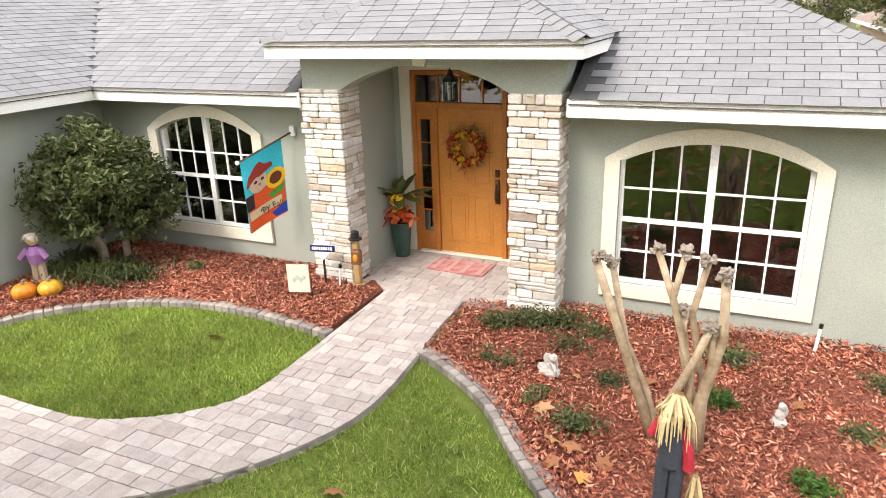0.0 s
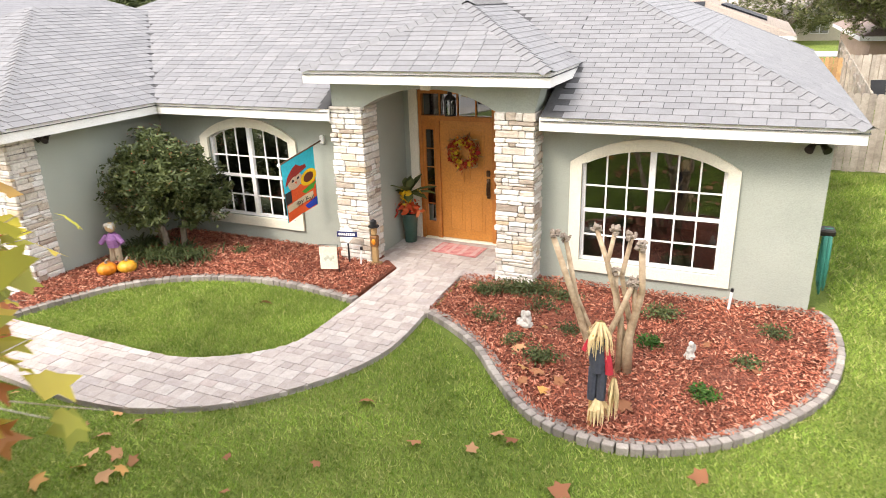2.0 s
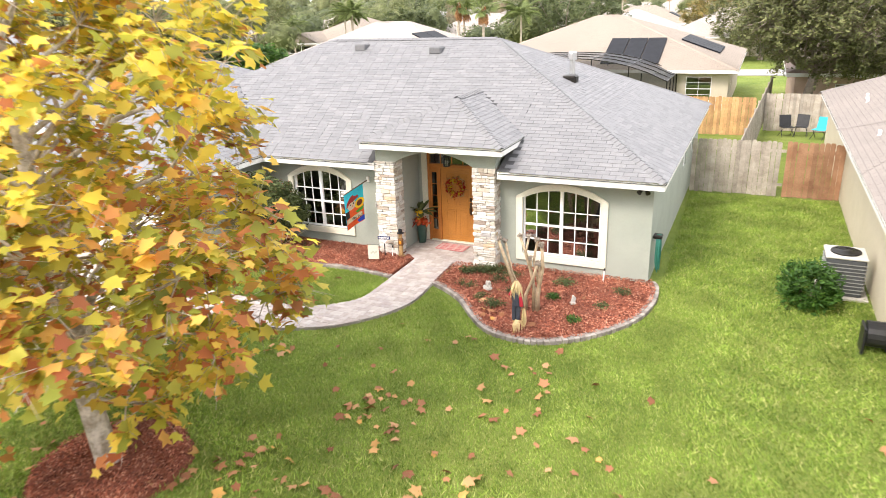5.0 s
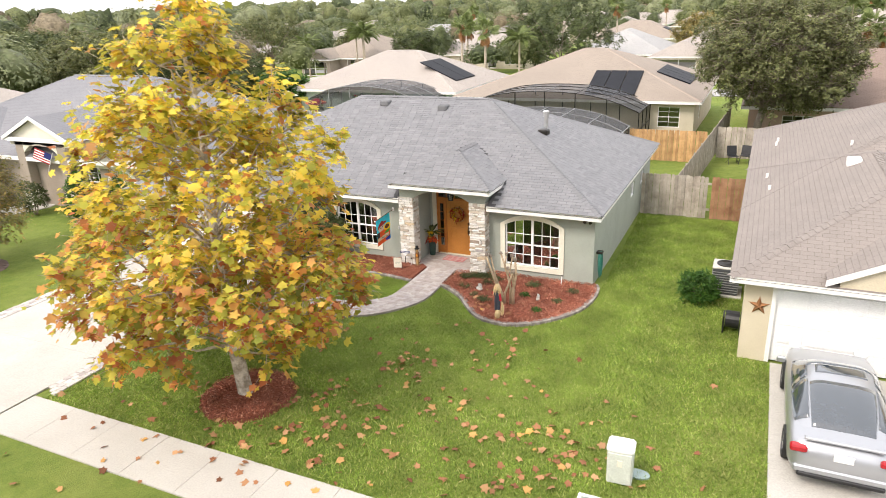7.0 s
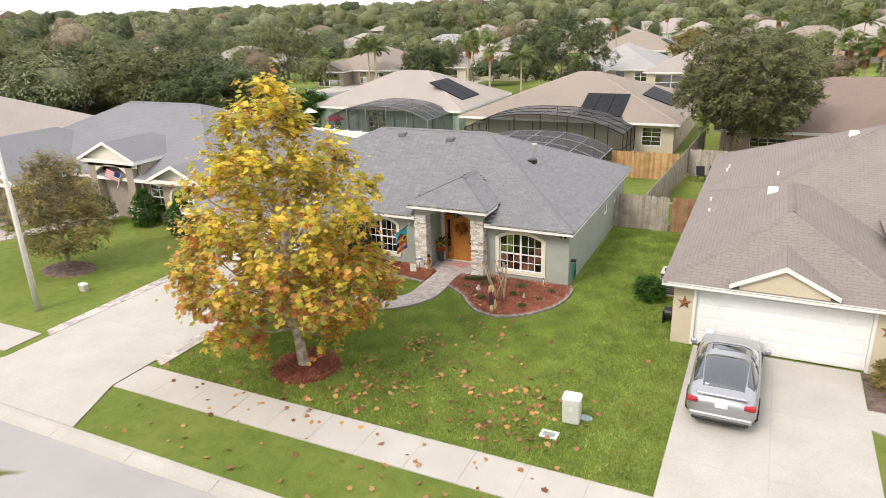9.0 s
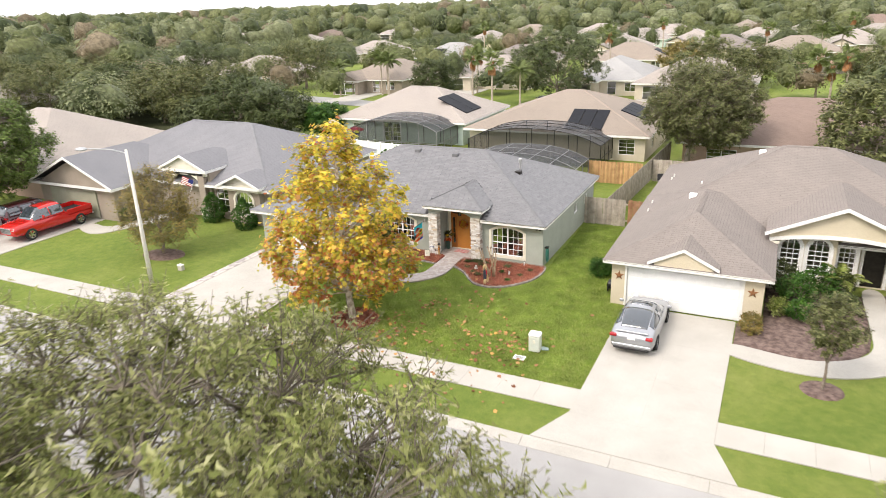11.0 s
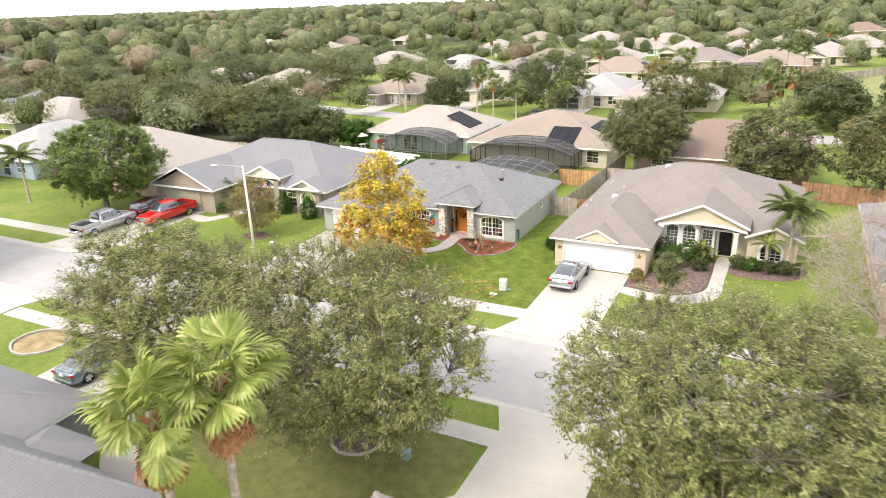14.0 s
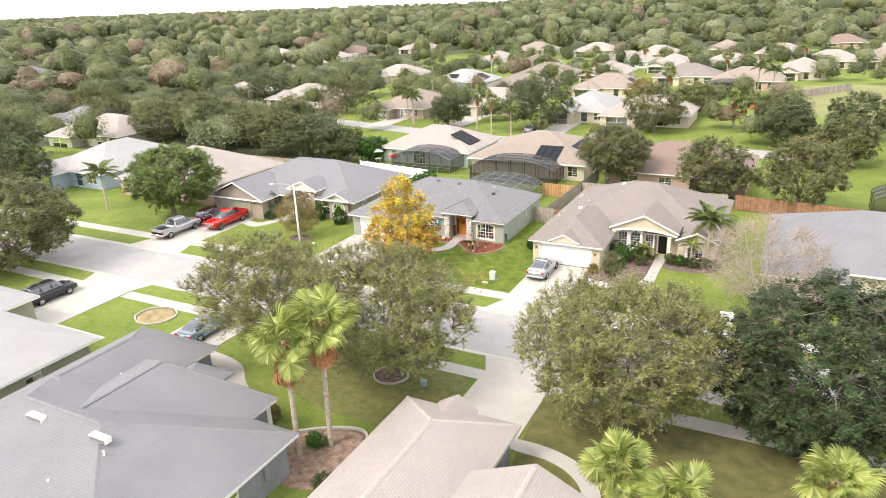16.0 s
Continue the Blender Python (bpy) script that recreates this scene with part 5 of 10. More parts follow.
def strands(name, a, b, r0, r1):
    """Thin three-sided twigs from points a to points b."""
    d = b - a
    d /= np.linalg.norm(d, axis=1)[:, None] + 1e-9
    u = np.cross(d, np.array([0.31, 0.52, 0.79]))
    u /= np.linalg.norm(u, axis=1)[:, None] + 1e-9
    w = np.cross(d, u)
    ring = [(math.cos(k * 2.0944), math.sin(k * 2.0944)) for k in range(3)]
    v = np.stack([a + (u * c + w * q) * r0 for c, q in ring] + [b + (u * c + w * q) * r1 for c, q in ring], 1)
    f = np.array([(0, 1, 4, 3), (1, 2, 5, 4), (2, 0, 3, 5)])
    return fast_mesh(name, v.reshape(-1, 3), (np.arange(len(a))[:, None, None] * 6 + f[None]).reshape(-1, 4), 4)


def bough_tree(name, label, base, trunk, crown, boughs, clumps, sprays, leaves, leaf, mat, bark, seed, bough_r=1.1, spray=0.45, off=(0, 0), squash=1.0, shape="blade", stretch=1.4, leader=False, twigs=True, rise=0.35, flat=0.75, inner=0.35, jitter=0.4, clear=None, category="tree"):
    """A tree whose limbs part into boughs, clumps and leafy sprays. trunk: (radius, height of the fork); crown: heights and radii; off: how far the crown stands aside; squash: its depth against its width; clear: an azimuth, half its width and a height below which that side is bare."""
    rs = np.random.RandomState(seed)
    t = thing(name, label, category, Matrix.Translation((base[0], base[1], base[2] + drop(base[1]))))
    zs, rr = np.array([c[0] for c in crown], float), np.array([c[1] for c in crown], float)
    top, tr, th = zs[-1], trunk[0], trunk[1]
    grid = np.linspace(zs[0], zs[-1], 80)
    weight = np.interp(grid, zs, rr) ** (1.25 if leader else 1.7)
    weight /= weight.sum()
    cent = []
    for k in range(boughs):
        best, far = None, -1
        for _ in range(14):
            z = rs.choice(grid, p=weight)
            r = max(0.05, np.interp(z, zs, rr) - bough_r * 0.55) * rs.uniform(inner, 1) ** 0.6
            an = rs.uniform(0, 2 * math.pi)
            p = np.array([off[0] + r * math.cos(an), off[1] + r * math.sin(an) * squash, z])
            d = min([np.linalg.norm(p - q) for q in cent], default=9)
            if clear and z < clear[2] and (abs((math.degrees(an) - clear[0] + 180) % 360 - 180) < clear[1] or r < 1.3):
                d = -0.5
            if d > far:
                best, far = p, d
        cent.append(best)
    cent = np.array(cent)
    g = G()
    axis = lambda z: Vector((off[0] * min(1, z / top), off[1] * min(1, z / top), z))
    if leader:
        g.tube([(0, 0, -0.15), (0, 0, 0.1)] + [axis(top * q) + Vector((rs.uniform(-0.1, 0.1), rs.uniform(-0.1, 0.1), 0)) for q in (0.15, 0.3, 0.45, 0.6, 0.75, 0.9)], [tr * 1.5, tr * 1.15, tr, tr * 0.85, tr * 0.68, tr * 0.5, tr * 0.33, tr * 0.15], 10)
    else:
        g.tube([(0, 0, -0.15), (0, 0, 0.1), (0.03, 0.02, th * 0.6), axis(th)], [tr * 1.6, tr * 1.2, tr, tr * 0.9], 10)
    mains, lines = (0 if leader else 8), []
    for k, c in enumerate(cent):
        c = Vector(c)
        out = math.hypot(c.x, c.y)
        q = tr * (0.3 if leader else 0.16) * rs.uniform(0.7, 1.1)
        if leader:
            s0 = axis(min(max(th * 0.8, c.z - out * rs.uniform(0.5, 0.9)), top * 0.85))
        elif k < mains:
            s0, q = axis(th * rs.uniform(0.85, 1.0)), tr * 0.45
        else:
            s0 = min((p for l in lines for p in l[1:]), key=lambda p: (p - c).length + 0.8 * max(0, p.z - c.z))
        wob = min(0.35, 0.12 * (c - s0).length)
        m1 = s0.lerp(c, 0.35) + Vector((rs.uniform(-1, 1), rs.uniform(-1, 1), rs.uniform(-0.4, 1.2))) * wob
        m2 = s0.lerp(c, 0.7) + Vector((rs.uniform(-1, 1), rs.uniform(-1, 1), rs.uniform(-0.4, 1.0))) * wob
        lines.append([s0, m1, m2, c])
        g.tube([s0, m1, m2, c], [q, q * 0.75, q * 0.5, q * 0.24], 6, cap=False)
    part("trunk", g, bark, t, smooth=True)
    n = boughs * clumps
    which = np.repeat(np.arange(boughs), clumps)
    bc = cent[which]
    away = bc - np.array([off[0], off[1], zs[0] + (top - zs[0]) * 0.4])
    away /= np.linalg.norm(away, axis=1)[:, None] + 1e-9
    d = rs.normal(size=(n, 3)) + away * 0.7 + np.array([0, 0, 0.35])
    d /= np.linalg.norm(d, axis=1)[:, None]
    size = (np.minimum(bough_r, 0.25 + 0.6 * np.interp(cent[:, 2], zs, rr)) * rs.uniform(0.7, 1.3, boughs))[which]
    cc = bc + d * (size * rs.uniform(0.4, 1, n) ** 0.7)[:, None] * np.array([1, 1, flat])
    m = n * sprays
    wc = np.repeat(np.arange(n), sprays)
    sd = rs.normal(size=(m, 3)) * 0.75 + d[wc] * 0.6 + np.array([0, 0, rise])
    sd /= np.linalg.norm(sd, axis=1)[:, None]
    tip = cc[wc] + sd * (spray * rs.uniform(0.5, 1.4, m))[:, None]
    if twigs:
        part("branchlet", strands("branchlet", bc, cc, tr * 0.1, tr * 0.045), bark, t)
        part("twig", strands("twig", cc[wc], tip, tr * 0.04, tr * 0.018), bark, t)
    if not leaves:
        return t
    u = rs.uniform(0.1, 1.05, m * leaves)
    wl = np.repeat(np.arange(m), leaves)
    pts = cc[wc][wl] + (tip - cc[wc])[wl] * u[:, None] + rs.normal(size=(m * leaves, 3)) * leaf * 0.5
    way = d[wc][wl] * 0.5 + sd[wl] * 0.2 + np.array([0, 0, 0.55])
    part("crown", leaf_cloud(pts, leaf, seed, 0.3, shape, stretch, jitter, way), mat, t)
    return t


# the sycamore on the lawn
bough_tree("sycamore_tree", "tall sycamore in yellow and rust autumn leaf", (-4.54, -3.65, 0), (0.16, 1.7), [(1.5, 2.5), (2.1, 3.4), (2.9, 3.75), (4.4, 3.4), (5.8, 2.9), (6.7, 2.2), (7.5, 1.75), (8.2, 1.2), (8.7, 0.75), (9.0, 0.25)],
           82, 9, 4, 5, 0.185, MAT["syc_leaf"], MAT["bark_pale"], 11, 0.62, 0.5, (-0.4, 0.1), 0.84, "lobed", 1.0, True, rise=0.1, flat=0.85, inner=0.25, clear=(-62, 34, 2.9))
# live oaks across the street
bough_tree("oak_tree", "wide evergreen oak with sparse greyish leaves", (4.6, -22.1, 0), (0.26, 1.9), rounded(6.7, 2.3, 8.75, 0.5), 88, 16, 7, 11, 0.1, MAT["oak_leaf"], MAT["bark_oak"], 21, 1.5, 0.68, (-0.3, -0.6), 0.78, "tri", 1.7, rise=0.75, inner=0.25)
bough_tree("oak_tree", "wide evergreen oak with olive leaves", (20.6, -21.2, 0), (0.26, 1.9), rounded(6.2, 1.8, 8.5, 0.5), 86, 16, 7, 12, 0.1, MAT["oak_leaf"], MAT["bark_oak"], 22, 1.5, 0.72, (0, 0.1), 0.95, "tri", 1.7, rise=0.75, inner=0.25)
bough_tree("oak_tree", "dense dark green oak by the sidewalk", (30.5, -17.5, 0), (0.28, 1.6), rounded(5.8, 1.0, 8.8, 0.45), 80, 20, 6, 11, 0.15, MAT["deep_leaf"], MAT["bark"], 23, 1.5, 0.5, (0.6, -0.6), 1.0, "tri", 1.5, inner=0.5)
bough_tree("oak_tree", "evergreen oak with olive leaves over a driveway", (-4.6, -22.4, 0), (0.22, 1.9), rounded(5.7, 2.6, 9.0, 0.5), 66, 15, 7, 10, 0.1, MAT["oak_leaf"], MAT["bark_oak"], 29, 1.4, 0.7, (-0.7, -0.9), 0.66, "tri", 1.7, rise=0.75, inner=0.25)
# dark broad tree by the pickups, and others that stand out
bough_tree("maple_tree", "dense mid-green tree beside a driveway", (-41.9, 0.8, 0), (0.28, 1.9), rounded(5.4, 2.4, 8.6, 0.42), 74, 18, 5, 12, 0.17, MAT["maple_leaf"], MAT["bark"], 24, 1.35, 0.5, (1.2, 0), shape="tri", inner=0.5)
bough_tree("oak_tree", "broad evergreen oak at the far end of the street", (-43.6, -19.2, 0), (0.3, 1.6), rounded(7.3, 1.5, 9.3, 0.42), 80, 18, 5, 9, 0.19, MAT["olive_leaf"], MAT["bark"], 25, 1.5, 0.55, shape="tri", inner=0.45)
bough_tree("oak_tree", "dark evergreen tree beside a blue house", (-72, -2, 0), (0.28, 1.6), rounded(6.3, 1.4, 8.8, 0.42), 60, 15, 4, 8, 0.24, MAT["dark_leaf"], MAT["bark"], 39, 1.5, 0.5, shape="tri", twigs=False)
bough_tree("young_tree", "young tree thinning to rusty autumn leaves", (-20.6, -0.3, 0), (0.09, 1.0), rounded(2.1, 1.0, 5.0, 0.38), 40, 12, 6, 7, 0.09, MAT["rust_leaf"], MAT["bark"], 26, 0.6, 0.55, leader=True, rise=0.8)
bough_tree("young_tree", "small dark leafy tree in a ring of mulch", (15.3, -2.3, 0), (0.05, 1.2), rounded(0.95, 1.75, 3.6, 0.45), 24, 9, 5, 8, 0.08, MAT["olive_leaf"], MAT["bark"], 27, 0.4, 0.22, rise=0.5)
bough_tree("oak_tree", "broad olive-green tree behind a wooden fence", (6.0, 32.6, 0), (0.24, 2.4), rounded(4.5, 3.0, 8.2, 0.42), 74, 18, 5, 11, 0.15, MAT["olive_leaf"], MAT["bark"], 28, 1.25, 0.55, (0.9, 0), shape="tri", rise=0.6, inner=0.4)

# woods and street trees further off: clumps of leaves, one mesh
def woods(name, label, spots, per_tree, leaf, mat, seed, core=0.8):
    rs = np.random.RandomState(seed)
    allp, alln, cores, faces = [], [], [], []
    nu, nv = (9, 6) if per_tree > 200 else (6, 4)
    ring = np.array([(math.sin(math.pi * j / nv) * math.cos(2 * math.pi * i / nu), math.sin(math.pi * j / nv) * math.sin(2 * math.pi * i / nu), math.cos(math.pi * j / nv)) for j in range(nv + 1) for i in range(nu)])
    quad = np.array([(j * nu + i, (j + 1) * nu + i, (j + 1) * nu + (i + 1) % nu, j * nu + (i + 1) % nu) for j in range(nv) for i in range(nu)])

    def lumps(d, x, y):
        return np.array([1 + 0.4 * noise.noise(Vector((p[0] * 1.6 + x, p[1] * 1.6 + y, p[2] * 1.6))) + 0.3 * noise.noise(Vector((p[0] * 4.5 + y, p[1] * 4.5 + x, p[2] * 4.5))) for p in d])
    for k, (x, y, r, h) in enumerate(spots):
        d = rs.normal(size=(per_tree * 2, 3))
        d /= np.linalg.norm(d, axis=1)[:, None]
        d = d[d[:, 2] > -0.6][:per_tree]
        size, mid = np.array([r, r, h * 0.42]), np.array([x, y, h * 0.55 + drop(y)])
        allp.append(d * (rs.uniform(0.68, 1, len(d)) * lumps(d, x, y))[:, None] * size + mid)
        alln.append(d + np.array([0, 0, 0.35]))
        cores.append(ring * (core * lumps(ring, x, y))[:, None] * size + mid)
        faces.append(quad + k * len(ring))
    leaves = leaf_cloud(np.concatenate(allp), leaf * 1.15, seed, 0.3, "tri", 1.0, 0.5, np.concatenate(alln) * 1.5)
    n = len(leaves.vertices)
    co = np.empty(n * 3)
    leaves.vertices.foreach_get("co", co)
    v = np.concatenate([co.reshape(-1, 3), np.concatenate(cores)])
    q = np.concatenate(faces) + n
    f = np.concatenate([np.arange(n).reshape(-1, 3), q[:, :3], q[:, (0, 2, 3)]])
    me = fast_mesh("woods", v, f, 3)
    bpy.data.meshes.remove(leaves)
    ob = part(name, me, mat)
    return tagged(ob, label, "trees", kind="stuff")


TAKEN = [(x, y, 11) for x, y, *_ in FAR] + [(-7, -2, 16), (-27, 10, 15), (14, 12, 14), (-25, 45, 14), (-7, 44, 14), (15, 42, 14), (-137, 78, 19), (-70, 74, 10), (-45, 68, 10), (-20, 65, 11), (0, 66, 10), (20, 64, 10), (-90, 79, 9), (-38, 84, 7), (-15, 80, 7), (-55, 77, 7), (-5, 78, 7), (11, 137, 9), (-49, 13, 14), (37, 10, 14), (-10, 25, 10)]


def free(x, y, gap=0.0):
    if y <= -3:
        return False
    if 92 < y < 158 and x > 22 + max(0, 132 - y) * 0.35:      # the open field
        return False
    return all(math.hypot(x - a, y - b) > r + gap for a, b, r in TAKEN)


rw = random.Random(5)
near_spots, suburb_spots, mid_spots, far_spots = [], [], [], []
while len(near_spots) < 110:        # woods on the far side of the gardens
    x, y = rw.uniform(-200, -58), rw.uniform(26, 150)
    if free(x, y) and x < -58 - 0.35 * (y - 26):
        near_spots.append((x, y, rw.uniform(3.0, 5.5), rw.uniform(5.5, 8.8)))
while len(suburb_spots) < 240:      # between the houses
    x, y = rw.uniform(-140, 90), rw.uniform(64, 250)
    if free(x, y, -2.0):
        suburb_spots.append((x, y, rw.uniform(2.0, 4.2), rw.uniform(4.5, 8.5)))
while len(mid_spots) < 850:
    x, y = rw.uniform(-520, 290), rw.uniform(90, 460)
    if free(x, y) and (x < -130 - 0.2 * (y - 90) or y > 250 + 0.25 * max(x, 0)):
        mid_spots.append((x, y, rw.uniform(2.8, 7.0), rw.uniform(6, 14)))
while len(far_spots) < 3200:
    y = rw.uniform(200, 1900) if rw.random() < 0.8 else rw.uniform(60, 400)
    x = rw.uniform(-1.75 * y - 60, 0.6 * y)
    if y > 440 or x < -480:
        far_spots.append((x, y, rw.uniform(5, 13), rw.uniform(10, 21)))


def stands(label, spots, per_tree, leaf, seed, share=(0.4, 0.33, 0.09, 0.18), core=0.8):
    """Splits the trees by chance into kinds of leaf."""
    kinds = {"far_leaf": [], "far_dark": [], "far_warm": [], "far_pale": []}
    for sp in spots:
        kinds[rw.choices(list(kinds), share)[0]].append(sp)
    for k, (m, sp) in enumerate((m, sp) for m, sp in kinds.items() if sp):
        woods("woods", label % {"far_leaf": "olive", "far_dark": "dark green", "far_warm": "brownish", "far_pale": "grey-green"}[m], sp, per_tree, leaf, MAT[m], seed + 10 * k, core)


stands("%s trees of the woods behind the gardens", near_spots, 1500, 0.34, 31, (0.42, 0.5, 0.05, 0.03), 0.6)
stands("%s garden trees among the far houses", suburb_spots, 900, 0.33, 34, (0.45, 0.42, 0.06, 0.07), 0.6)
belt = []
while len(belt) < 30:
    x, y = rw.uniform(-140, -38), rw.uniform(34, 60)
    if free(x, y) and x < -38 - (y - 34):
        belt.append((x, y, rw.uniform(3.2, 5.5), rw.uniform(5.0, 7.3)))
stands("%s trees in the belt behind the gardens", belt, 2600, 0.3, 35, (0.4, 0.6, 0.0, 0.0), 0.55)
stands("%s trees of the woods beyond the houses", mid_spots, 280, 0.9, 32)
stands("%s trees of the far woods", far_spots, 70, 2.2, 33)

# ---- the entry: door, sidelight, transom, lantern ----
MAT["door"] = surface("orange_door_paint", (0.48, 0.2, 0.042), (0.55, 0.235, 0.052), 3, 30, 0.38, 0.06, 0.003)
MAT["door_frame"] = surface("orange_stained_frame", (0.42, 0.15, 0.03), (0.5, 0.19, 0.045), 4, 30, 0.45, 0.1, 0.003)
MAT["bronze"] = surface("aged_bronze", (0.09, 0.05, 0.03), (0.16, 0.10, 0.06), 8, 60, 0.4, 0.1, 0.002, metal=0.8)
MAT["black"] = surface("black_paint", (0.012, 0.012, 0.013), (0.02, 0.02, 0.022), 5, 40, 0.4, 0.05, 0.002)
DY = 7.02
door = thing("door_1", "closed orange panelled front door with an autumn wreath", "door", kind="structure")
g = G().box(-3.92, DY + 0.02, 0.06, -2.98, DY + 0.06, 2.12, 0.004)
part("door_leaf", g, MAT["door"], door)
for a, b, c, d in ((-3.78, -3.49, 0.2, 0.95), (-3.41, -3.12, 0.2, 0.95), (-3.78, -3.49, 1.08, 1.98), (-3.41, -3.12, 1.08, 1.98)):
    o = [(a, c), (b, c), (b, d), (a, d)]
    i = [(a + 0.03, c + 0.03), (b - 0.03, c + 0.03), (b - 0.03, d - 0.03), (a + 0.03, d - 0.03)]
    gp = G().band(o, i, DY + 0.013, DY + 0.022, FRONT).box(a + 0.045, DY + 0.014, c + 0.045, b - 0.045, DY + 0.022, d - 0.045, 0.004)
    part("door_panel", gp, MAT["door"], door)
hd = part("door_handle", G().tube([(-3.05, DY - 0.02, 0.88), (-3.05, DY - 0.075, 0.92), (-3.05, DY - 0.08, 1.02), (-3.05, DY - 0.06, 1.1), (-3.05, DY - 0.015, 1.12)], 0.013, 8).box(-3.08, DY - 0.012, 0.84, -3.02, DY + 0.02, 1.18, 0.008), MAT["bronze"], door, "bronze lever handle", True)
part("lock", G().box(-3.08, DY - 0.02, 1.22, -3.02, DY + 0.02, 1.32, 0.008), MAT["bronze"], door)
g = G()
g.box(-4.30, DY - 0.02, 0.0, -4.24, DY + 0.1, 2.62, 0.005).box(-3.99, DY - 0.02, 0.04, -3.92, DY + 0.1, 2.14, 0.005).box(-2.98, DY - 0.02, 0.04, -2.91, DY + 0.1, 2.62, 0.005)
g.box(-4.24, DY - 0.025, 2.12, -2.98, DY + 0.1, 2.2, 0.005).box(-4.24, DY - 0.02, 2.56, -2.98, DY + 0.1, 2.62, 0.005)
g.box(-2.61, DY - 0.02, 0.0, -2.55, DY + 0.1, 2.62, 0.005).box(-2.91, DY - 0.025, 2.12, -2.61, DY + 0.1, 2.2, 0.005).box(-2.91, DY - 0.02, 2.56, -2.61, DY + 0.1, 2.62, 0.005)
part("door_frame", g, MAT["door_frame"], door)
part("threshold", G().box(-4.24, DY - 0.06, 0.0, -2.6, DY + 0.1, 0.055, 0.01), MAT["cream"], door)
for sx0, sx1 in ((-4.24, -3.99), (-2.91, -2.61)):
    g = G().band([(sx0, 0.06), (sx1, 0.06), (sx1, 2.12), (sx0, 2.12)], [(sx0 + 0.05, 0.34), (sx1 - 0.05, 0.34), (sx1 - 0.05, 1.96), (sx0 + 0.05, 1.96)], DY + 0.01, DY + 0.05, FRONT)
    for k in range(1, 5):
        g.box(sx0 + 0.05, DY + 0.015, 0.34 + 0.324 * k - 0.008, sx1 - 0.05, DY + 0.03, 0.34 + 0.324 * k + 0.008)
    part("sidelight", g, MAT["door_frame"], door)
    for k in range(5):
        part("pane", G().add([(sx0 + 0.05, DY + 0.03, 0.34 + 0.324 * k), (sx1 - 0.05, DY + 0.03, 0.34 + 0.324 * k), (sx1 - 0.05, DY + 0.03, 0.34 + 0.324 * (k + 1)), (sx0 + 0.05, DY + 0.03, 0.34 + 0.324 * (k + 1))], [(0, 1, 2, 3)]), MAT["glass"], door)
for k in range(5):
    a, b = -4.24 + k * 0.326, -4.24 + (k + 1) * 0.326
    part("pane", G().add([(a, DY + 0.03, 2.2), (b, DY + 0.03, 2.2), (b, DY + 0.032, 2.56), (a, DY + 0.032, 2.56)], [(0, 1, 2, 3)]), MAT["glass"], door)
    if k:
        part("transom_bar", G().box(a - 0.012, DY + 0.01, 2.2, a + 0.012, DY + 0.04, 2.56), MAT["door_frame"], door)
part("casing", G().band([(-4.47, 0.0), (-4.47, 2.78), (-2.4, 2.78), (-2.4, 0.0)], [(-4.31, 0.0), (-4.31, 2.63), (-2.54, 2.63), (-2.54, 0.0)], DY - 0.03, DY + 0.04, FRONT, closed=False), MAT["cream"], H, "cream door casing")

lan = thing("hanging_lantern", "black metal lantern with glass sides hanging in the entry", "lantern", Matrix.Translation((-3.42, 6.35, 2.32)))
part("cage", G().band([(0.1 * math.cos(a * math.pi / 3), 0.1 * math.sin(a * math.pi / 3)) for a in range(6)], [(0.075 * math.cos(a * math.pi / 3), 0.075 * math.sin(a * math.pi / 3)) for a in range(6)], 0.0, 0.02, FLAT), MAT["black"], lan)
for a in range(6):
    c, s = 0.088 * math.cos(a * math.pi / 3), 0.088 * math.sin(a * math.pi / 3)
    part("bar", G().box(c - 0.008, s - 0.008, 0.0, c + 0.008, s + 0.008, 0.24), MAT["black"], lan)
part("roof", G().lathe([(0.115, 0.24), (0.1, 0.27), (0.03, 0.33), (0.045, 0.34), (0.02, 0.37), (0.008, 0.38), (0.008, 0.53)], n=6), MAT["black"], lan)
part("glass_tube", G().lathe([(0.075, 0.02), (0.075, 0.24)], n=12), MAT["glass"], lan)
for k in range(3):
    part("candle", G().tube([(0.03 * math.cos(k * 2.1), 0.03 * math.sin(k * 2.1), 0.02), (0.03 * math.cos(k * 2.1), 0.03 * math.sin(k * 2.1), 0.14)], 0.009, 8), MAT["cream"], lan)


def petals(n, at, rad, size, mat_name, seed, flat=0.5, shape="oval", stretch=1.4, up=0.1):
    rs = np.random.RandomState(seed)
    d = rs.normal(size=(n, 3)) * np.array(rad) + np.array(at)
    return leaf_cloud(d, size, seed, up, shape, stretch)


MAT["red_petal"] = leaf_mat("red_orange_petals", [(0.0, (0.4, 0.02, 0.015)), (0.5, (0.55, 0.08, 0.02)), (1.0, (0.6, 0.25, 0.1))], 0.6, 0.15)
MAT["yellow_petal"] = leaf_mat("yellow_petals", [(0.0, (0.6, 0.35, 0.01)), (1.0, (0.75, 0.55, 0.04))], 0.6, 0.15)
MAT["straw"] = leaf_mat("dry_straw", [(0.0, (0.35, 0.22, 0.09)), (1.0, (0.62, 0.46, 0.24))], 0.8, 0.1)
MAT["orange_skin"] = surface("pumpkin_skin", (0.55, 0.17, 0.012), (0.68, 0.26, 0.02), 5, 30, 0.45, 0.1, 0.004)
wreath = thing("autumn_wreath", "autumn wreath of straw, orange leaves and berries on the door", "wreath", Matrix.Translation((-3.46, DY - 0.03, 1.62)))
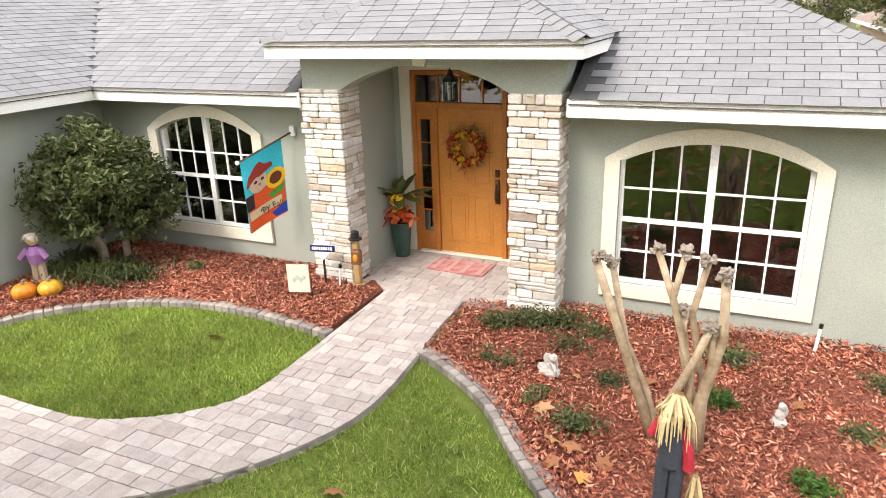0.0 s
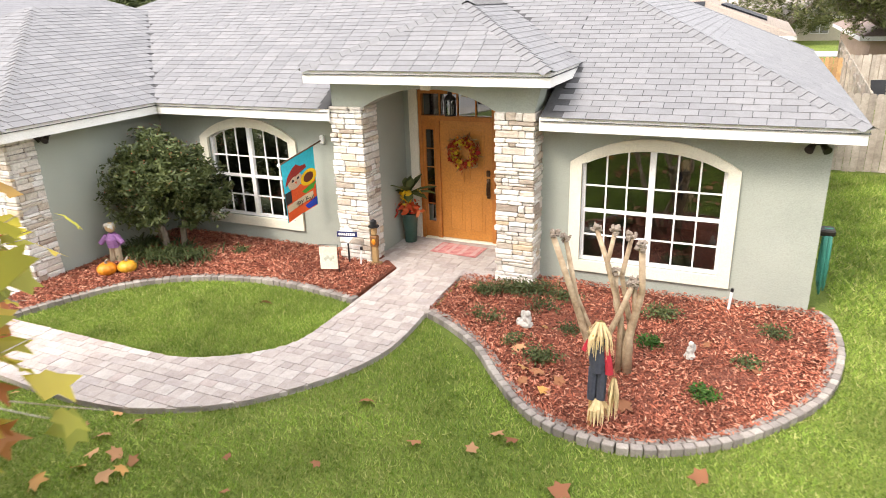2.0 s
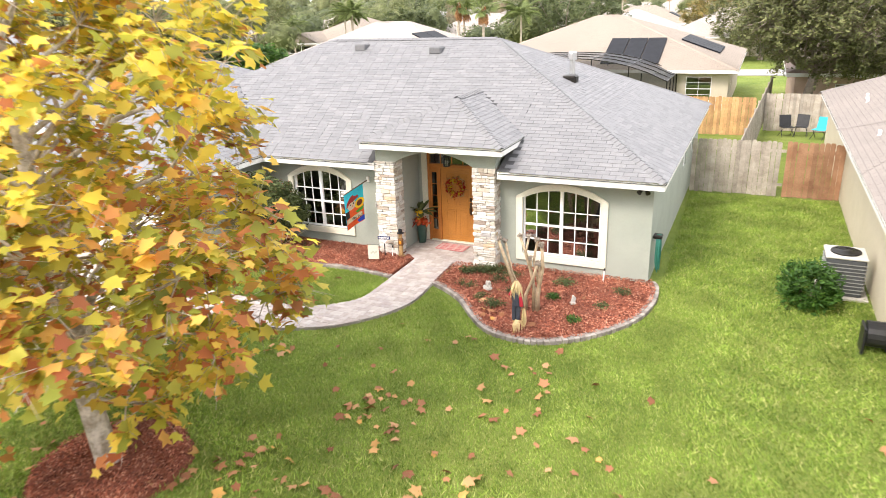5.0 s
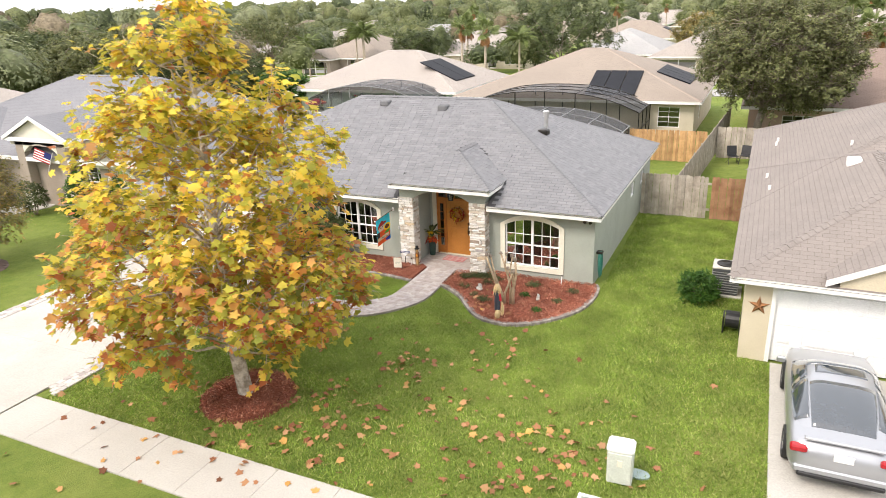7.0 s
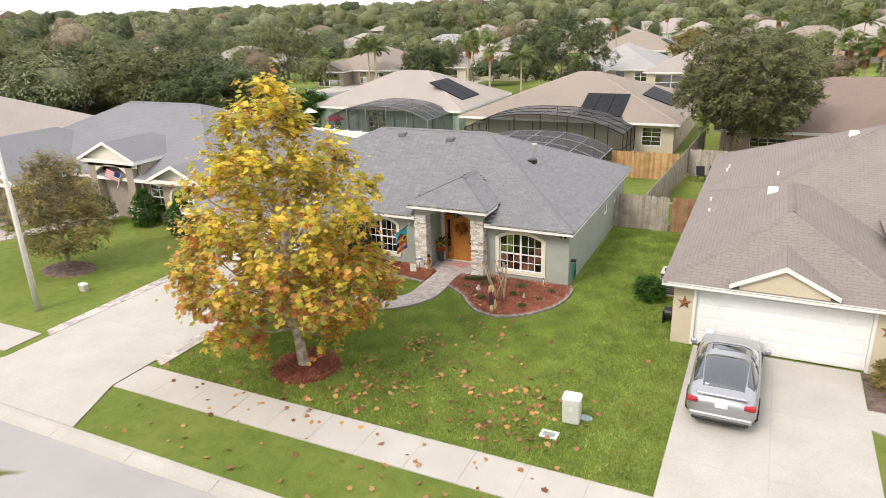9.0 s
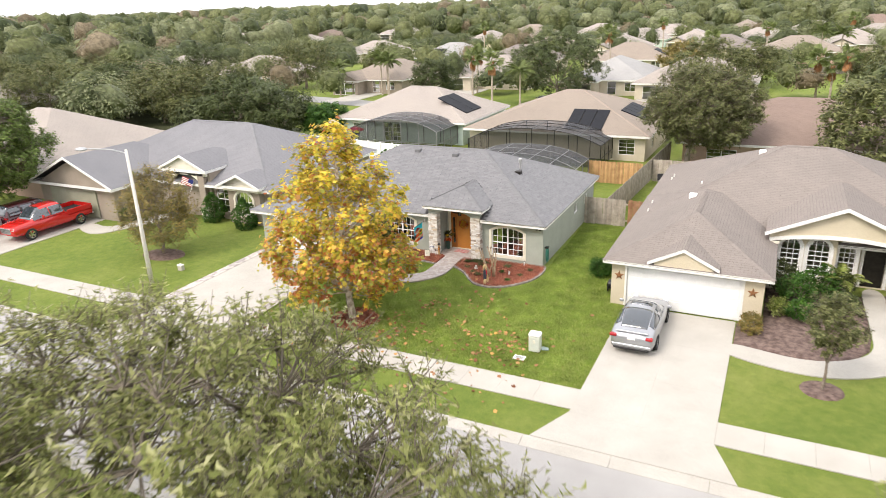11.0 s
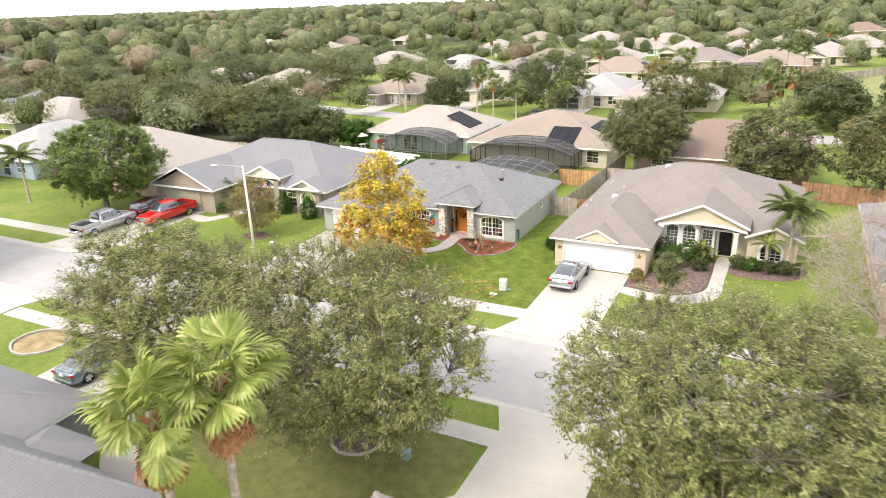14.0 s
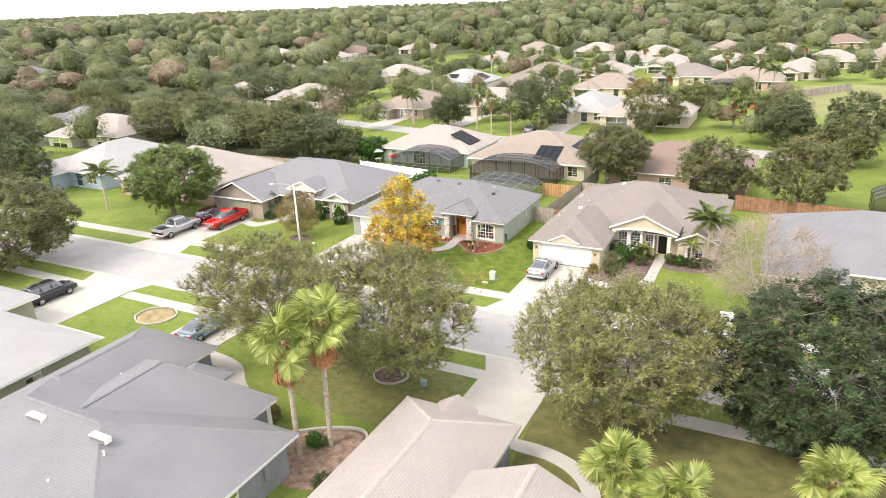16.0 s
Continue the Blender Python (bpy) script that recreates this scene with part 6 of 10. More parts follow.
ring = [(0.19 * math.cos(a), 0.0, 0.19 * math.sin(a)) for a in np.linspace(0, 2 * math.pi, 25)]
part("ring", G().tube(ring, 0.03, 8, cap=False), MAT["bark"], wreath)
rs = np.random.RandomState(3)
ang = rs.uniform(0, 2 * np.pi, 420)
rr = 0.19 + rs.normal(size=420) * 0.035
cen = np.stack([rr * np.cos(ang), rs.uniform(-0.06, 0.0, 420), rr * np.sin(ang)], 1)
part("straw", leaf_cloud(cen[:170] * np.array([1.2, 1, 1.2]), 0.035, 4, 0.0, "oval", 4.5), MAT["straw"], wreath)
part("leaf_ring", leaf_cloud(cen[170:] * np.array([1.08, 1, 1.08]) + np.array([0, -0.03, 0]), 0.075, 5, 0.0, "lobed"), MAT["red_petal"], wreath)
gb = G()
for k in range(26):
    gb.blob(tuple(cen[k * 9] + np.array([0, -0.03, 0])), (0.022,) * 3, 0, 7, 5)
part("berry_cluster", gb, MAT["orange_skin"], wreath, smooth=True)
part("yellow_leaf_ring", leaf_cloud(cen[:90] + np.array([0, -0.05, 0]), 0.06, 6, 0.0, "lobed"), MAT["yellow_petal"], wreath)


def entry_plant(x, y, seed):
    t = thing("potted_plant", "tall green pot with silk leaves and red and yellow flowers", "potted plant", Matrix.Translation((x, y, 0.03)), "pots beside the door")
    MAT.setdefault("pot", surface("teal_glazed_pot", (0.03, 0.07, 0.055), (0.05, 0.1, 0.08), 6, 30, 0.4, 0.1, 0.003))
    part("pot", G().lathe([(0.10, 0), (0.105, 0.02), (0.14, 0.5), (0.15, 0.52), (0.13, 0.52), (0.12, 0.46)], n=20), MAT["pot"], t, smooth=True)
    gl = G()
    rr = random.Random(seed)
    for k in range(15):
        az, el, ln = k * 2.4, rr.uniform(0.15, 1.45), rr.uniform(0.36, 0.55)
        d = Vector((math.cos(az) * math.cos(el), math.sin(az) * math.cos(el), math.sin(el)))
        sd = d.cross(Vector((0, 0, 1))).normalized()
        nn = sd.cross(d)
        o = Vector((0, 0, 0.86))
        v = []
        for q, wdt in ((0.1, 0.02), (0.4, 0.075), (0.7, 0.08), (1.0, 0.005)):
            p = o + d * ln * q - Vector((0, 0, 0.12 * q * q))
            v += [p - sd * wdt + nn * 0.02, p, p + sd * wdt + nn * 0.02]
        gl.add(v, [(3 * r + c, 3 * r + c + 1, 3 * r + c + 4, 3 * r + c + 3) for r in range(3) for c in range(2)])
    part("foliage", gl, MAT["dark_leaf"], t, "dark glossy leaves")
    part("red_bloom", petals(150, (0, -0.05, 0.62), (0.12, 0.08, 0.055), 0.085, "", seed), MAT["red_petal"], t, "red and orange silk flowers")
    part("yellow_bloom", petals(60, (0.0, -0.09, 0.84), (0.06, 0.05, 0.06), 0.075, "", seed + 1), MAT["yellow_petal"], t, "yellow silk flowers")
    return t


entry_plant(-4.40, 6.72, 1)
entry_plant(-2.38, 6.6, 5)
MAT["rug"] = surface("worn_pink_rug", (0.42, 0.13, 0.13), (0.55, 0.28, 0.26), 9, 60, 0.95, 0.3, 0.004, blotch=0.3)
MAT["weave"] = surface("pale_pink_weave", (0.47, 0.27, 0.25), (0.56, 0.36, 0.33), 9, 60, 0.95, 0.3, 0.004)
mt = thing("door_mat", "faded pink patterned door mat on the pavers", "door mat", pose(-3.42, 6.55, 0.036, 0, 0, -3))
part("mat", G().box(-0.42, -0.24, 0, 0.42, 0.24, 0.012, 0.004), MAT["rug"], mt)
for k in range(-3, 4):
    part("stripe", G().box(k * 0.11 - 0.035, -0.2, 0.0125, k * 0.11 + 0.035, 0.2, 0.0165), MAT["weave"], mt) if k % 2 else None

# ---- front beds: figures, signs, flag ----
def many(name, items, label, category, m, group=""):
    """One plain mesh in several materials: for dolls and small figures."""
    v, f, mi = [], [], []
    for k, (gg, mt_) in enumerate(items):
        n = len(v)
        v += gg.v
        f += [[n + i for i in q] for q in gg.f]
        mi += [k] * len(gg.f)
    me = bpy.data.meshes.new(name)
    me.from_pydata(v, [], f)
    for _, mt_ in items:
        me.materials.append(mt_)
    me.polygons.foreach_set("material_index", mi)
    ob = new(name, me)
    ob.matrix_world = m
    return tagged(ob, label, category, group)


def plain(name, c, rough=0.7, metal=0.0):
    if name not in MAT:
        MAT[name] = surface(name, tuple(x * 0.85 for x in c), c, 4, 40, rough, 0.1, 0.003, metal=metal)
    return MAT[name]


def straw_strands(n, top, spread, length, seed, w=0.012):
    rr = random.Random(seed)
    gg = G()
    for _ in range(n):
        a = rr.uniform(0, 6.28)
        p = Vector(top) + Vector((math.cos(a), math.sin(a), 0)) * rr.uniform(0, spread * 0.4)
        q = p + Vector((math.cos(a) * spread * rr.uniform(0.5, 1), math.sin(a) * spread * rr.uniform(0.5, 1), -length * rr.uniform(0.5, 1)))
        m = (p + q) / 2 + Vector((math.cos(a), math.sin(a), 0.3)) * spread * 0.3
        s = Vector((-math.sin(a), math.cos(a), 0)) * w
        gg.add([p - s, p + s, m - s, m + s, q - s * 0.3, q + s * 0.3], [(0, 1, 3, 2), (2, 3, 5, 4)])
    return gg


denim, redc = plain("blue_black_denim", (0.06, 0.065, 0.09), 0.9), plain("red_cloth", (0.5, 0.03, 0.05), 0.9)
burlap, strawp = plain("burlap", (0.6, 0.45, 0.25), 0.95), plain("pale_straw", (0.68, 0.52, 0.28), 0.9)
many("garden_scarecrow", [
    (G().tube([(0, 0, -0.05), (0.02, 0, 1.0)], 0.018, 8), plain("bamboo", (0.5, 0.3, 0.1))),
    (G().blob((0.06, -0.02, 1.02), (0.07, 0.07, 0.09), 0.1, 12, 8), burlap),
    (straw_strands(60, (0.06, -0.02, 1.12), 0.12, 0.36, 3, 0.008), strawp),
    (G().tube([(0.05, 0, 0.92), (0.05, 0, 0.78), (0.06, 0, 0.6)], [0.07, 0.085, 0.075], 10).tube([(0.02, 0, 0.62), (0.01, 0.01, 0.28)], [0.05, 0.045], 8).tube([(0.1, 0, 0.62), (0.1, 0.0, 0.3)], [0.05, 0.045], 8), denim),
    (G().tube([(0.11, 0, 0.88), (0.16, -0.02, 0.72), (0.17, -0.02, 0.6)], [0.035, 0.035, 0.04], 8).tube([(-0.03, 0, 0.9), (-0.07, -0.02, 0.8)], [0.03, 0.03], 8), redc),
    (straw_strands(40, (0.22, -0.02, 0.56), 0.05, 0.45, 4).add(*[straw_strands(40, (0.08, 0, 0.3), 0.1, 0.27, 5).v, straw_strands(40, (0.08, 0, 0.3), 0.1, 0.27, 5).f]), strawp),
    (G().tube([(0.03, -0.09, 1.03), (0.025, -0.14, 1.02)], [0.02, 0.004], 6), plain("carrot_orange", (0.7, 0.25, 0.03))),
], "straw scarecrow doll in dark overalls on a stake", "scarecrow", pose(-0.28, 2.42, 0.03))
many("garden_scarecrow", [
    (G().tube([(-0.06, 0, 0.0), (-0.03, 0.02, 0.3)], [0.05, 0.06], 8).tube([(0.08, -0.02, 0.0), (0.04, 0.02, 0.3)], [0.05, 0.06], 8), plain("beige_cloth", (0.45, 0.36, 0.25), 0.9)),
    (G().tube([(0, 0.02, 0.28), (0, 0.02, 0.42), (0, 0.02, 0.52)], [0.1, 0.12, 0.06], 10).tube([(-0.08, 0, 0.48), (-0.2, -0.03, 0.35)], [0.05, 0.045], 8).tube([(0.08, 0, 0.48), (0.19, -0.03, 0.36)], [0.05, 0.045], 8), plain("lilac_cloth", (0.36, 0.18, 0.42), 0.9)),
    (G().blob((0, 0.01, 0.62), (0.085, 0.08, 0.09), 0.05, 12, 8), burlap),
    (straw_strands(40, (0, 0.01, 0.7), 0.1, 0.1, 8), plain("white_hair", (0.7, 0.68, 0.62))),
], "small doll in a lilac jacket leaning on the mulch", "doll", pose(-8.62, 4.1, 0.03, 0, 0, 20))
for x, y, r, cl, rot in ((-8.27, 3.62, 0.155, "orange", 10), (-8.05, 3.82, 0.15, "golden", 60)):
    p = thing("pumpkin", "round %s pumpkin lying on the mulch" % cl, "pumpkin", pose(x, y, 0.03, 0, 0, rot), "pumpkins on the mulch")
    n, v, f = 40, [], []
    for j in range(9):
        th = math.pi * j / 8
        for k in range(n):
            a = 2 * math.pi * k / n
            q = r * (0.92 + 0.08 * abs(math.cos(a * 5)))
            v.append((q * math.sin(th) * math.cos(a), q * math.sin(th) * math.sin(a), r * 0.72 * (1 - math.cos(th)) - (0.03 if j == 8 else 0)))
    f = [(j * n + k, j * n + (k + 1) % n, (j + 1) * n + (k + 1) % n, (j + 1) * n + k) for j in range(8) for k in range(n)]
    part("flesh", G().add(v, f), MAT["orange_skin"] if cl == "orange" else plain("golden_skin", (0.72, 0.36, 0.03), 0.45), p, smooth=True)
    part("stem", G().tube([(0, 0, r * 1.38), (0.01, 0, r * 1.6), (0.04, 0.01, r * 1.75)], [0.028, 0.018, 0.016], 7), MAT["bark"], p, "dry brown stem")
stone_grey = plain("weathered_cast_stone", (0.5, 0.48, 0.44), 0.95)
gf = G().blob((0, 0, 0.05), (0.11, 0.08, 0.055), 0.35, 14, 9, 1).blob((0.02, 0.01, 0.12), (0.06, 0.055, 0.075), 0.3, 12, 8, 2).blob((0.045, -0.01, 0.205), (0.042, 0.04, 0.045), 0.2, 12, 8, 3)
gf.blob((-0.05, 0.03, 0.14), (0.05, 0.02, 0.075), 0.35, 10, 8, 4).blob((-0.095, 0.0, 0.055), (0.045, 0.045, 0.05), 0.35, 10, 7, 5).tube([(0.05, -0.03, 0.15), (0.1, -0.05, 0.1), (0.09, -0.06, 0.05)], [0.022, 0.018, 0.016], 7)
many("garden_statue", [(gf, stone_grey)], "small weathered stone figure sitting in the mulch", "statue", pose(-1.5, 4.2, 0.03, 0, 0, -20))
gf = G().blob((0, 0, 0.04), (0.065, 0.06, 0.045), 0.3, 12, 8, 5).blob((0.0, 0, 0.11), (0.04, 0.038, 0.065), 0.3, 12, 8, 6).blob((0.008, -0.008, 0.195), (0.032, 0.031, 0.035), 0.2, 10, 8, 7).blob((0.03, 0.03, 0.13), (0.03, 0.014, 0.055), 0.3, 9, 7, 8)
many("garden_statue", [(gf, stone_grey)], "small upright stone figure in the mulch", "statue", pose(0.5, 4.08, 0.03))
pp = thing("marker_pipe", "white plastic pipe with a black cap stuck in the mulch", "pipe", pose(0.84, 5.54, 0.0, 0, 4))
part("tube", G().tube([(0, 0, 0), (0, 0, 0.33)], 0.017, 10), MAT["vinyl"], pp)
part("cap", G().tube([(0, 0, 0.325), (0, 0, 0.37)], 0.02, 10), MAT["black"], pp, "black cap")
sg = thing("garden_flag", "small cream garden flag on a thin wire stake", "garden flag", pose(-4.88, 4.86, 0.03, 0, 0, 18))
part("cloth", G().box(-0.14, -0.004, 0.1, 0.14, 0.004, 0.47, 0.003), plain("cream_cloth", (0.76, 0.72, 0.6), 0.9), sg)
part("stake", G().tube([(0.16, 0, 0.0), (0.16, 0, 0.5), (-0.15, 0, 0.5)], 0.005, 6), MAT["black"], sg)
for k in range(4):
    part("print", G().blob((-0.05 + 0.04 * k, -0.006, 0.27 + 0.03 * (k % 2)), (0.025, 0.003, 0.03), 0.3, 8, 6, k), plain("faded_print", (0.5, 0.52, 0.42), 0.9), sg)
sg = thing("security_sign", "white diamond yard sign with dark blue band on a stake", "yard sign", pose(-4.83, 5.36, 0.03, 0, 0, 12))
part("stake", G().box(-0.012, -0.008, 0, 0.012, 0.008, 0.62), MAT["black"], sg)
part("diamond", G().prism([(0, 0.36), (0.14, 0.52), (0, 0.68), (-0.14, 0.52)], -0.012, -0.006, FRONT), MAT["vinyl"], sg)
bd = part("band", G().box(-0.17, -0.02, 0.475, 0.17, -0.012, 0.565, 0.004), plain("navy_plastic", (0.02, 0.03, 0.12), 0.4), sg)
for k in range(9):
    part("letter_bar", G().box(-0.14 + k * 0.031, -0.023, 0.5, -0.118 + k * 0.031, -0.02, 0.54), MAT["vinyl"], bd)
lt = thing("path_light", "thin white path light leaning beside the column", "path light", pose(-4.62, 5.36, 0.03, 0, 6))
part("stem", G().tube([(0, 0, 0), (0, 0, 0.28)], 0.014, 8), MAT["vinyl"], lt)
part("head", G().tube([(0, 0, 0.28), (0, 0, 0.33)], 0.022, 8), MAT["black"], lt)
many("wooden_figure", [(G().box(-0.09, -0.07, 0, 0.09, 0.07, 0.04, 0.01).box(-0.05, -0.04, 0.04, 0.05, 0.04, 0.34, 0.02).box(-0.045, -0.04, 0.5, 0.045, 0.04, 0.64, 0.02), plain("carved_tan_wood", (0.42, 0.27, 0.12), 0.7)),
                       (G().box(-0.065, -0.05, 0.3, 0.065, 0.05, 0.5, 0.02), plain("brown_paint", (0.2, 0.09, 0.03), 0.7)), (G().blob((0, -0.05, 0.4), (0.035, 0.02, 0.05), 0, 8, 6), MAT["orange_skin"]),
                       (G().lathe([(0.09, 0.64), (0.09, 0.655), (0.055, 0.66), (0.05, 0.74), (0.02, 0.76)], n=12), MAT["black"])], "carved wooden scarecrow figure with a black hat by the column", "wooden figure", pose(-4.42, 5.5, 0.03, 0, 0, 10))

# flag on a pole by the window
MAT["flag_blue"] = plain("flag_turquoise", (0.03, 0.5, 0.62), 0.85)
fl = thing("house_flag", "turquoise and orange autumn flag reading Happy Fall on a slanted pole", "flag", pose(-5.52, 5.93, 1.93))
part("bracket", G().box(-0.04, -0.05, -0.07, 0.04, 0.005, 0.07, 0.01), MAT["vinyl"], fl)
tip = Vector((-0.37, -0.72, -0.30))
part("pole", G().tube([(0, 0, 0), tip], 0.013, 8), MAT["bronze"], fl)
part("finial", G().blob(tuple(tip * 1.02), (0.03,) * 3, 0, 10, 8), MAT["vinyl"], fl)
fa, fb = tip * 0.98, tip * 0.24
ax = (fb - fa).normalized()
LEN, DROP = (fb - fa).length, 0.98


def on_flag(u, v, lift=0.0):
    """u: 0..1 along the pole from its tip; v: 0 at the pole to 1 at the lower hem."""
    side = Vector((ax.y, -ax.x, 0)).normalized()
    fold = 0.016 * math.sin(u * 6.0 + v * 2.0) * min(1, v * 3)
    top = fa + (fb - fa) * u
    gather = 0.12 * v * (u - 0.5)
    return tuple(top + Vector((0, 0, -DROP * v - 0.05 * u * 0)) - ax * gather * LEN * 0.5 + side * (fold + lift))


def flag_patch(nm, outline, mat, lift, lab="", n=10):
    """A thin shape laid on the cloth: two sides."""
    gg = G()
    c = (sum(p[0] for p in outline) / len(outline), sum(p[1] for p in outline) / len(outline))
    k, rings = len(outline), 6
    for s in (1, -1):
        v = [on_flag(c[0] + (u - c[0]) * j / rings, c[1] + (w - c[1]) * j / rings, s * (0.0035 + lift * 0.4)) for j in range(1, rings + 1) for u, w in outline] + [on_flag(*c, s * (0.0035 + lift * 0.4))]
        gg.add(v, [(j * k + i, j * k + (i + 1) % k, (j + 1) * k + (i + 1) % k, (j + 1) * k + i) for j in range(rings - 1) for i in range(k)] + [(i, (i + 1) % k, rings * k) for i in range(k)])
    part(nm, gg, mat, fl, lab)


gg = G()
nu, nv = 10, 16
for s in (0.0025, -0.0025):
    gg.add([on_flag(i / nu, j / nv, s) for j in range(nv + 1) for i in range(nu + 1)], [(j * (nu + 1) + i, j * (nu + 1) + i + 1, (j + 1) * (nu + 1) + i + 1, (j + 1) * (nu + 1) + i) for j in range(nv) for i in range(nu)])
part("cloth", gg, MAT["flag_blue"], fl, "turquoise cloth", True)
orange = plain("flag_orange", (0.72, 0.1, 0.02), 0.85)
ell = lambda cx, cy, rx, ry, n=14: [(cx + rx * math.cos(2 * math.pi * i / n), cy + ry * math.sin(2 * math.pi * i / n)) for i in range(n)]
rect = lambda a, b, c, d, m=6: [(a + (c - a) * i / m, b) for i in range(m)] + [(c, b + (d - b) * i / m) for i in range(m)] + [(c - (c - a) * i / m, d) for i in range(m)] + [(a, d - (d - b) * i / m) for i in range(m)]
flag_patch("print", rect(0.02, 0.5, 0.98, 1.0), orange, 0.006)
flag_patch("print", ell(0.36, 0.4, 0.24, 0.12), plain("flag_tan", (0.62, 0.46, 0.33), 0.85), 0.01)
flag_patch("print", [(0.04, 0.4), (0.12, 0.26), (0.3, 0.16), (0.42, 0.13), (0.55, 0.2), (0.72, 0.22), (0.74, 0.28), (0.4, 0.32)], plain("flag_maroon", (0.3, 0.03, 0.02), 0.85), 0.014)
for eu in (0.28, 0.46):
    flag_patch("print", ell(eu, 0.37, 0.045, 0.022, 8), MAT["black"], 0.016)
flag_patch("print", [(0.34, 0.41), (0.42, 0.41), (0.38, 0.46)], orange, 0.016)
flag_patch("print", rect(0.0, 0.5, 0.2, 0.7), MAT["black"], 0.011)
flag_patch("print", ell(0.78, 0.46, 0.24, 0.13, 20), plain("flag_yellow", (0.8, 0.48, 0.01), 0.85), 0.012)
flag_patch("print", ell(0.78, 0.46, 0.15, 0.08), plain("flag_brown", (0.12, 0.03, 0.01), 0.85), 0.017)
flag_patch("print", [(0.55, 0.64), (0.8, 0.6), (1.0, 0.58), (0.9, 0.68), (0.65, 0.7)], plain("flag_green", (0.05, 0.3, 0.03), 0.85), 0.011)
flag_patch("print", rect(0.04, 0.72, 0.88, 0.84), plain("flag_parchment", (0.62, 0.5, 0.32), 0.85), 0.016)
flag_patch("print", [(0.6, 0.9), (0.98, 0.84), (0.98, 0.99), (0.7, 0.98)], plain("flag_cobalt", (0.02, 0.05, 0.4), 0.85), 0.013)
txt = bpy.data.curves.new("lettering", "FONT")
txt.body, txt.size, txt.extrude, txt.align_x = "Happy Fall", 0.118, 0.001, "CENTER"
txt.materials.append(MAT["black"])
tob = new("lettering", txt)
tob.parent = fl
o_, r_, d_ = Vector(on_flag(0.46, 0.81, 0.034)), ax, Vector((0, 0, -1))
side = Vector((ax.y, -ax.x, 0)).normalized()
tob.matrix_basis = Matrix.Translation(o_) @ Matrix(((ax.x, 0, side.x), (ax.y, 0, side.y), (ax.z, 1, 0))).to_4x4()

# small fixtures on the walls
for x, y, z in ((-8.95, 3.6, 2.22), (1.6, 5.78, 2.22)):
    fx = thing("flood_light", "small dark flood lamp below the eave", "lamp", pose(x, y, z))
    part("base", G().box(-0.06, -0.04, 0.02, 0.06, 0.04, 0.11, 0.01), MAT["dark_metal"], fx)
    for s in (-1, 1):
        part("head", G().tube([(s * 0.05, -0.03, 0.03), (s * 0.1, -0.12, -0.03)], [0.035, 0.055], 10), MAT["dark_metal"], fx)
hh = thing("hose_hanger", "coiled green garden hose hanging on the side wall", "hose", pose(1.83, 6.35, 1.05))
MAT["hose"] = plain("green_hose", (0.05, 0.26, 0.2), 0.5)
for k in range(7):
    w, l = 0.15 + 0.02 * (k % 3), 0.75 + 0.06 * (k % 4)
    part("loop", G().tube([(0.05 + 0.014 * k, w * math.sin(a), -l / 2 + l / 2 * math.cos(a) - 0.0) for a in np.linspace(0, 2 * math.pi, 21)], 0.011, 6, cap=False), MAT["hose"], hh, smooth=True)
part("bracket", G().box(-0.035, -0.12, -0.08, 0.17, 0.12, 0.0, 0.02), MAT["dark_metal"], hh)
bx = solo("outlet_box", G().box(-5.36, 5.9, 1.18, -5.3, 5.94, 1.3, 0.01), MAT["grey_metal"], "small grey outlet cover on the wall", "outlet")

# pruned crape myrtle with knobbly stumps
cm = thing("crape_myrtle", "hard-pruned crape myrtle with knobbly bare tan stems", "tree", pose(-0.3, 3.49, 0.0))
stems = [((-0.1, 0), (-0.3, 0.0, 0.5), (-0.46, -0.04, 1.0), (-0.66, -0.06, 1.58), 0.04), ((-0.08, 0.03), (-0.22, 0.08, 0.42), (-0.42, 0.1, 0.85), (-0.56, 0.1, 1.5), 0.032),
         ((0.1, 0.0), (0.1, 0.05, 0.5), (0.02, 0.05, 1.0), (-0.22, 0.06, 1.66), 0.034), ((0.1, 0.0), (0.1, 0.0, 0.7), (-0.08, 0.0, 1.3), (-0.02, 0.02, 1.68), 0.03),
         ((0.14, 0.03), (0.2, 0.1, 0.5), (0.06, 0.12, 1.15), (0.14, 0.1, 1.6), 0.032), ((0.2, -0.02), (0.2, 0.0, 0.5), (0.3, -0.02, 1.05), (0.27, -0.03, 1.55), 0.042),
         ((-0.05, -0.04), (-0.06, -0.05, 0.4), (0.1, -0.06, 0.8), (0.2, -0.08, 1.12), 0.036), ((0.12, 0.05), (0.12, 0.05, 0.5), (0.02, 0.06, 0.85), (0.0, 0.08, 1.2), 0.034), ((0.18, 0.02), (0.16, 0.02, 0.4), (0.24, -0.02, 0.8), (0.22, -0.03, 1.15), 0.036)]
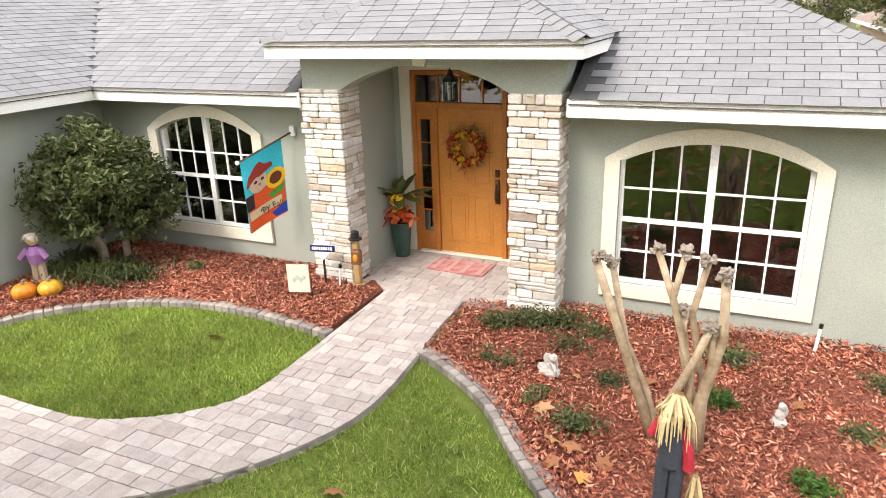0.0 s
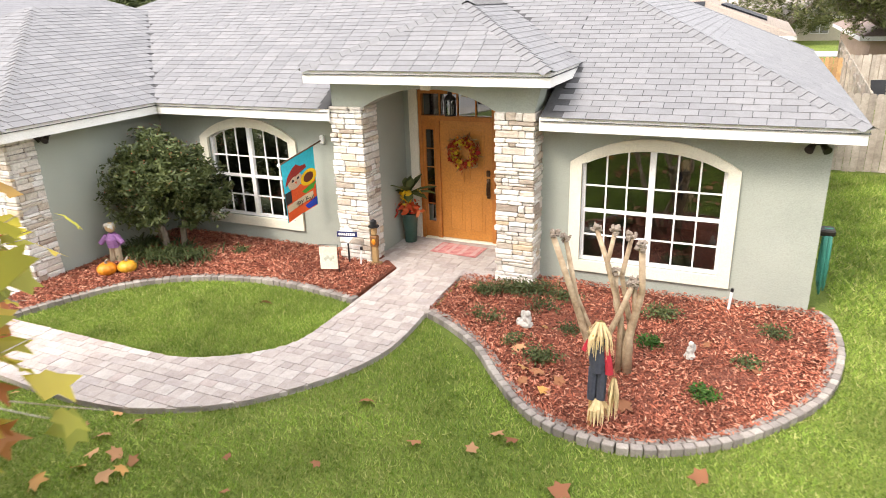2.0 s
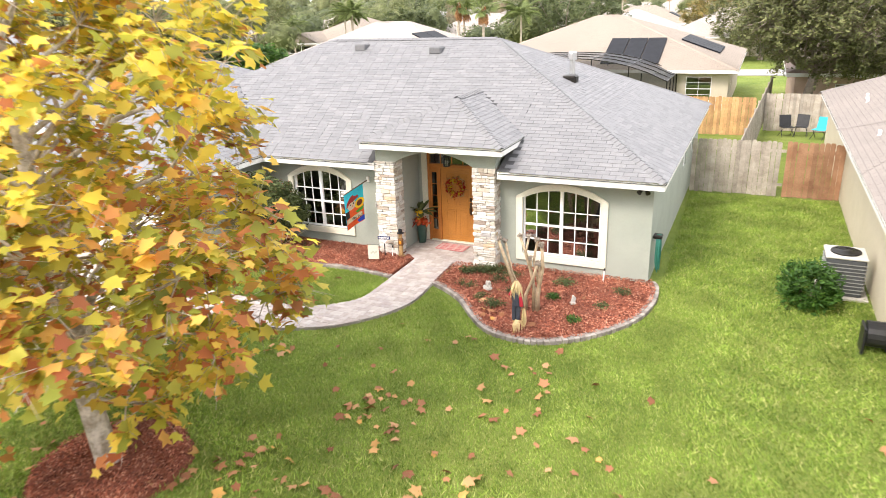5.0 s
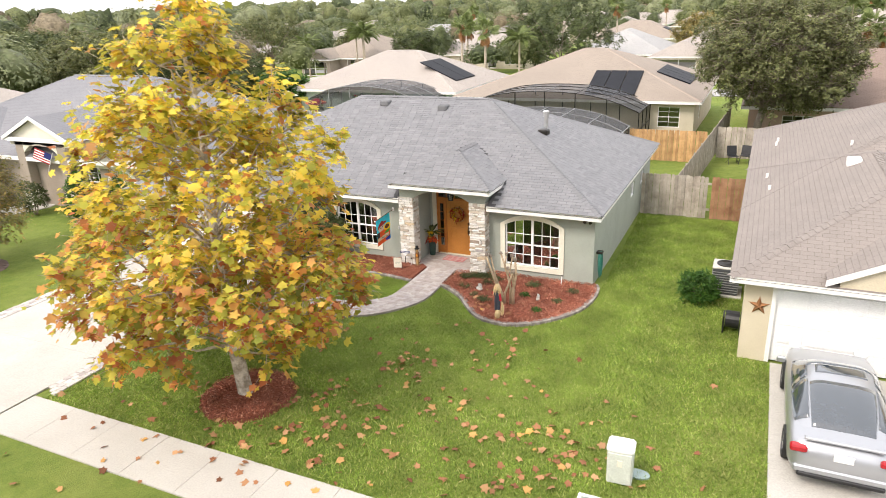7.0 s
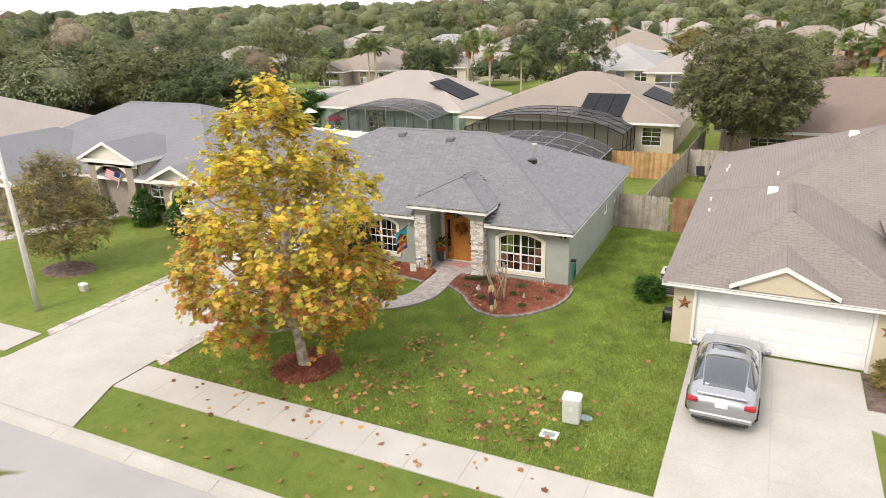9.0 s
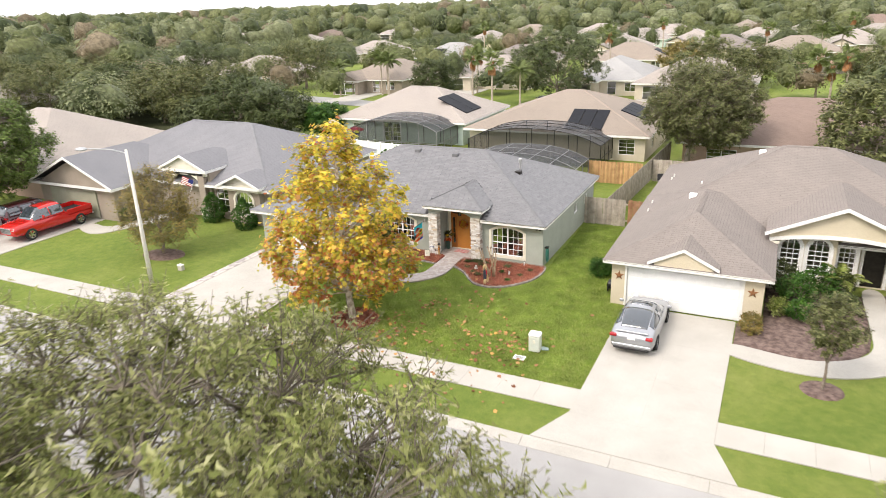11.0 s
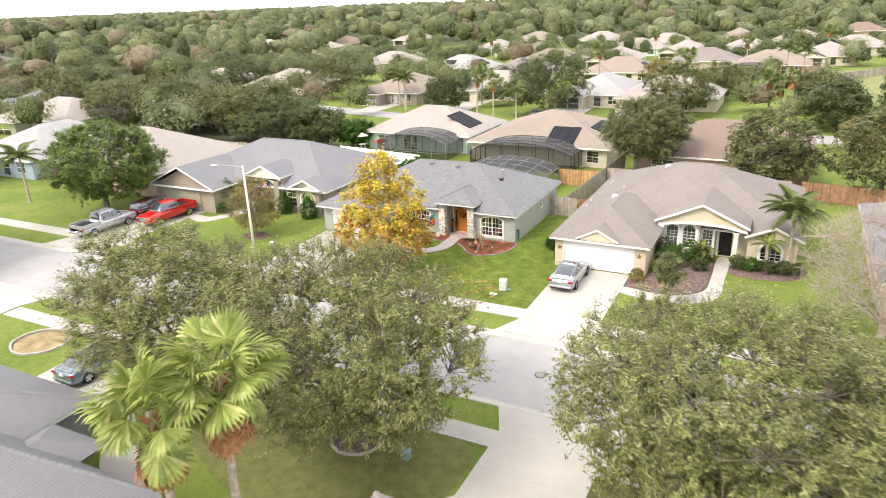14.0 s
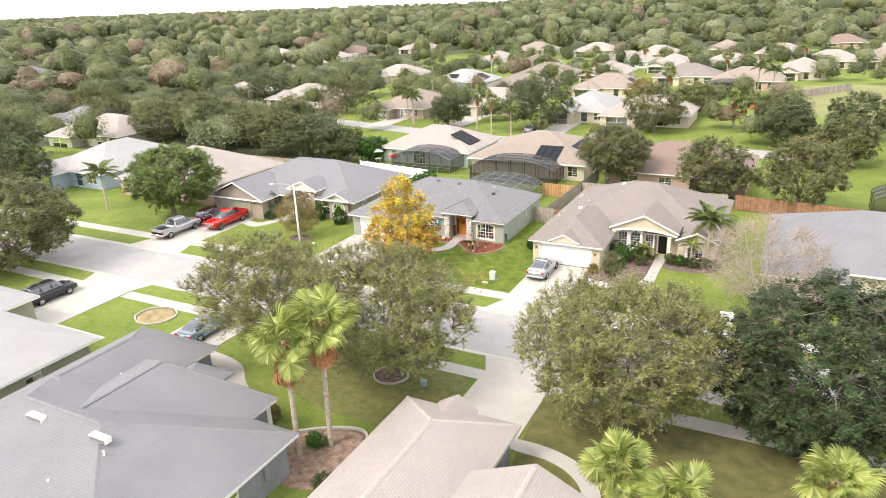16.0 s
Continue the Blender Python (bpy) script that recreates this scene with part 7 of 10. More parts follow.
for k, (b0, p1, p2, p3, r) in enumerate(stems):
    st = part("stem", G().tube([(b0[0], b0[1], -0.05), p1, p2, p3], [r * 1.25, r, r * 0.85, r * 0.8], 9), MAT["myrtle"], cm, smooth=True)
    gk = G()
    rr = random.Random(k)
    for q in range(9):
        gk.blob((p3[0] + rr.uniform(-0.045, 0.045), p3[1] + rr.uniform(-0.045, 0.045), p3[2] + rr.uniform(-0.03, 0.05)), (rr.uniform(0.014, 0.032),) * 3, 0.6, 7, 5, q + k)
    for q in range(5):
        a = rr.uniform(0, 6.28)
        gk.tube([(p3[0], p3[1], p3[2]), (p3[0] + 0.06 * math.cos(a), p3[1] + 0.06 * math.sin(a), p3[2] + rr.uniform(-0.02, 0.06))], [0.014, 0.009], 5)
    part("knob", gk, MAT["bark"], st, "gnarled brown pruning knob")


def shrub(name, label, x, y, z, rx, ry, rz, count, leaf, mat, seed, low=-0.6, stretch=1.5, wood=True, category="shrub", power=0.3, clump=0.08, group=""):
    t = thing(name, label, category, Matrix.Translation((x, y, z)), group)
    pts = crown_points(dome(0, 0, rz, rx, ry, rz, low, power, seed), count, clump, [], seed)
    part("foliage", leaf_cloud(pts, leaf, seed, 0.3, "oval", stretch), mat, t)
    if wood:
        gg = G()
        rr = random.Random(seed)
        for k in range(6):
            a = rr.uniform(0, 6.28)
            gg.tube([(0.05 * math.cos(a), 0.05 * math.sin(a), -0.05), (rx * 0.3 * math.cos(a), ry * 0.3 * math.sin(a), rz * 0.8), (rx * 0.6 * math.cos(a), ry * 0.6 * math.sin(a), rz * 1.5)], [0.03, 0.02, 0.008], 6)
        part("stem", gg, MAT["bark"], t)
    return t


# holly by the left window, on three short trunks
hb = thing("holly_bush", "large round holly bush with red berries on short trunks", "shrub", Matrix.Translation((-8.15, 4.95, 0.02)))
gg = G()
for dx, dy in ((-0.25, 0), (0.12, 0.1), (-0.05, -0.12)):
    gg.tube([(dx, dy, -0.05), (dx * 1.2, dy, 0.35), (dx * 2.2, dy * 2.2, 0.8), (dx * 3.4, dy * 3.5, 1.5)], [0.06, 0.05, 0.035, 0.015], 8)
part("trunk", gg, MAT["bark"], hb, smooth=True)
pts = np.concatenate([crown_points(dome(0, 0, 1.2, 0.9, 0.8, 0.92, -0.9, 0.4, 9), 11000, 0.1, [], 41, per=45), crown_points(dome(0.6, 0.25, 1.1, 0.45, 0.45, 0.55, -0.7, 0.3, 10), 2500, 0.08, [], 42, per=45)])
part("foliage", leaf_cloud(pts, 0.06, 43, 0.3, "oval", 1.6), MAT["dark_leaf"], hb)
gb = G()
rs = np.random.RandomState(9)
for p in dome(0, 0, 1.3, 0.92, 0.85, 0.9, -0.7, 0.1, 9)(rs, 160):
    gb.blob(tuple(p), (0.008,) * 3, 0, 5, 4)
part("berry_cluster", gb, plain("red_berries", (0.45, 0.12, 0.06), 0.4), hb, "red berries")


def blades(name, label, x, y, n, length, seed, mat, category="plant", w=0.012, sp=0.12):
    t = thing(name, label, category, Matrix.Translation((x, y, 0.0)))
    rr = random.Random(seed)
    gg = G()
    for _ in range(n):
        a, l = rr.uniform(0, 6.28), length * rr.uniform(0.6, 1.1)
        b = Vector((rr.gauss(0, sp), rr.gauss(0, sp), 0))
        d = Vector((math.cos(a), math.sin(a), 0))
        s = Vector((-math.sin(a), math.cos(a), 0)) * w
        q = [b + d * l * u * 0.75 + Vector((0, 0, l * (1.5 * u - 1.15 * u * u))) for u in (0, 0.35, 0.7, 1.0)]
        gg.add([q[0] - s, q[0] + s, q[1] - s, q[1] + s, q[2] - s * 0.8, q[2] + s * 0.8, q[3]], [(0, 1, 3, 2), (2, 3, 5, 4), (4, 5, 6)])
    part("foliage", gg, mat, t)
    return t


for k, (x, y) in enumerate([(-8.6, 4.5), (-8.2, 4.35), (-7.75, 4.45), (-7.4, 4.65), (-7.95, 4.75), (-8.75, 4.9)]):
    blades("liriope_clump", "clump of dark strappy border grass under the holly", x, y, 110, 0.42, k, MAT["dark_leaf"], sp=0.14)
for k, (x, y, r, n) in enumerate([(-2.3, 5.0, 0.26, 1.0), (-1.95, 5.16, 0.3, 1.3), (-1.6, 5.28, 0.26, 1.0), (-1.25, 5.14, 0.24, 0.6), (-2.03, 4.2, 0.28, 0.4), (-1.04, 3.4, 0.25, 1.0), (-0.94, 4.22, 0.15, 1.0), (0.04, 4.24, 0.16, 1.2), (0.07, 5.05, 0.26, 0.9), (1.12, 4.12, 0.16, 0.9), (0.72, 3.28, 0.17, 1.2), (1.36, 4.98, 0.2, 0.8), (-1.45, 3.72, 0.22, 0.4), (-1.5, 4.72, 0.3, 0.35), (-6.9, 5.2, 0.16, 0.8)]):
    shrub("groundcover_plant", "low spreading clump of small dark green leaves in the mulch", x, y, 0.02, r, r * 0.8, r * 0.3, int(2400 * r * n), 0.033, MAT["fresh_leaf"] if k in (7, 10) else MAT["dark_leaf"], 60 + k, 0.0, 1.3, False, "plant", 0.8, 0.06, "groundcover in the front beds")

# ---- vehicles ----
def paint(name, c, metal=0.5, rough=0.25):
    m, nt, b = nodes_of(name)
    b.inputs["Base Color"].default_value = (*c, 1)
    b.inputs["Metallic"].default_value, b.inputs["Roughness"].default_value, b.inputs["Coat Weight"].default_value = metal, rough, 0.6
    bumped(nt, b, tex_noise(nt, 3.0, 2), 0.02, 0.002)
    return m


CAR_GLASS = surface("tinted_car_glass", (0.03, 0.04, 0.05), (0.04, 0.05, 0.06), 2, 10, 0.05, 0, spec=1.0, coat=1.0)
RED_LAMP, WHITE_LAMP = surface("red_lamp_lens", (0.3, 0.01, 0.015), (0.4, 0.015, 0.02), 3, 20, 0.15, 0), surface("clear_lamp_lens", (0.6, 0.62, 0.63), (0.7, 0.72, 0.73), 3, 20, 0.1, 0)
CHROME = surface("bright_alloy", (0.55, 0.55, 0.56), (0.65, 0.65, 0.66), 3, 20, 0.25, 0, metal=0.9)


def loft(stations):
    """A body skin through cross-sections (y, z_low, z_high, half width)."""
    v, f, k = [], [], 14
    for y, zb, zt, w in stations:
        h = zt - zb
        half = [(0.0, zb), (w * 0.9, zb), (w * 0.985, zb + h * 0.25), (w, zb + h * 0.55), (w * 0.97, zb + h * 0.82), (w * 0.86, zt - h * 0.03), (w * 0.5, zt + h * 0.012)]
        ring = [(x, z) for x, z in half] + [(0.0, zt + h * 0.02)] + [(-x, z) for x, z in half[:0:-1]]
        v += [(x, y, z) for x, z in ring]
    k = len(v) // len(stations)
    for i in range(len(stations) - 1):
        f += [(i * k + j, i * k + (j + 1) % k, (i + 1) * k + (j + 1) % k, (i + 1) * k + j) for j in range(k)]
    f += [tuple(range(k - 1, -1, -1)), tuple(range((len(stations) - 1) * k, len(stations) * k))]
    return G().add(v, f)


def cabin(y0, y1, y2, y3, zb, zt, wb, wt):
    """Roof and pillars as one smooth shell: y0 rear foot, y1 roof rear, y2 roof front, y3 windscreen foot. Returns the shell and a maker of panes on it."""
    def at(y, v, lift=0.0):
        if y < y1:
            h = 1 - (1 - (y - y0) / (y1 - y0)) ** 1.7
        elif y > y2:
            h = 1 - (1 - (y3 - y) / (y3 - y2)) ** 1.5
        else:
            h = 1.0
        h += 0.07 * max(0, 1 - ((2 * y - y1 - y2) / (y2 - y1 + 0.5)) ** 2)
        a = math.pi * v
        c, f = math.cos(a), abs(math.sin(a)) ** 0.55
        ends = 1 - 0.1 * abs((2 * y - y0 - y3) / (y3 - y0)) ** 3
        x = math.copysign(abs(c) ** 0.42, -c) * (wb + (wt - wb) * f) * ends
        return (x + math.copysign(lift, x) * abs(c), y, zb + h * (zt - zb) * f + lift * f)

    def patch(ya, yb, va, vb, lift=0.008, n=8):
        """A curved pane lying on the shell, with a rim."""
        top = [at(ya + (yb - ya) * i / n, va + (vb - va) * j / n, lift) for j in range(n + 1) for i in range(n + 1)]
        edge = [i for i in range(n + 1)] + [j * (n + 1) + n for j in range(1, n + 1)] + [n * (n + 1) + i for i in range(n - 1, -1, -1)] + [j * (n + 1) for j in range(n - 1, 0, -1)]
        low = [at(ya + (yb - ya) * (k % (n + 1)) / n, va + (vb - va) * (k // (n + 1)) / n, -0.02) for k in edge]
        m, e = len(top), len(edge)
        return G().add(top + low, [(j * (n + 1) + i, j * (n + 1) + i + 1, (j + 1) * (n + 1) + i + 1, (j + 1) * (n + 1) + i) for j in range(n) for i in range(n)] + [(edge[k], edge[(k + 1) % e], m + (k + 1) % e, m + k) for k in range(e)])
    ny, nv = 30, 22
    shell = G().add([at(y0 + (y3 - y0) * i / ny, j / nv) for i in range(ny + 1) for j in range(nv + 1)], [(i * (nv + 1) + j, i * (nv + 1) + j + 1, (i + 1) * (nv + 1) + j + 1, (i + 1) * (nv + 1) + j) for i in range(ny) for j in range(nv)])

    def side(sx, lo, hi):
        va, vb = (0.006, 0.24) if sx < 0 else (0.994, 0.76)
        return patch(y0 + (y3 - y0) * lo, y0 + (y3 - y0) * hi, va, vb)
    return shell, patch(y0 + 0.1 * (y1 - y0), y1 + 0.05, 0.27, 0.73), patch(y2 - 0.02, y3 - 0.06 * (y3 - y2), 0.25, 0.75), side, patch


def car(kind, label, skin, m):
    spec = {"sedan": (4.7, 0.93, 1.43, 2.78), "suv": (4.7, 0.95, 1.72, 2.75), "pickup": (5.85, 1.0, 1.92, 3.7)}[kind]
    L, W, T, base = spec
    t = thing({"sedan": "sedan_car", "suv": "sport_utility_car", "pickup": "pickup_truck"}[kind], label, "car" if kind != "pickup" else "pickup truck", m)
    r, f = -L / 2, L / 2
    if kind == "sedan":
        st = [(r, 0.42, 0.72, 0.74), (r + 0.08, 0.3, 0.9, 0.84), (r + 0.3, 0.24, 1.0, 0.9), (r + 0.9, 0.2, 1.02, 0.92), (0.0, 0.2, 0.98, 0.93), (f - 1.5, 0.2, 0.97, 0.92), (f - 0.9, 0.2, 0.9, 0.9), (f - 0.3, 0.22, 0.76, 0.86), (f - 0.06, 0.3, 0.62, 0.74), (f, 0.38, 0.52, 0.66)]
        cab = cabin(r + 0.42, r + 1.6, f - 2.3, f - 1.25, 0.95, T, 0.86, 0.64)
        sides = ((0.1, 0.46), (0.49, 0.93))
    elif kind == "suv":
        st = [(r, 0.45, 0.9, 0.82), (r + 0.06, 0.34, 1.05, 0.9), (r + 0.5, 0.28, 1.08, 0.94), (0, 0.26, 1.06, 0.95), (f - 1.35, 0.26, 1.06, 0.94), (f - 0.5, 0.28, 0.98, 0.92), (f - 0.08, 0.36, 0.86, 0.84), (f, 0.45, 0.74, 0.76)]
        cab = cabin(r + 0.08, r + 0.4, f - 1.95, f - 1.2, 1.04, T, 0.88, 0.72)
        sides = ((0.06, 0.3), (0.33, 0.6), (0.63, 0.93))
    else:
        st = [(r, 0.55, 0.92, 0.93), (r + 0.05, 0.5, 0.98, 0.97), (r + 1.9, 0.42, 0.98, 0.99), (r + 1.95, 0.42, 1.2, 0.99), (0.6, 0.42, 1.2, 1.0), (f - 1.35, 0.42, 1.2, 0.99), (f - 0.6, 0.45, 1.16, 0.97), (f - 0.06, 0.5, 1.08, 0.93), (f, 0.55, 0.95, 0.9)]
        cab = cabin(r + 1.98, r + 2.2, f - 2.15, f - 1.35, 1.18, T, 0.92, 0.76)
        sides = ((0.07, 0.45), (0.48, 0.94))
    part("body", loft(st), skin, t, smooth=True)
    part("roof", cab[0], skin, t, smooth=True)
    part("rear_window", cab[1], CAR_GLASS, t, smooth=True)
    part("windscreen", cab[2], CAR_GLASS, t, smooth=True)
    for sx in (-1, 1):
        for lo, hi in sides:
            part("side_window", cab[3](sx, lo, hi), CAR_GLASS, t, smooth=True)
        part("mirror", G().box(sx * (W + 0.12) - 0.09, f - L * 0.36, 1.0 if kind != "pickup" else 1.25, sx * (W + 0.12) + 0.09, f - L * 0.36 + 0.1, 1.14 if kind != "pickup" else 1.47, 0.03), skin, t)
        zl = {"sedan": 0.82, "suv": 0.95, "pickup": 1.0}[kind]
        part("tail_lamp", G().box(sx * W * 0.78 - 0.16, r - 0.015, zl - 0.06, sx * W * 0.78 + 0.13, r + 0.16, zl + 0.07, 0.03) if kind != "pickup" else G().box(sx * 0.93 - 0.06, r - 0.012, 0.8, sx * 0.93 + 0.05, r + 0.08, 1.12, 0.02), RED_LAMP, t, "red tail lamp")
        part("head_lamp", G().box(sx * W * 0.74 - 0.14, f - 0.22, zl - 0.17, sx * W * 0.74 + 0.13, f + 0.0, zl - 0.04, 0.03), WHITE_LAMP, t, "clear headlamp")
        for yy in (-base / 2 - 0.02, base / 2 - 0.02):
            R = 0.34 if kind != "pickup" else 0.4
            wt = part("wheel", G().add([(sx * (W - 0.22 + 0.24 * q), yy + rr_ * math.cos(a), R + rr_ * math.sin(a)) for q, rr_ in ((0, R * 0.55), (0, R * 0.94), (0.15, R), (0.85, R), (1, R * 0.93), (1, R * 0.66)) for a in np.linspace(0, 2 * math.pi, 24, endpoint=False)],
                                       [(i * 24 + j, i * 24 + (j + 1) % 24, (i + 1) * 24 + (j + 1) % 24, (i + 1) * 24 + j) for i in range(5) for j in range(24)]), MAT["rubber"], t, "black tyre")
            gr = G()
            for s in range(5):
                a = s * 2 * math.pi / 5
                ca, sa = math.cos(a), math.sin(a)
                q = [(u * ca - w_ * sa, u * sa + w_ * ca) for u, w_ in ((0.03, -0.045), (R * 0.66, -0.03), (R * 0.66, 0.03), (0.03, 0.045))]
                gr.prism([(yy + a_, R + b_) for a_, b_ in q], sx * (W - 0.03), sx * (W + 0.005), SIDE)
            gr.band([(yy + R * 0.68 * math.cos(a), R + R * 0.68 * math.sin(a)) for a in np.linspace(0, 6.283, 20, endpoint=False)], [(yy + R * 0.6 * math.cos(a), R + R * 0.6 * math.sin(a)) for a in np.linspace(0, 6.283, 20, endpoint=False)], sx * (W - 0.06), sx * (W + 0.008), SIDE)
            part("rim", gr, CHROME, wt, "alloy rim")
    part("number_plate", G().box(-0.16, r - 0.02, 0.72 if kind != "pickup" else 0.6, 0.16, r + 0.02, 0.86 if kind != "pickup" else 0.74, 0.005), MAT["vinyl"], t, "pale number plate")
    part("bumper", G().box(-W * 0.86, r - 0.03, 0.36, W * 0.86, r + 0.1, 0.5, 0.03) if kind != "pickup" else G().box(-0.95, r - 0.14, 0.48, 0.95, r + 0.02, 0.66, 0.03), skin if kind != "pickup" else CHROME, t)
    part("grille", G().box(-W * 0.55, f - 0.1, 0.42 if kind != "pickup" else 0.62, W * 0.55, f + 0.012, 0.58 if kind != "pickup" else 1.0, 0.02), MAT["black"] if kind != "pickup" else CHROME, t)
    if kind == "pickup":
        for sx in (-1, 1):
            part("bed_side", G().box(sx * 0.94 - 0.05, r + 0.02, 0.95, sx * 0.94 + 0.05, r + 1.95, 1.3, 0.03), skin, t)
        part("tailgate", G().box(-0.93, r, 0.7, 0.93, r + 0.07, 1.28, 0.02), skin, t)
        part("bed_liner", G().box(-0.88, r + 0.07, 0.99, 0.88, r + 1.93, 1.02), MAT["rubber"], t, "black bed liner")
    if kind == "sedan":
        part("sunroof", cab[4](f - 2.72, f - 2.34, 0.36, 0.64, 0.01), CAR_GLASS, t, "dark sunroof", True)
        part("trunk_lip", G().box(-0.66, r + 0.1, 0.985, 0.66, r + 0.2, 1.045, 0.02), skin, t)
        part("lower_valance", G().box(-0.72, r - 0.035, 0.26, 0.72, r + 0.1, 0.37, 0.03), MAT["black"], t, "black lower bumper")
    return t


car("sedan", "silver sedan parked on the pale concrete driveway", paint("silver_paint", (0.37, 0.38, 0.4), 0.6, 0.32), pose(8.27, -0.02, 0.01))
car("pickup", "red crew-cab pickup parked facing the street", paint("red_paint", (0.5, 0.012, 0.01), 0.1), pose(-32.4, 0.35, 0.01, 0, 0, 180))
car("pickup", "silver crew-cab pickup parked across the sidewalk", paint("silver_truck_paint", (0.42, 0.43, 0.44)), pose(-35.7, -4.2, 0.01))
car("suv", "dark maroon car parked beside the red pickup", paint("maroon_paint", (0.05, 0.006, 0.01), 0.2), pose(-35.4, 1.25, 0.01))
car("suv", "black car parked on a driveway across the street", paint("black_car_paint", (0.01, 0.01, 0.012), 0.2), pose(-32.0, -22.9, 0.01))
car("sedan", "pale blue-grey car parked under the oak", paint("pale_blue_paint", (0.2, 0.25, 0.28)), pose(-12.8, -22.4, 0.01))
car("suv", "light grey car parked at the kerb", paint("light_grey_paint", (0.33, 0.33, 0.33)), pose(17.2, -11.0, -0.09, 0, 0, 90))
for x, y, c in ((-53, 86, 0.4), (-100, 74, 0.05), (-92, 76, 0.3), (-20, 73, 0.2)):
    car("sedan", "parked car by a far house", paint("far_car_paint", (c, c, c * 1.05)), pose(x, y, drop(y), 0, 0, 60 * c))

# ---- fences, pool screens, solar panels, yard fittings ----
def fence(name, label, p, q, h, mat, w=0.14, seed=0, warp=0.02):
    """Board fence from p to q: posts, rails and single pickets with dog-eared tops."""
    rr = random.Random(seed)
    d = Vector((q[0] - p[0], q[1] - p[1]))
    L = d.length
    f = thing(name, label, "fence", pose(p[0], p[1], -0.04 + drop((p[1] + q[1]) / 2), 0, 0, math.degrees(math.atan2(d.y, d.x))), kind="structure")
    n = int(L / (w + 0.008))
    shapes = []
    for k in range(4):
        e = rr.uniform(-warp, warp)
        me = G().prism([(0, 0.02), (w, 0.02), (w, h - 0.04 + e), (w - 0.03, h + e), (0.03, h + e), (0, h - 0.04 + e)], 0, 0.018, FRONT).mesh("picket")
        me.materials.append(mat)
        shapes.append(me)
    for i in range(n):
        b = new("picket", rr.choice(shapes))
        b.parent = f
        b.matrix_basis = pose(i * (w + 0.008), rr.uniform(-0.004, 0.004), rr.uniform(-0.015, 0.015), 0, rr.uniform(-0.4, 0.4), 0)
    for z in (0.35, h - 0.35):
        part("rail", G().box(0, 0.02, z, L, 0.06, z + 0.09), mat, f)
    for i in range(int(L / 2.4) + 1):
        part("post", G().box(i * 2.4, 0.02, -0.1, i * 2.4 + 0.09, 0.11, h - 0.05), mat, f)
    return f


MAT["wood_cedar"] = surface("cedar_boards", (0.36, 0.2, 0.09), (0.52, 0.32, 0.15), 2.5, 25, 0.9, 0.5, 0.01, per="object", spread=0.22)
MAT["wood_brown"] = surface("brown_boards", (0.22, 0.11, 0.06), (0.34, 0.19, 0.11), 2.5, 25, 0.9, 0.5, 0.01, per="object", spread=0.22)
fence("fence", "weathered grey board fence and gate between two houses", (1.85, 14.62), (4.65, 14.62), 1.8, MAT["wood_fence"], seed=1)
fence("fence", "brown board fence panel beside the neighbour's wall", (4.67, 14.6), (6.3, 14.6), 1.8, MAT["wood_brown"], seed=2)
fence("fence", "weathered grey fence between two back yards", (3.3, 14.9), (4.3, 35.2), 1.8, MAT["wood_fence"], seed=3)
fence("fence", "warm cedar board fence across a back yard", (-0.7, 25.5), (3.6, 25.5), 1.8, MAT["wood_cedar"], seed=4)
fence("fence", "weathered grey fence behind a patio", (4.0, 27.6), (22.0, 27.6), 1.8, MAT["wood_fence"], seed=5)
fence("fence", "brown weathered fence behind houses", (22.7, 27.5), (46, 24.5), 1.8, MAT["wood_brown"], seed=6)
fence("fence", "grey fence running under dark trees", (-62, 27), (-38, 27), 1.8, MAT["wood_fence"], seed=7)
fence("fence", "grey fence along the open field", (14, 112), (40, 150), 1.8, MAT["wood_fence"], w=0.3, seed=9)
vf = thing("vinyl_fence", "white vinyl privacy fence", "fence", pose(-32.4, 29.9, drop(29), 0, 0, -9), kind="structure")
for k in range(9):
    part("panel", G().box(k * 1.5 + 0.06, 0, 0.05, k * 1.5 + 1.44, 0.05, 1.6, 0.008), MAT["vinyl"], vf)
    part("top_rail", G().box(k * 1.5 + 0.05, -0.02, 1.58, k * 1.5 + 1.45, 0.07, 1.66, 0.008), MAT["vinyl"], vf)
    part("post", G().box(k * 1.5 - 0.06, -0.04, -0.1, k * 1.5 + 0.06, 0.09, 1.74, 0.01), MAT["vinyl"], vf)


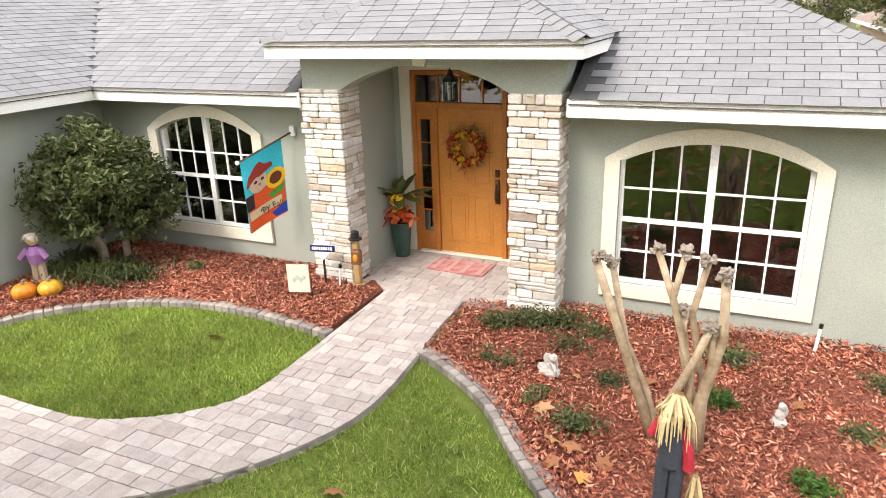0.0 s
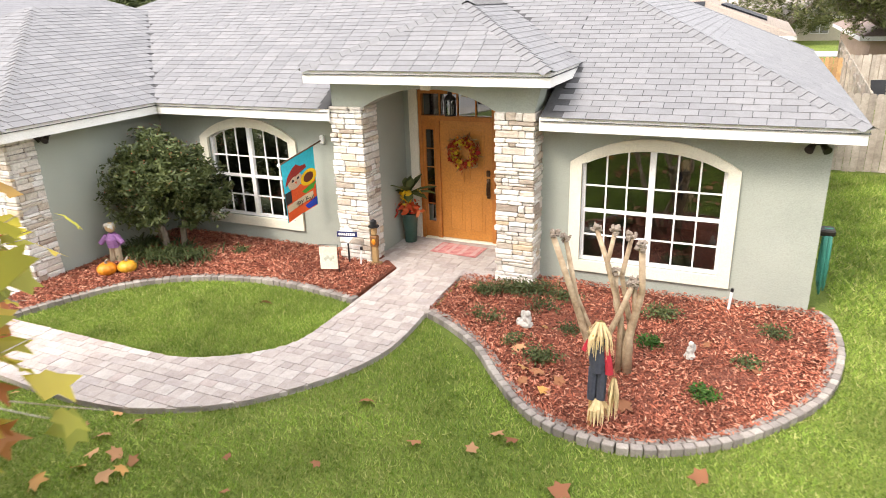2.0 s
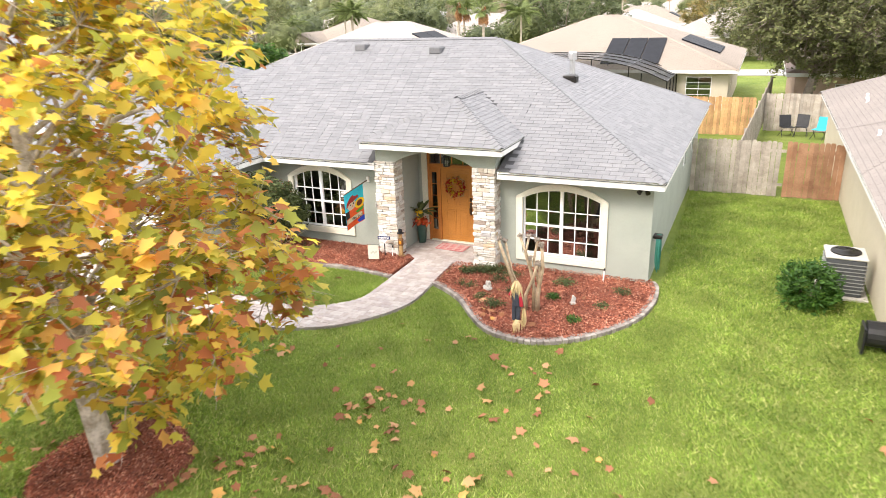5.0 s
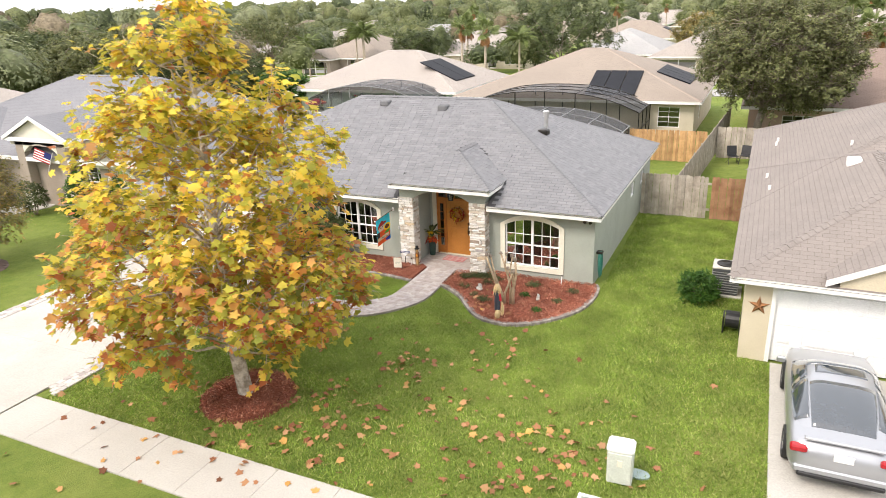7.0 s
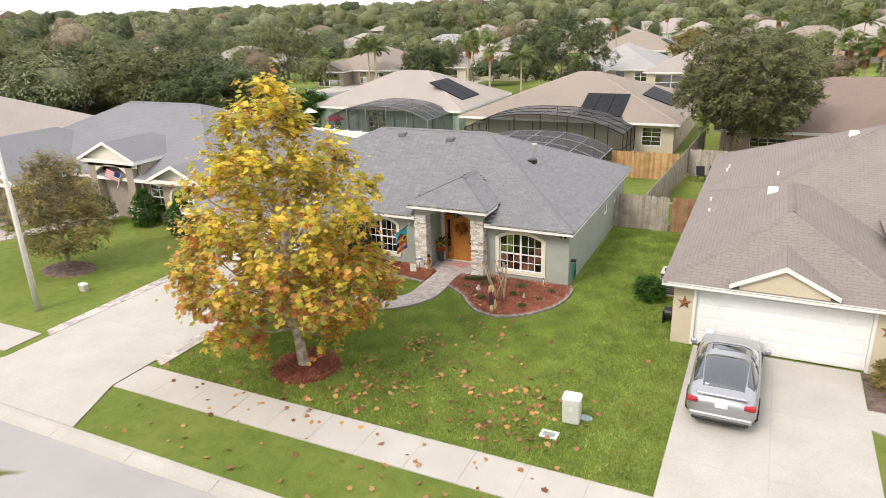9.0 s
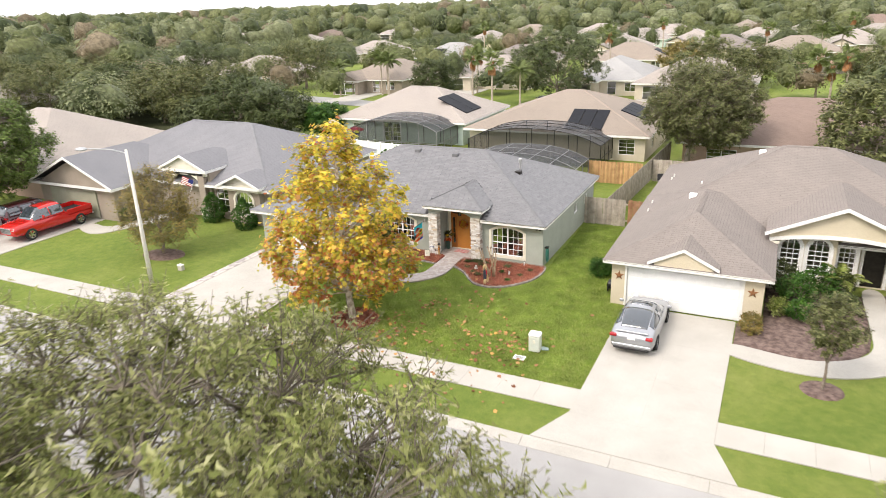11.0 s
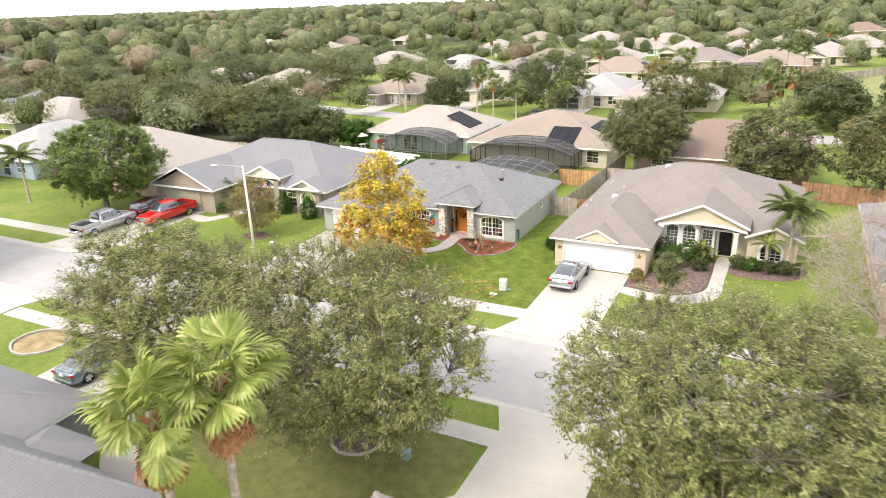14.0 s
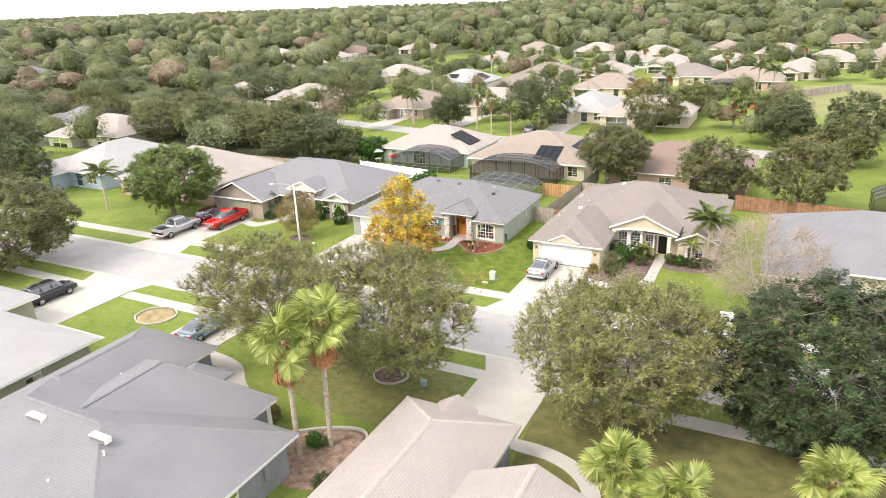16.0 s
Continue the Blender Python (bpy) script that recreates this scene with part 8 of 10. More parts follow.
def pool_cage(label, x0, y0, x1, y1, he, ht, nx, ny, mat):
    """A screened pool enclosure with a curved roof across x."""
    c = thing("pool_enclosure", label, "pool enclosure", pose(x0, y0, drop(y0)))
    W_, D_ = x1 - x0, y1 - y0
    zz = lambda x: he + (ht - he) * (1 - abs(2 * x / W_ - 1) ** 2.6)
    xs_, ys_ = [W_ * i / nx for i in range(nx + 1)], [D_ * j / ny for j in range(ny + 1)]
    for y in ys_:
        part("rafter", G().tube([(x, y, zz(x)) for x in np.linspace(0, W_, 2 * nx + 1)], 0.035, 4), mat, c)
    for x in xs_:
        part("purlin", G().tube([(x, 0, zz(x)), (x, D_, zz(x))], 0.03, 4), mat, c)
        for y in (0, D_):
            part("post", G().box(x - 0.03, y - 0.03, -0.05, x + 0.03, y + 0.03, zz(x)), mat, c)
    for y in ys_[1:-1]:
        for x in (0, W_):
            part("post", G().box(x - 0.03, y - 0.03, -0.05, x + 0.03, y + 0.03, zz(x)), mat, c)
    part("chair_rail", G().box(0, -0.02, 0.8, W_, 0.02, 0.86).box(W_ - 0.02, 0, 0.8, W_ + 0.02, D_, 0.86), mat, c)
    for i in range(nx):
        for j in range(ny):
            a, b, p, q = xs_[i], xs_[i + 1], ys_[j], ys_[j + 1]
            part("screen", G().add([(a, p, zz(a)), (b, p, zz(b)), (b, q, zz(b)), (a, q, zz(a))], [(0, 1, 2, 3)]), MAT["screen"], c)
        part("screen", G().add([(xs_[i], 0, 0), (xs_[i + 1], 0, 0), (xs_[i + 1], 0, zz(xs_[i + 1])), (xs_[i], 0, zz(xs_[i]))], [(0, 1, 2, 3)]), MAT["screen_wall"], c)
    for j in range(ny):
        for x in (0, W_):
            part("screen", G().add([(x, ys_[j], 0), (x, ys_[j + 1], 0), (x, ys_[j + 1], zz(x)), (x, ys_[j], zz(x))], [(0, 1, 2, 3)]), MAT["screen_wall"], c)
    return c


pool_cage("screened pool enclosure with a curved roof behind the house", -10.2, 17.5, -0.6, 25.0, 1.9, 2.85, 6, 4, MAT["cage_metal"])
pool_cage("dark bronze screened pool enclosure behind a beige house", -13.9, 31.2, -1.1, 35.9, 2.0, 3.25, 6, 3, MAT["dark_metal"])
pool_cage("screened pool enclosure behind a pale teal house", -28.8, 33.4, -18.4, 38.5, 2.1, 3.2, 5, 3, MAT["cage_metal"])
pool_cage("dark screened pool enclosure by far houses", 5, 134, 17, 141, 2.2, 3.4, 5, 3, MAT["dark_metal"])
pool_cage("dark screened pool enclosure by a fence", 37, 29.5, 45, 34.5, 2.1, 3.2, 4, 3, MAT["dark_metal"])


def solar(parent, rect, z, slope, side, u0, u1, v0, v1, cols):
    """Flat black panels lying on one slope of a hip roof."""
    x0, y0, x1, y1 = rect
    up = 1 / math.sqrt(1 + slope * slope)

    def at(u, v, lift):
        s = v * up
        return (x0 + u, y0 + s, z + s * slope + lift) if side == "S" else (x1 - s, y0 + u, z + s * slope + lift)
    for k in range(cols):
        a, b = u0 + (u1 - u0) * k / cols + 0.03, u0 + (u1 - u0) * (k + 1) / cols - 0.03
        q = [(a, v0), (b, v0), (b, v1), (a, v1)]
        gg = G().add([at(*p, 0.11) for p in q] + [at(*p, 0.02) for p in q], [(0, 1, 2, 3), (0, 4, 5, 1), (1, 5, 6, 2), (2, 6, 7, 3), (3, 7, 4, 0)])
        part("solar_panel", gg, MAT["solar"], parent, "black solar panel")


solar(E_H, (-16.3, 35.3, 2.4, 52.3), 2.65, 0.36, "S", 10.4, 14.05, 0.75, 4.6, 3)
solar(E_H, (-16.3, 35.3, 2.4, 52.3), 2.65, 0.36, "E", 5.6, 11.4, 1.5, 4.15, 4)
solar(D, (-34.0, 38.0, -17.2, 51.5), 2.65, 0.44, "E", 3.0, 7.3, 1.35, 5.15, 2)
solar(FAR_AT[-64, 137], (-73, 130, -55, 144), 2.5, 0.45, "S", 4.5, 8.0, 2.0, 4.2, 2)
solar(FAR_AT[-64, 137], (-73, 130, -55, 144), 2.5, 0.45, "E", 3.5, 7.5, 1.6, 4.6, 2)
solar(FAR_AT[-18, 131], (-27, 124, -9, 138), 2.5, 0.45, "E", 4.0, 8.0, 1.6, 4.4, 2)
for x, y in ((-5.3, -40.53), (-0.48, -40.41)):
    z = 2.5 + 0.45 * min(y + 46.5, -33.0 - y) + 0.05
    rv = part("roof_vent", G().box(x - 0.6, y - 0.2, z - 0.15, x + 0.6, y + 0.2, z + 0.17, 0.03), MAT["white"], N1, "white off-ridge roof vent")
    part("louvre", G().box(x - 0.56, y - 0.212, z - 0.1, x + 0.56, y - 0.2, z + 0.1), MAT["cage_metal"], rv, "grey slatted vent mouth")
for x, y in ((-6.6, -34.6), (-8.1, -33.6), (-10.0, -32.0), (-1.4, -42.8), (0.3, -40.9)):
    z = 2.5 + 0.45 * min(abs(y + 46.5), abs(y + 33) + 1.2)
    part("vent_pipe", G().tube([(x, y, z - 0.8), (x, y, z + 0.1)], 0.05, 8), MAT["white"], N1, "white plumbing pipe")
part("skylight", G().box(11.75, -33.4, 3.4, 12.1, -32.2, 3.62, 0.02), MAT["vinyl"], N2, "pale skylight")
part("column", G().box(1.35, -31.4, 0, 1.7, -31.05, 2.45, 0.01), MAT["white"], N1, "white porch column")
part("porch_beam", G().box(1.72, -33.4, 2.2, 1.8, -31.0, 2.48), MAT["white"], N1)
part("meter_box", G().box(5.0, -35.6, 1.0, 5.16, -35.3, 1.7, 0.01), MAT["grey_metal"], N1)
dish = thing("satellite_dish", "small grey satellite dish on the eave", "satellite dish", pose(4.6, -35.6, 2.6, 20, 30, 40))
part("bowl", G().lathe([(0.02, 0), (0.15, 0.03), (0.26, 0.09)], n=16), MAT["grey_metal"], dish, smooth=True)
part("arm", G().tube([(0, 0, -0.25), (0, 0, 0)], 0.025, 8).tube([(0, 0.0, 0.02), (0.05, -0.2, 0.28)], 0.012, 6), MAT["grey_metal"], dish)

# utility cabinet, meter lids, street lamp, manhole
ub = thing("utility_cabinet", "pale grey-green plastic utility pedestal on the lawn", "utility box", pose(4.48, -3.35, -0.03, 0, 0, 4))
part("shell", G().box(-0.24, -0.2, 0, 0.24, 0.2, 0.72, 0.03), plain("pale_green_plastic", (0.62, 0.65, 0.58), 0.5), ub)
part("lid", G().box(-0.26, -0.22, 0.7, 0.26, 0.22, 0.84, 0.05), MAT["vinyl"], ub)
part("label_plate", G().box(-0.05, -0.212, 0.42, 0.05, -0.2, 0.56), MAT["cream"], ub)
solo("meter_lid", G().prism([(4.78 + 0.24 * math.cos(a), -3.1 + 0.15 * math.sin(a)) for a in np.linspace(0, 6.283, 16, endpoint=False)], -0.06, 0.0, FLAT), plain("grey_green_lid", (0.3, 0.38, 0.36), 0.6), "grey-green oval meter lid in the grass", "meter lid")
wb_ = thing("water_meter_box", "white-rimmed water meter box set in the grass", "meter box", pose(4.1, -4.25, -0.04))
part("rim", G().band([(-0.24, -0.17), (0.24, -0.17), (0.24, 0.17), (-0.24, 0.17)], [(-0.18, -0.11), (0.18, -0.11), (0.18, 0.11), (-0.18, 0.11)], 0, 0.05, FLAT), MAT["vinyl"], wb_)
part("lid", G().box(-0.18, -0.11, 0, 0.18, 0.11, 0.03), MAT["grey_metal"], wb_)
sl = thing("street_lamp", "pale concrete street lamp pole with a cobra-head lamp", "street lamp", pose(-17.55, -4.0, -0.04))
part("pole", G().tube([(0, 0, 0), (0, 0, 3.5), (0, 0, 7.5)], [0.13, 0.1, 0.07], 12), surface("pale_pole_concrete", (0.6, 0.58, 0.53), (0.7, 0.68, 0.63), 2, 30, 0.85, 0.15, 0.004), sl, smooth=True)
part("arm", G().tube([(0, 0, 7.3), (-0.6, -0.4, 7.55), (-1.5, -1.0, 7.65)], 0.035, 8), MAT["grey_metal"], sl)
part("lamp_head", G().blob((-1.8, -1.2, 7.65), (0.36, 0.26, 0.09), 0, 12, 8), MAT["grey_metal"], sl, smooth=True)
jb = thing("cable_box", "small pale cable box in the grass", "utility box", pose(-17.5, -1.9, -0.04))
part("shell", G().box(-0.16, -0.12, 0, 0.16, 0.12, 0.3, 0.02), plain("beige_plastic", (0.5, 0.47, 0.4), 0.6), jb)
part("lid", G().box(-0.17, -0.13, 0.28, 0.17, 0.13, 0.36, 0.02), MAT["vinyl"], jb)
tb = thing("transformer_box", "pale utility transformer box on the lawn", "utility box", pose(25.1, -4.7, -0.04, 0, 0, 8))
part("shell", G().box(-0.5, -0.45, 0, 0.5, 0.45, 0.75, 0.04), plain("pale_green_plastic", (0.62, 0.65, 0.58), 0.5), tb)
part("lid", G().box(-0.53, -0.48, 0.72, 0.53, 0.48, 0.85, 0.04), MAT["vinyl"], tb)
hb_ = thing("valve_box", "small grey-green valve box in the grass", "utility box", pose(7.5, -22.35, -0.04))
part("shell", G().box(-0.2, -0.18, 0, 0.2, 0.18, 0.42, 0.04), plain("grey_green_lid", (0.3, 0.38, 0.36), 0.6), hb_)
part("lid", G().box(-0.22, -0.2, 0.4, 0.22, 0.2, 0.47, 0.03), plain("grey_green_lid", (0.3, 0.38, 0.36), 0.6), hb_)
mh = thing("manhole_cover", "round iron manhole cover in the asphalt", "manhole", pose(10.6, -13.05, -0.1))
part("ring", G().lathe([(0.33, 0.0), (0.33, 0.012), (0.29, 0.012)], n=24), MAT["dark_metal"], mh)
part("lid", G().lathe([(0.28, 0.0), (0.28, 0.016), (0.05, 0.02)], n=24), plain("worn_iron", (0.27, 0.25, 0.23), 0.8), mh)

# air conditioner, bin, stars on the neighbour's side
ac = thing("air_conditioner", "grey outdoor air conditioner with round fan top", "air conditioner", pose(5.75, 6.9, -0.03))
part("pad", G().box(-0.5, -0.5, -0.05, 0.5, 0.5, 0.04), MAT["concrete"], ac)
part("case", G().box(-0.38, -0.38, 0.04, 0.38, 0.38, 0.88, 0.03), plain("dark_grille", (0.07, 0.075, 0.08), 0.6), ac)
for k in range(9):
    part("louvre", G().box(-0.395, -0.39, 0.12 + k * 0.08, 0.395, 0.39, 0.14 + k * 0.08), MAT["grey_metal"], ac)
part("top", G().box(-0.4, -0.4, 0.87, 0.4, 0.4, 0.93, 0.02), plain("beige_steel", (0.55, 0.53, 0.48), 0.5), ac)
part("fan_grille", G().lathe([(0.3, 0.93), (0.3, 0.955), (0.24, 0.96), (0.24, 0.95), (0.16, 0.965), (0.16, 0.955), (0.08, 0.97)], n=20), MAT["dark_metal"], ac)
hr = thing("hose_reel", "black hose reel against the garage wall", "hose reel", pose(6.1, 4.1, -0.03))
part("drum", G().tube([(-0.18, 0, 0.35), (0.18, 0, 0.35)], 0.24, 16), MAT["black"], hr)
part("stand", G().box(-0.24, -0.22, 0, -0.2, 0.22, 0.5).box(0.2, -0.22, 0, 0.24, 0.22, 0.5), MAT["black"], hr)
for x in (6.68, 12.55):
    s5 = [(x + (0.26 if k % 2 == 0 else 0.1) * math.sin(k * math.pi / 5), 1.48 + (0.26 if k % 2 == 0 else 0.1) * math.cos(k * math.pi / 5)) for k in range(10)]
    gs = G()
    gs.add([(x, 2.5, 1.48)] + [(a, 2.585, b) for a, b in s5], [(0, 1 + k, 1 + (k + 1) % 10) for k in range(10)] + [tuple(range(10, 0, -1))])
    solo("metal_star", gs, plain("rusty_metal", (0.3, 0.14, 0.06), 0.6, 0.5), "rusty metal barn star on the garage wall", "wall star", "stars by the garage door")

# flag on the taupe neighbour's porch
us = thing("striped_flag", "red and white striped flag with a blue corner on a porch", "flag", pose(-24.25, 6.4, 2.75, 0, 25, 20))
part("pole", G().tube([(0, 0, -0.9), (0, 0, 0.1)], 0.015, 8), MAT["white"], us)
for k in range(9):
    part("stripe", G().box(-0.85, -0.006, -0.06 * k - 0.06, 0.0, 0.006, -0.06 * k), plain("flag_red", (0.45, 0.02, 0.03), 0.85) if k % 2 == 0 else MAT["vinyl"], us)
part("canton", G().box(-0.36, -0.012, -0.3, 0.0, 0.012, 0.0), plain("flag_navy", (0.02, 0.03, 0.15), 0.85), us)

# patio things beyond the fences
def folding_chair(x, y, rz, cloth, label):
    c = thing("camp_chair", label, "chair", pose(x, y, -0.03 + drop(y), 0, 0, rz), "chairs on the back lawn")
    part("seat", G().box(-0.26, -0.22, 0.42, 0.26, 0.24, 0.45, 0.01), cloth, c)
    part("backrest", G().add([(-0.26, 0.22, 0.45), (0.26, 0.22, 0.45), (0.26, 0.36, 0.95), (-0.26, 0.36, 0.95), (-0.26, 0.25, 0.44), (0.26, 0.25, 0.44), (0.26, 0.39, 0.94), (-0.26, 0.39, 0.94)], [(0, 1, 2, 3), (4, 7, 6, 5), (0, 3, 7, 4), (1, 5, 6, 2), (3, 2, 6, 7)]), cloth, c)
    for a, b in ((-1, -1), (1, -1), (-1, 1), (1, 1)):
        part("leg", G().tube([(a * 0.28, b * 0.26, 0), (a * 0.2, -b * 0.2, 0.44)], 0.014, 6), MAT["black"], c)


folding_chair(5.0, 25.8, 20, MAT["black"], "black folding camp chair on the back lawn")
folding_chair(5.6, 26.1, -10, MAT["black"], "black folding camp chair on the back lawn")
folding_chair(6.3, 25.3, -30, plain("turquoise_cloth", (0.03, 0.45, 0.6), 0.8), "turquoise folding chair on the back lawn")
um = thing("patio_umbrella", "closed-edge red patio umbrella over a table", "umbrella", pose(-30.0, 36.2, drop(36.2)))
part("pole", G().tube([(0, 0, 0), (0, 0, 1.85)], 0.025, 8), MAT["white"], um)
part("canopy", G().lathe([(0.98, 1.42), (0.95, 1.47), (0.5, 1.7), (0.03, 1.87)], n=8), plain("crimson_canvas", (0.5, 0.02, 0.06), 0.85), um)
pt = thing("patio_table", "white outdoor table with a pale canopy", "table", pose(-33.6, 37.0, drop(37.0)))
part("tabletop", G().lathe([(0.6, 0.72), (0.6, 0.75)], n=16), MAT["vinyl"], pt)
part("canopy", G().lathe([(1.1, 1.95), (0.5, 2.2), (0.05, 2.4)], n=4), MAT["cream"], pt, "pale canopy")
for k in range(4):
    part("leg", G().tube([(0.4 * math.cos(k * 1.57), 0.4 * math.sin(k * 1.57), 0), (0.4 * math.cos(k * 1.57), 0.4 * math.sin(k * 1.57), 0.72)], 0.02, 6), MAT["vinyl"], pt)

# ---- shrubs round the neighbours ----
shrub("round_bush", "clipped round green bush beside the air conditioner", 5.05, 5.75, -0.03, 0.62, 0.58, 0.5, 5200, 0.06, MAT["fresh_leaf"], 81, -0.9, clump=0.06)
shrub("red_shrub", "clipped dark reddish shrub at the driveway's edge", 12.65, 1.75, -0.03, 0.5, 0.65, 0.45, 2600, 0.06, MAT["rust_leaf"], 82, -0.9, clump=0.06)
for k, (x, y, r, h, mt_) in enumerate([(13.6, 6.6, 0.8, 0.9, "dark_leaf"), (14.4, 5.2, 0.9, 0.8, "fresh_leaf"), (15.3, 6.2, 0.9, 0.9, "fresh_leaf"), (16.2, 7.0, 0.7, 0.7, "dark_leaf"), (13.7, 4.0, 0.45, 0.4, "palm_leaf"), (14.6, 3.6, 0.6, 0.5, "fresh_leaf"), (16.4, 5.2, 0.6, 0.5, "dark_leaf"),
                                         (18.9, 6.6, 0.6, 0.5, "dark_leaf"), (19.8, 6.5, 0.65, 0.5, "fresh_leaf"), (20.8, 6.4, 0.65, 0.5, "dark_leaf"), (21.8, 6.5, 0.6, 0.5, "dark_leaf"), (22.6, 6.4, 0.5, 0.5, "dark_leaf"),
                                         (-25.1, 5.5, 0.7, 0.8, "dark_leaf"), (-29.6, 5.6, 1.0, 1.5, "fresh_leaf"), (-28.8, 4.2, 0.6, 0.5, "fresh_leaf"), (-28.3, 3.9, 0.5, 0.4, "dark_leaf"), (4.9, -31.0, 0.6, 0.5, "fresh_leaf"), (7.6, -33.8, 0.7, 0.45, "dark_leaf"), (8.3, -35.0, 0.8, 0.5, "dark_leaf"), (0.6, -29.7, 0.45, 0.5, "rust_leaf"), (17.0, -28.9, 0.5, 0.45, "dark_leaf"), (-15.5, -27.3, 0.5, 0.5, "dark_leaf"), (24.0, -29.4, 1.0, 0.7, "deep_leaf"), (27.2, -29.8, 1.2, 0.8, "deep_leaf"), (29.4, -27.6, 0.9, 0.7, "rust_leaf"),
                                         (-48, 4, 0.9, 0.6, "dark_leaf"), (35, 0.6, 1.1, 0.8, "fresh_leaf"), (38, 0.4, 1.1, 0.8, "fresh_leaf")]):
    shrub("shrub", "leafy green shrub in a front bed", x, y, 0.0, r, r, h, int(2600 * r), 0.085, MAT[mt_], 90 + k, -0.7, clump=0.09)
for k, (x, y) in enumerate([(-22.6, 6.2), (-19.3, 5.7)]):
    t = thing("cone_shrub", "tall clipped dark green shrub by a window", "shrub", Matrix.Translation((x, y, -0.03)), "clipped shrubs by the window")
    part("foliage", leaf_cloud(crown_points(cone_crown(0, 0, 0.05, 2.1, 0.92, k, 0.45), 6500, 0.06, [], 95 + k), 0.075, 97 + k, 0.3, "oval", 1.4), MAT["fresh_leaf"], t)
for k in range(6):
    shrub("hedge_bush", "clipped green hedge bush by a white fence", -18.75, 21.8 + k * 1.25, drop(22 + k * 1.25), 0.75, 0.75, 0.85, 1500, 0.11, MAT["fresh_leaf"], 110 + k, -0.9, wood=False, clump=0.08, group="hedge by the white fence")
tp = thing("topiary_shrub", "tiered clipped shrub with orange tips", "shrub", Matrix.Translation((20.3, -1.7, -0.03)))
part("stem", G().tube([(0, 0, 0), (0, 0, 1.2)], 0.04, 8), MAT["bark"], tp)
for z, r in ((0.45, 0.4), (0.9, 0.32), (1.3, 0.3)):
    part("ball", leaf_cloud(crown_points(dome(0, 0, z, r, r, r * 0.8, -0.9, 0.3, 1), 700, 0.05, [], int(z * 10)), 0.06, 5, 0.3, "oval", 1.4), MAT["fresh_leaf"] if z < 1 else MAT["rust_leaf"], tp)


# ---- palms ----
def fan_frond(seed, size=1.0):
    """A stalk and a folded fan whose strips part and hang at their tips."""
    rr = random.Random(seed)
    gg = G()
    gg.tube([(0, 0, 0), (0, 0.5 * size, 0.07), (0, 0.9 * size, 0.02)], [0.024, 0.017, 0.012], 5)
    n = 30
    o = Vector((0, 0.9 * size, 0.02))
    for k in range(n):
        a = (k / (n - 1) - 0.5) * 4.6
        l = size * (0.92 - 0.14 * abs(a / 2.2)) * rr.uniform(0.92, 1.06)
        d, s = Vector((math.sin(a), math.cos(a), -0.3 * abs(math.sin(a)))), Vector((math.cos(a), -math.sin(a), 0))
        fold = 0.014 * (1 if k % 2 else -1)
        hang = rr.uniform(0.5, 1.5)
        p1 = o + d * l * 0.62 + Vector((0, 0, fold))
        p2 = o + d * l * 0.84 + Vector((0, 0, -0.05 * size * hang + fold))
        p3 = o + d * l * 0.96 + Vector((0, 0, -0.17 * size * hang))
        w = 0.068 * l
        gg.add([o, p1 - s * w, p1 + s * w, p2 - s * w * 0.5, p2 + s * w * 0.5, p3], [(0, 1, 2), (1, 3, 4, 2), (3, 5, 4)])
    return gg.mesh("frond")


FROND = [fan_frond(k) for k in range(5)]
for me in FROND:
    me.materials.append(MAT["palm_leaf"])
DEAD = [me.copy() for me in FROND[:2]]
for me in DEAD:
    me.materials.clear()
    me.materials.append(MAT["palm_boot"])


FROND_FAR = [me.copy() for me in FROND]
for me in FROND_FAR:
    me.materials.clear()
    me.materials.append(MAT["palm_far"])


def fan_palm(x, y, h, seed, label="fan palm with a bright green crown and brown skirt", s=1.0, n=34, fronds=FROND):
    rr = random.Random(seed)
    t = thing("fan_palm", label, "palm tree", pose(x, y, -0.04 + drop(y), 0, 0, rr.uniform(0, 360)))
    lx, ly = rr.uniform(-0.25, 0.25), rr.uniform(-0.25, 0.25)
    rings = [(lx * (q / 12) ** 2, ly * (q / 12) ** 2, h * q / 12) for q in range(13)]
    part("trunk", G().tube(rings, [0.17 - 0.05 * q / 12 + 0.01 * (q % 2) for q in range(13)], 10), MAT["palm_trunk"], t)
    gb = G()
    for k in range(30):
        a, z = k * 2.4, h - 0.2 - 1.0 * (k / 30)
        b = Vector((lx + math.cos(a) * 0.13, ly + math.sin(a) * 0.13, z))
        gb.tube([b, b + Vector((math.cos(a) * 0.18, math.sin(a) * 0.18, 0.28))], [0.05, 0.025], 5)
    part("boot_ring", gb, MAT["palm_boot"], t, "brown frond stubs")
    for k in range(n):
        az, el = k * 137.5 + rr.uniform(-14, 14), 80 - 122 * (k / n) ** 0.85 + rr.uniform(-13, 13)
        q = s * rr.uniform(0.8, 1.12)
        f = new("frond", fronds[k % 5])
        f.parent = t
        f.matrix_basis = Matrix.Translation((lx, ly, h + rr.uniform(-0.15, 0.1))) @ pose(0, 0, 0, 0, 0, az) @ pose(0, 0, 0, el, rr.uniform(-35, 35), 0) @ Matrix.Diagonal((q * 0.85, q, q, 1))
    for k in range(20 if y < 0 else 3):
        f = new("dead_frond", DEAD[k % 2])
        f.parent = t
        f.matrix_basis = Matrix.Translation((lx, ly, h - 0.3 - 0.03 * k)) @ pose(0, 0, 0, 0, 0, k * 137.5 + rr.uniform(-10, 10)) @ pose(0, 0, 0, -68 + rr.uniform(-14, 10), 0, 0) @ Matrix.Diagonal((s * 0.7, s * 1.02, s * 0.9, 1))
    return t


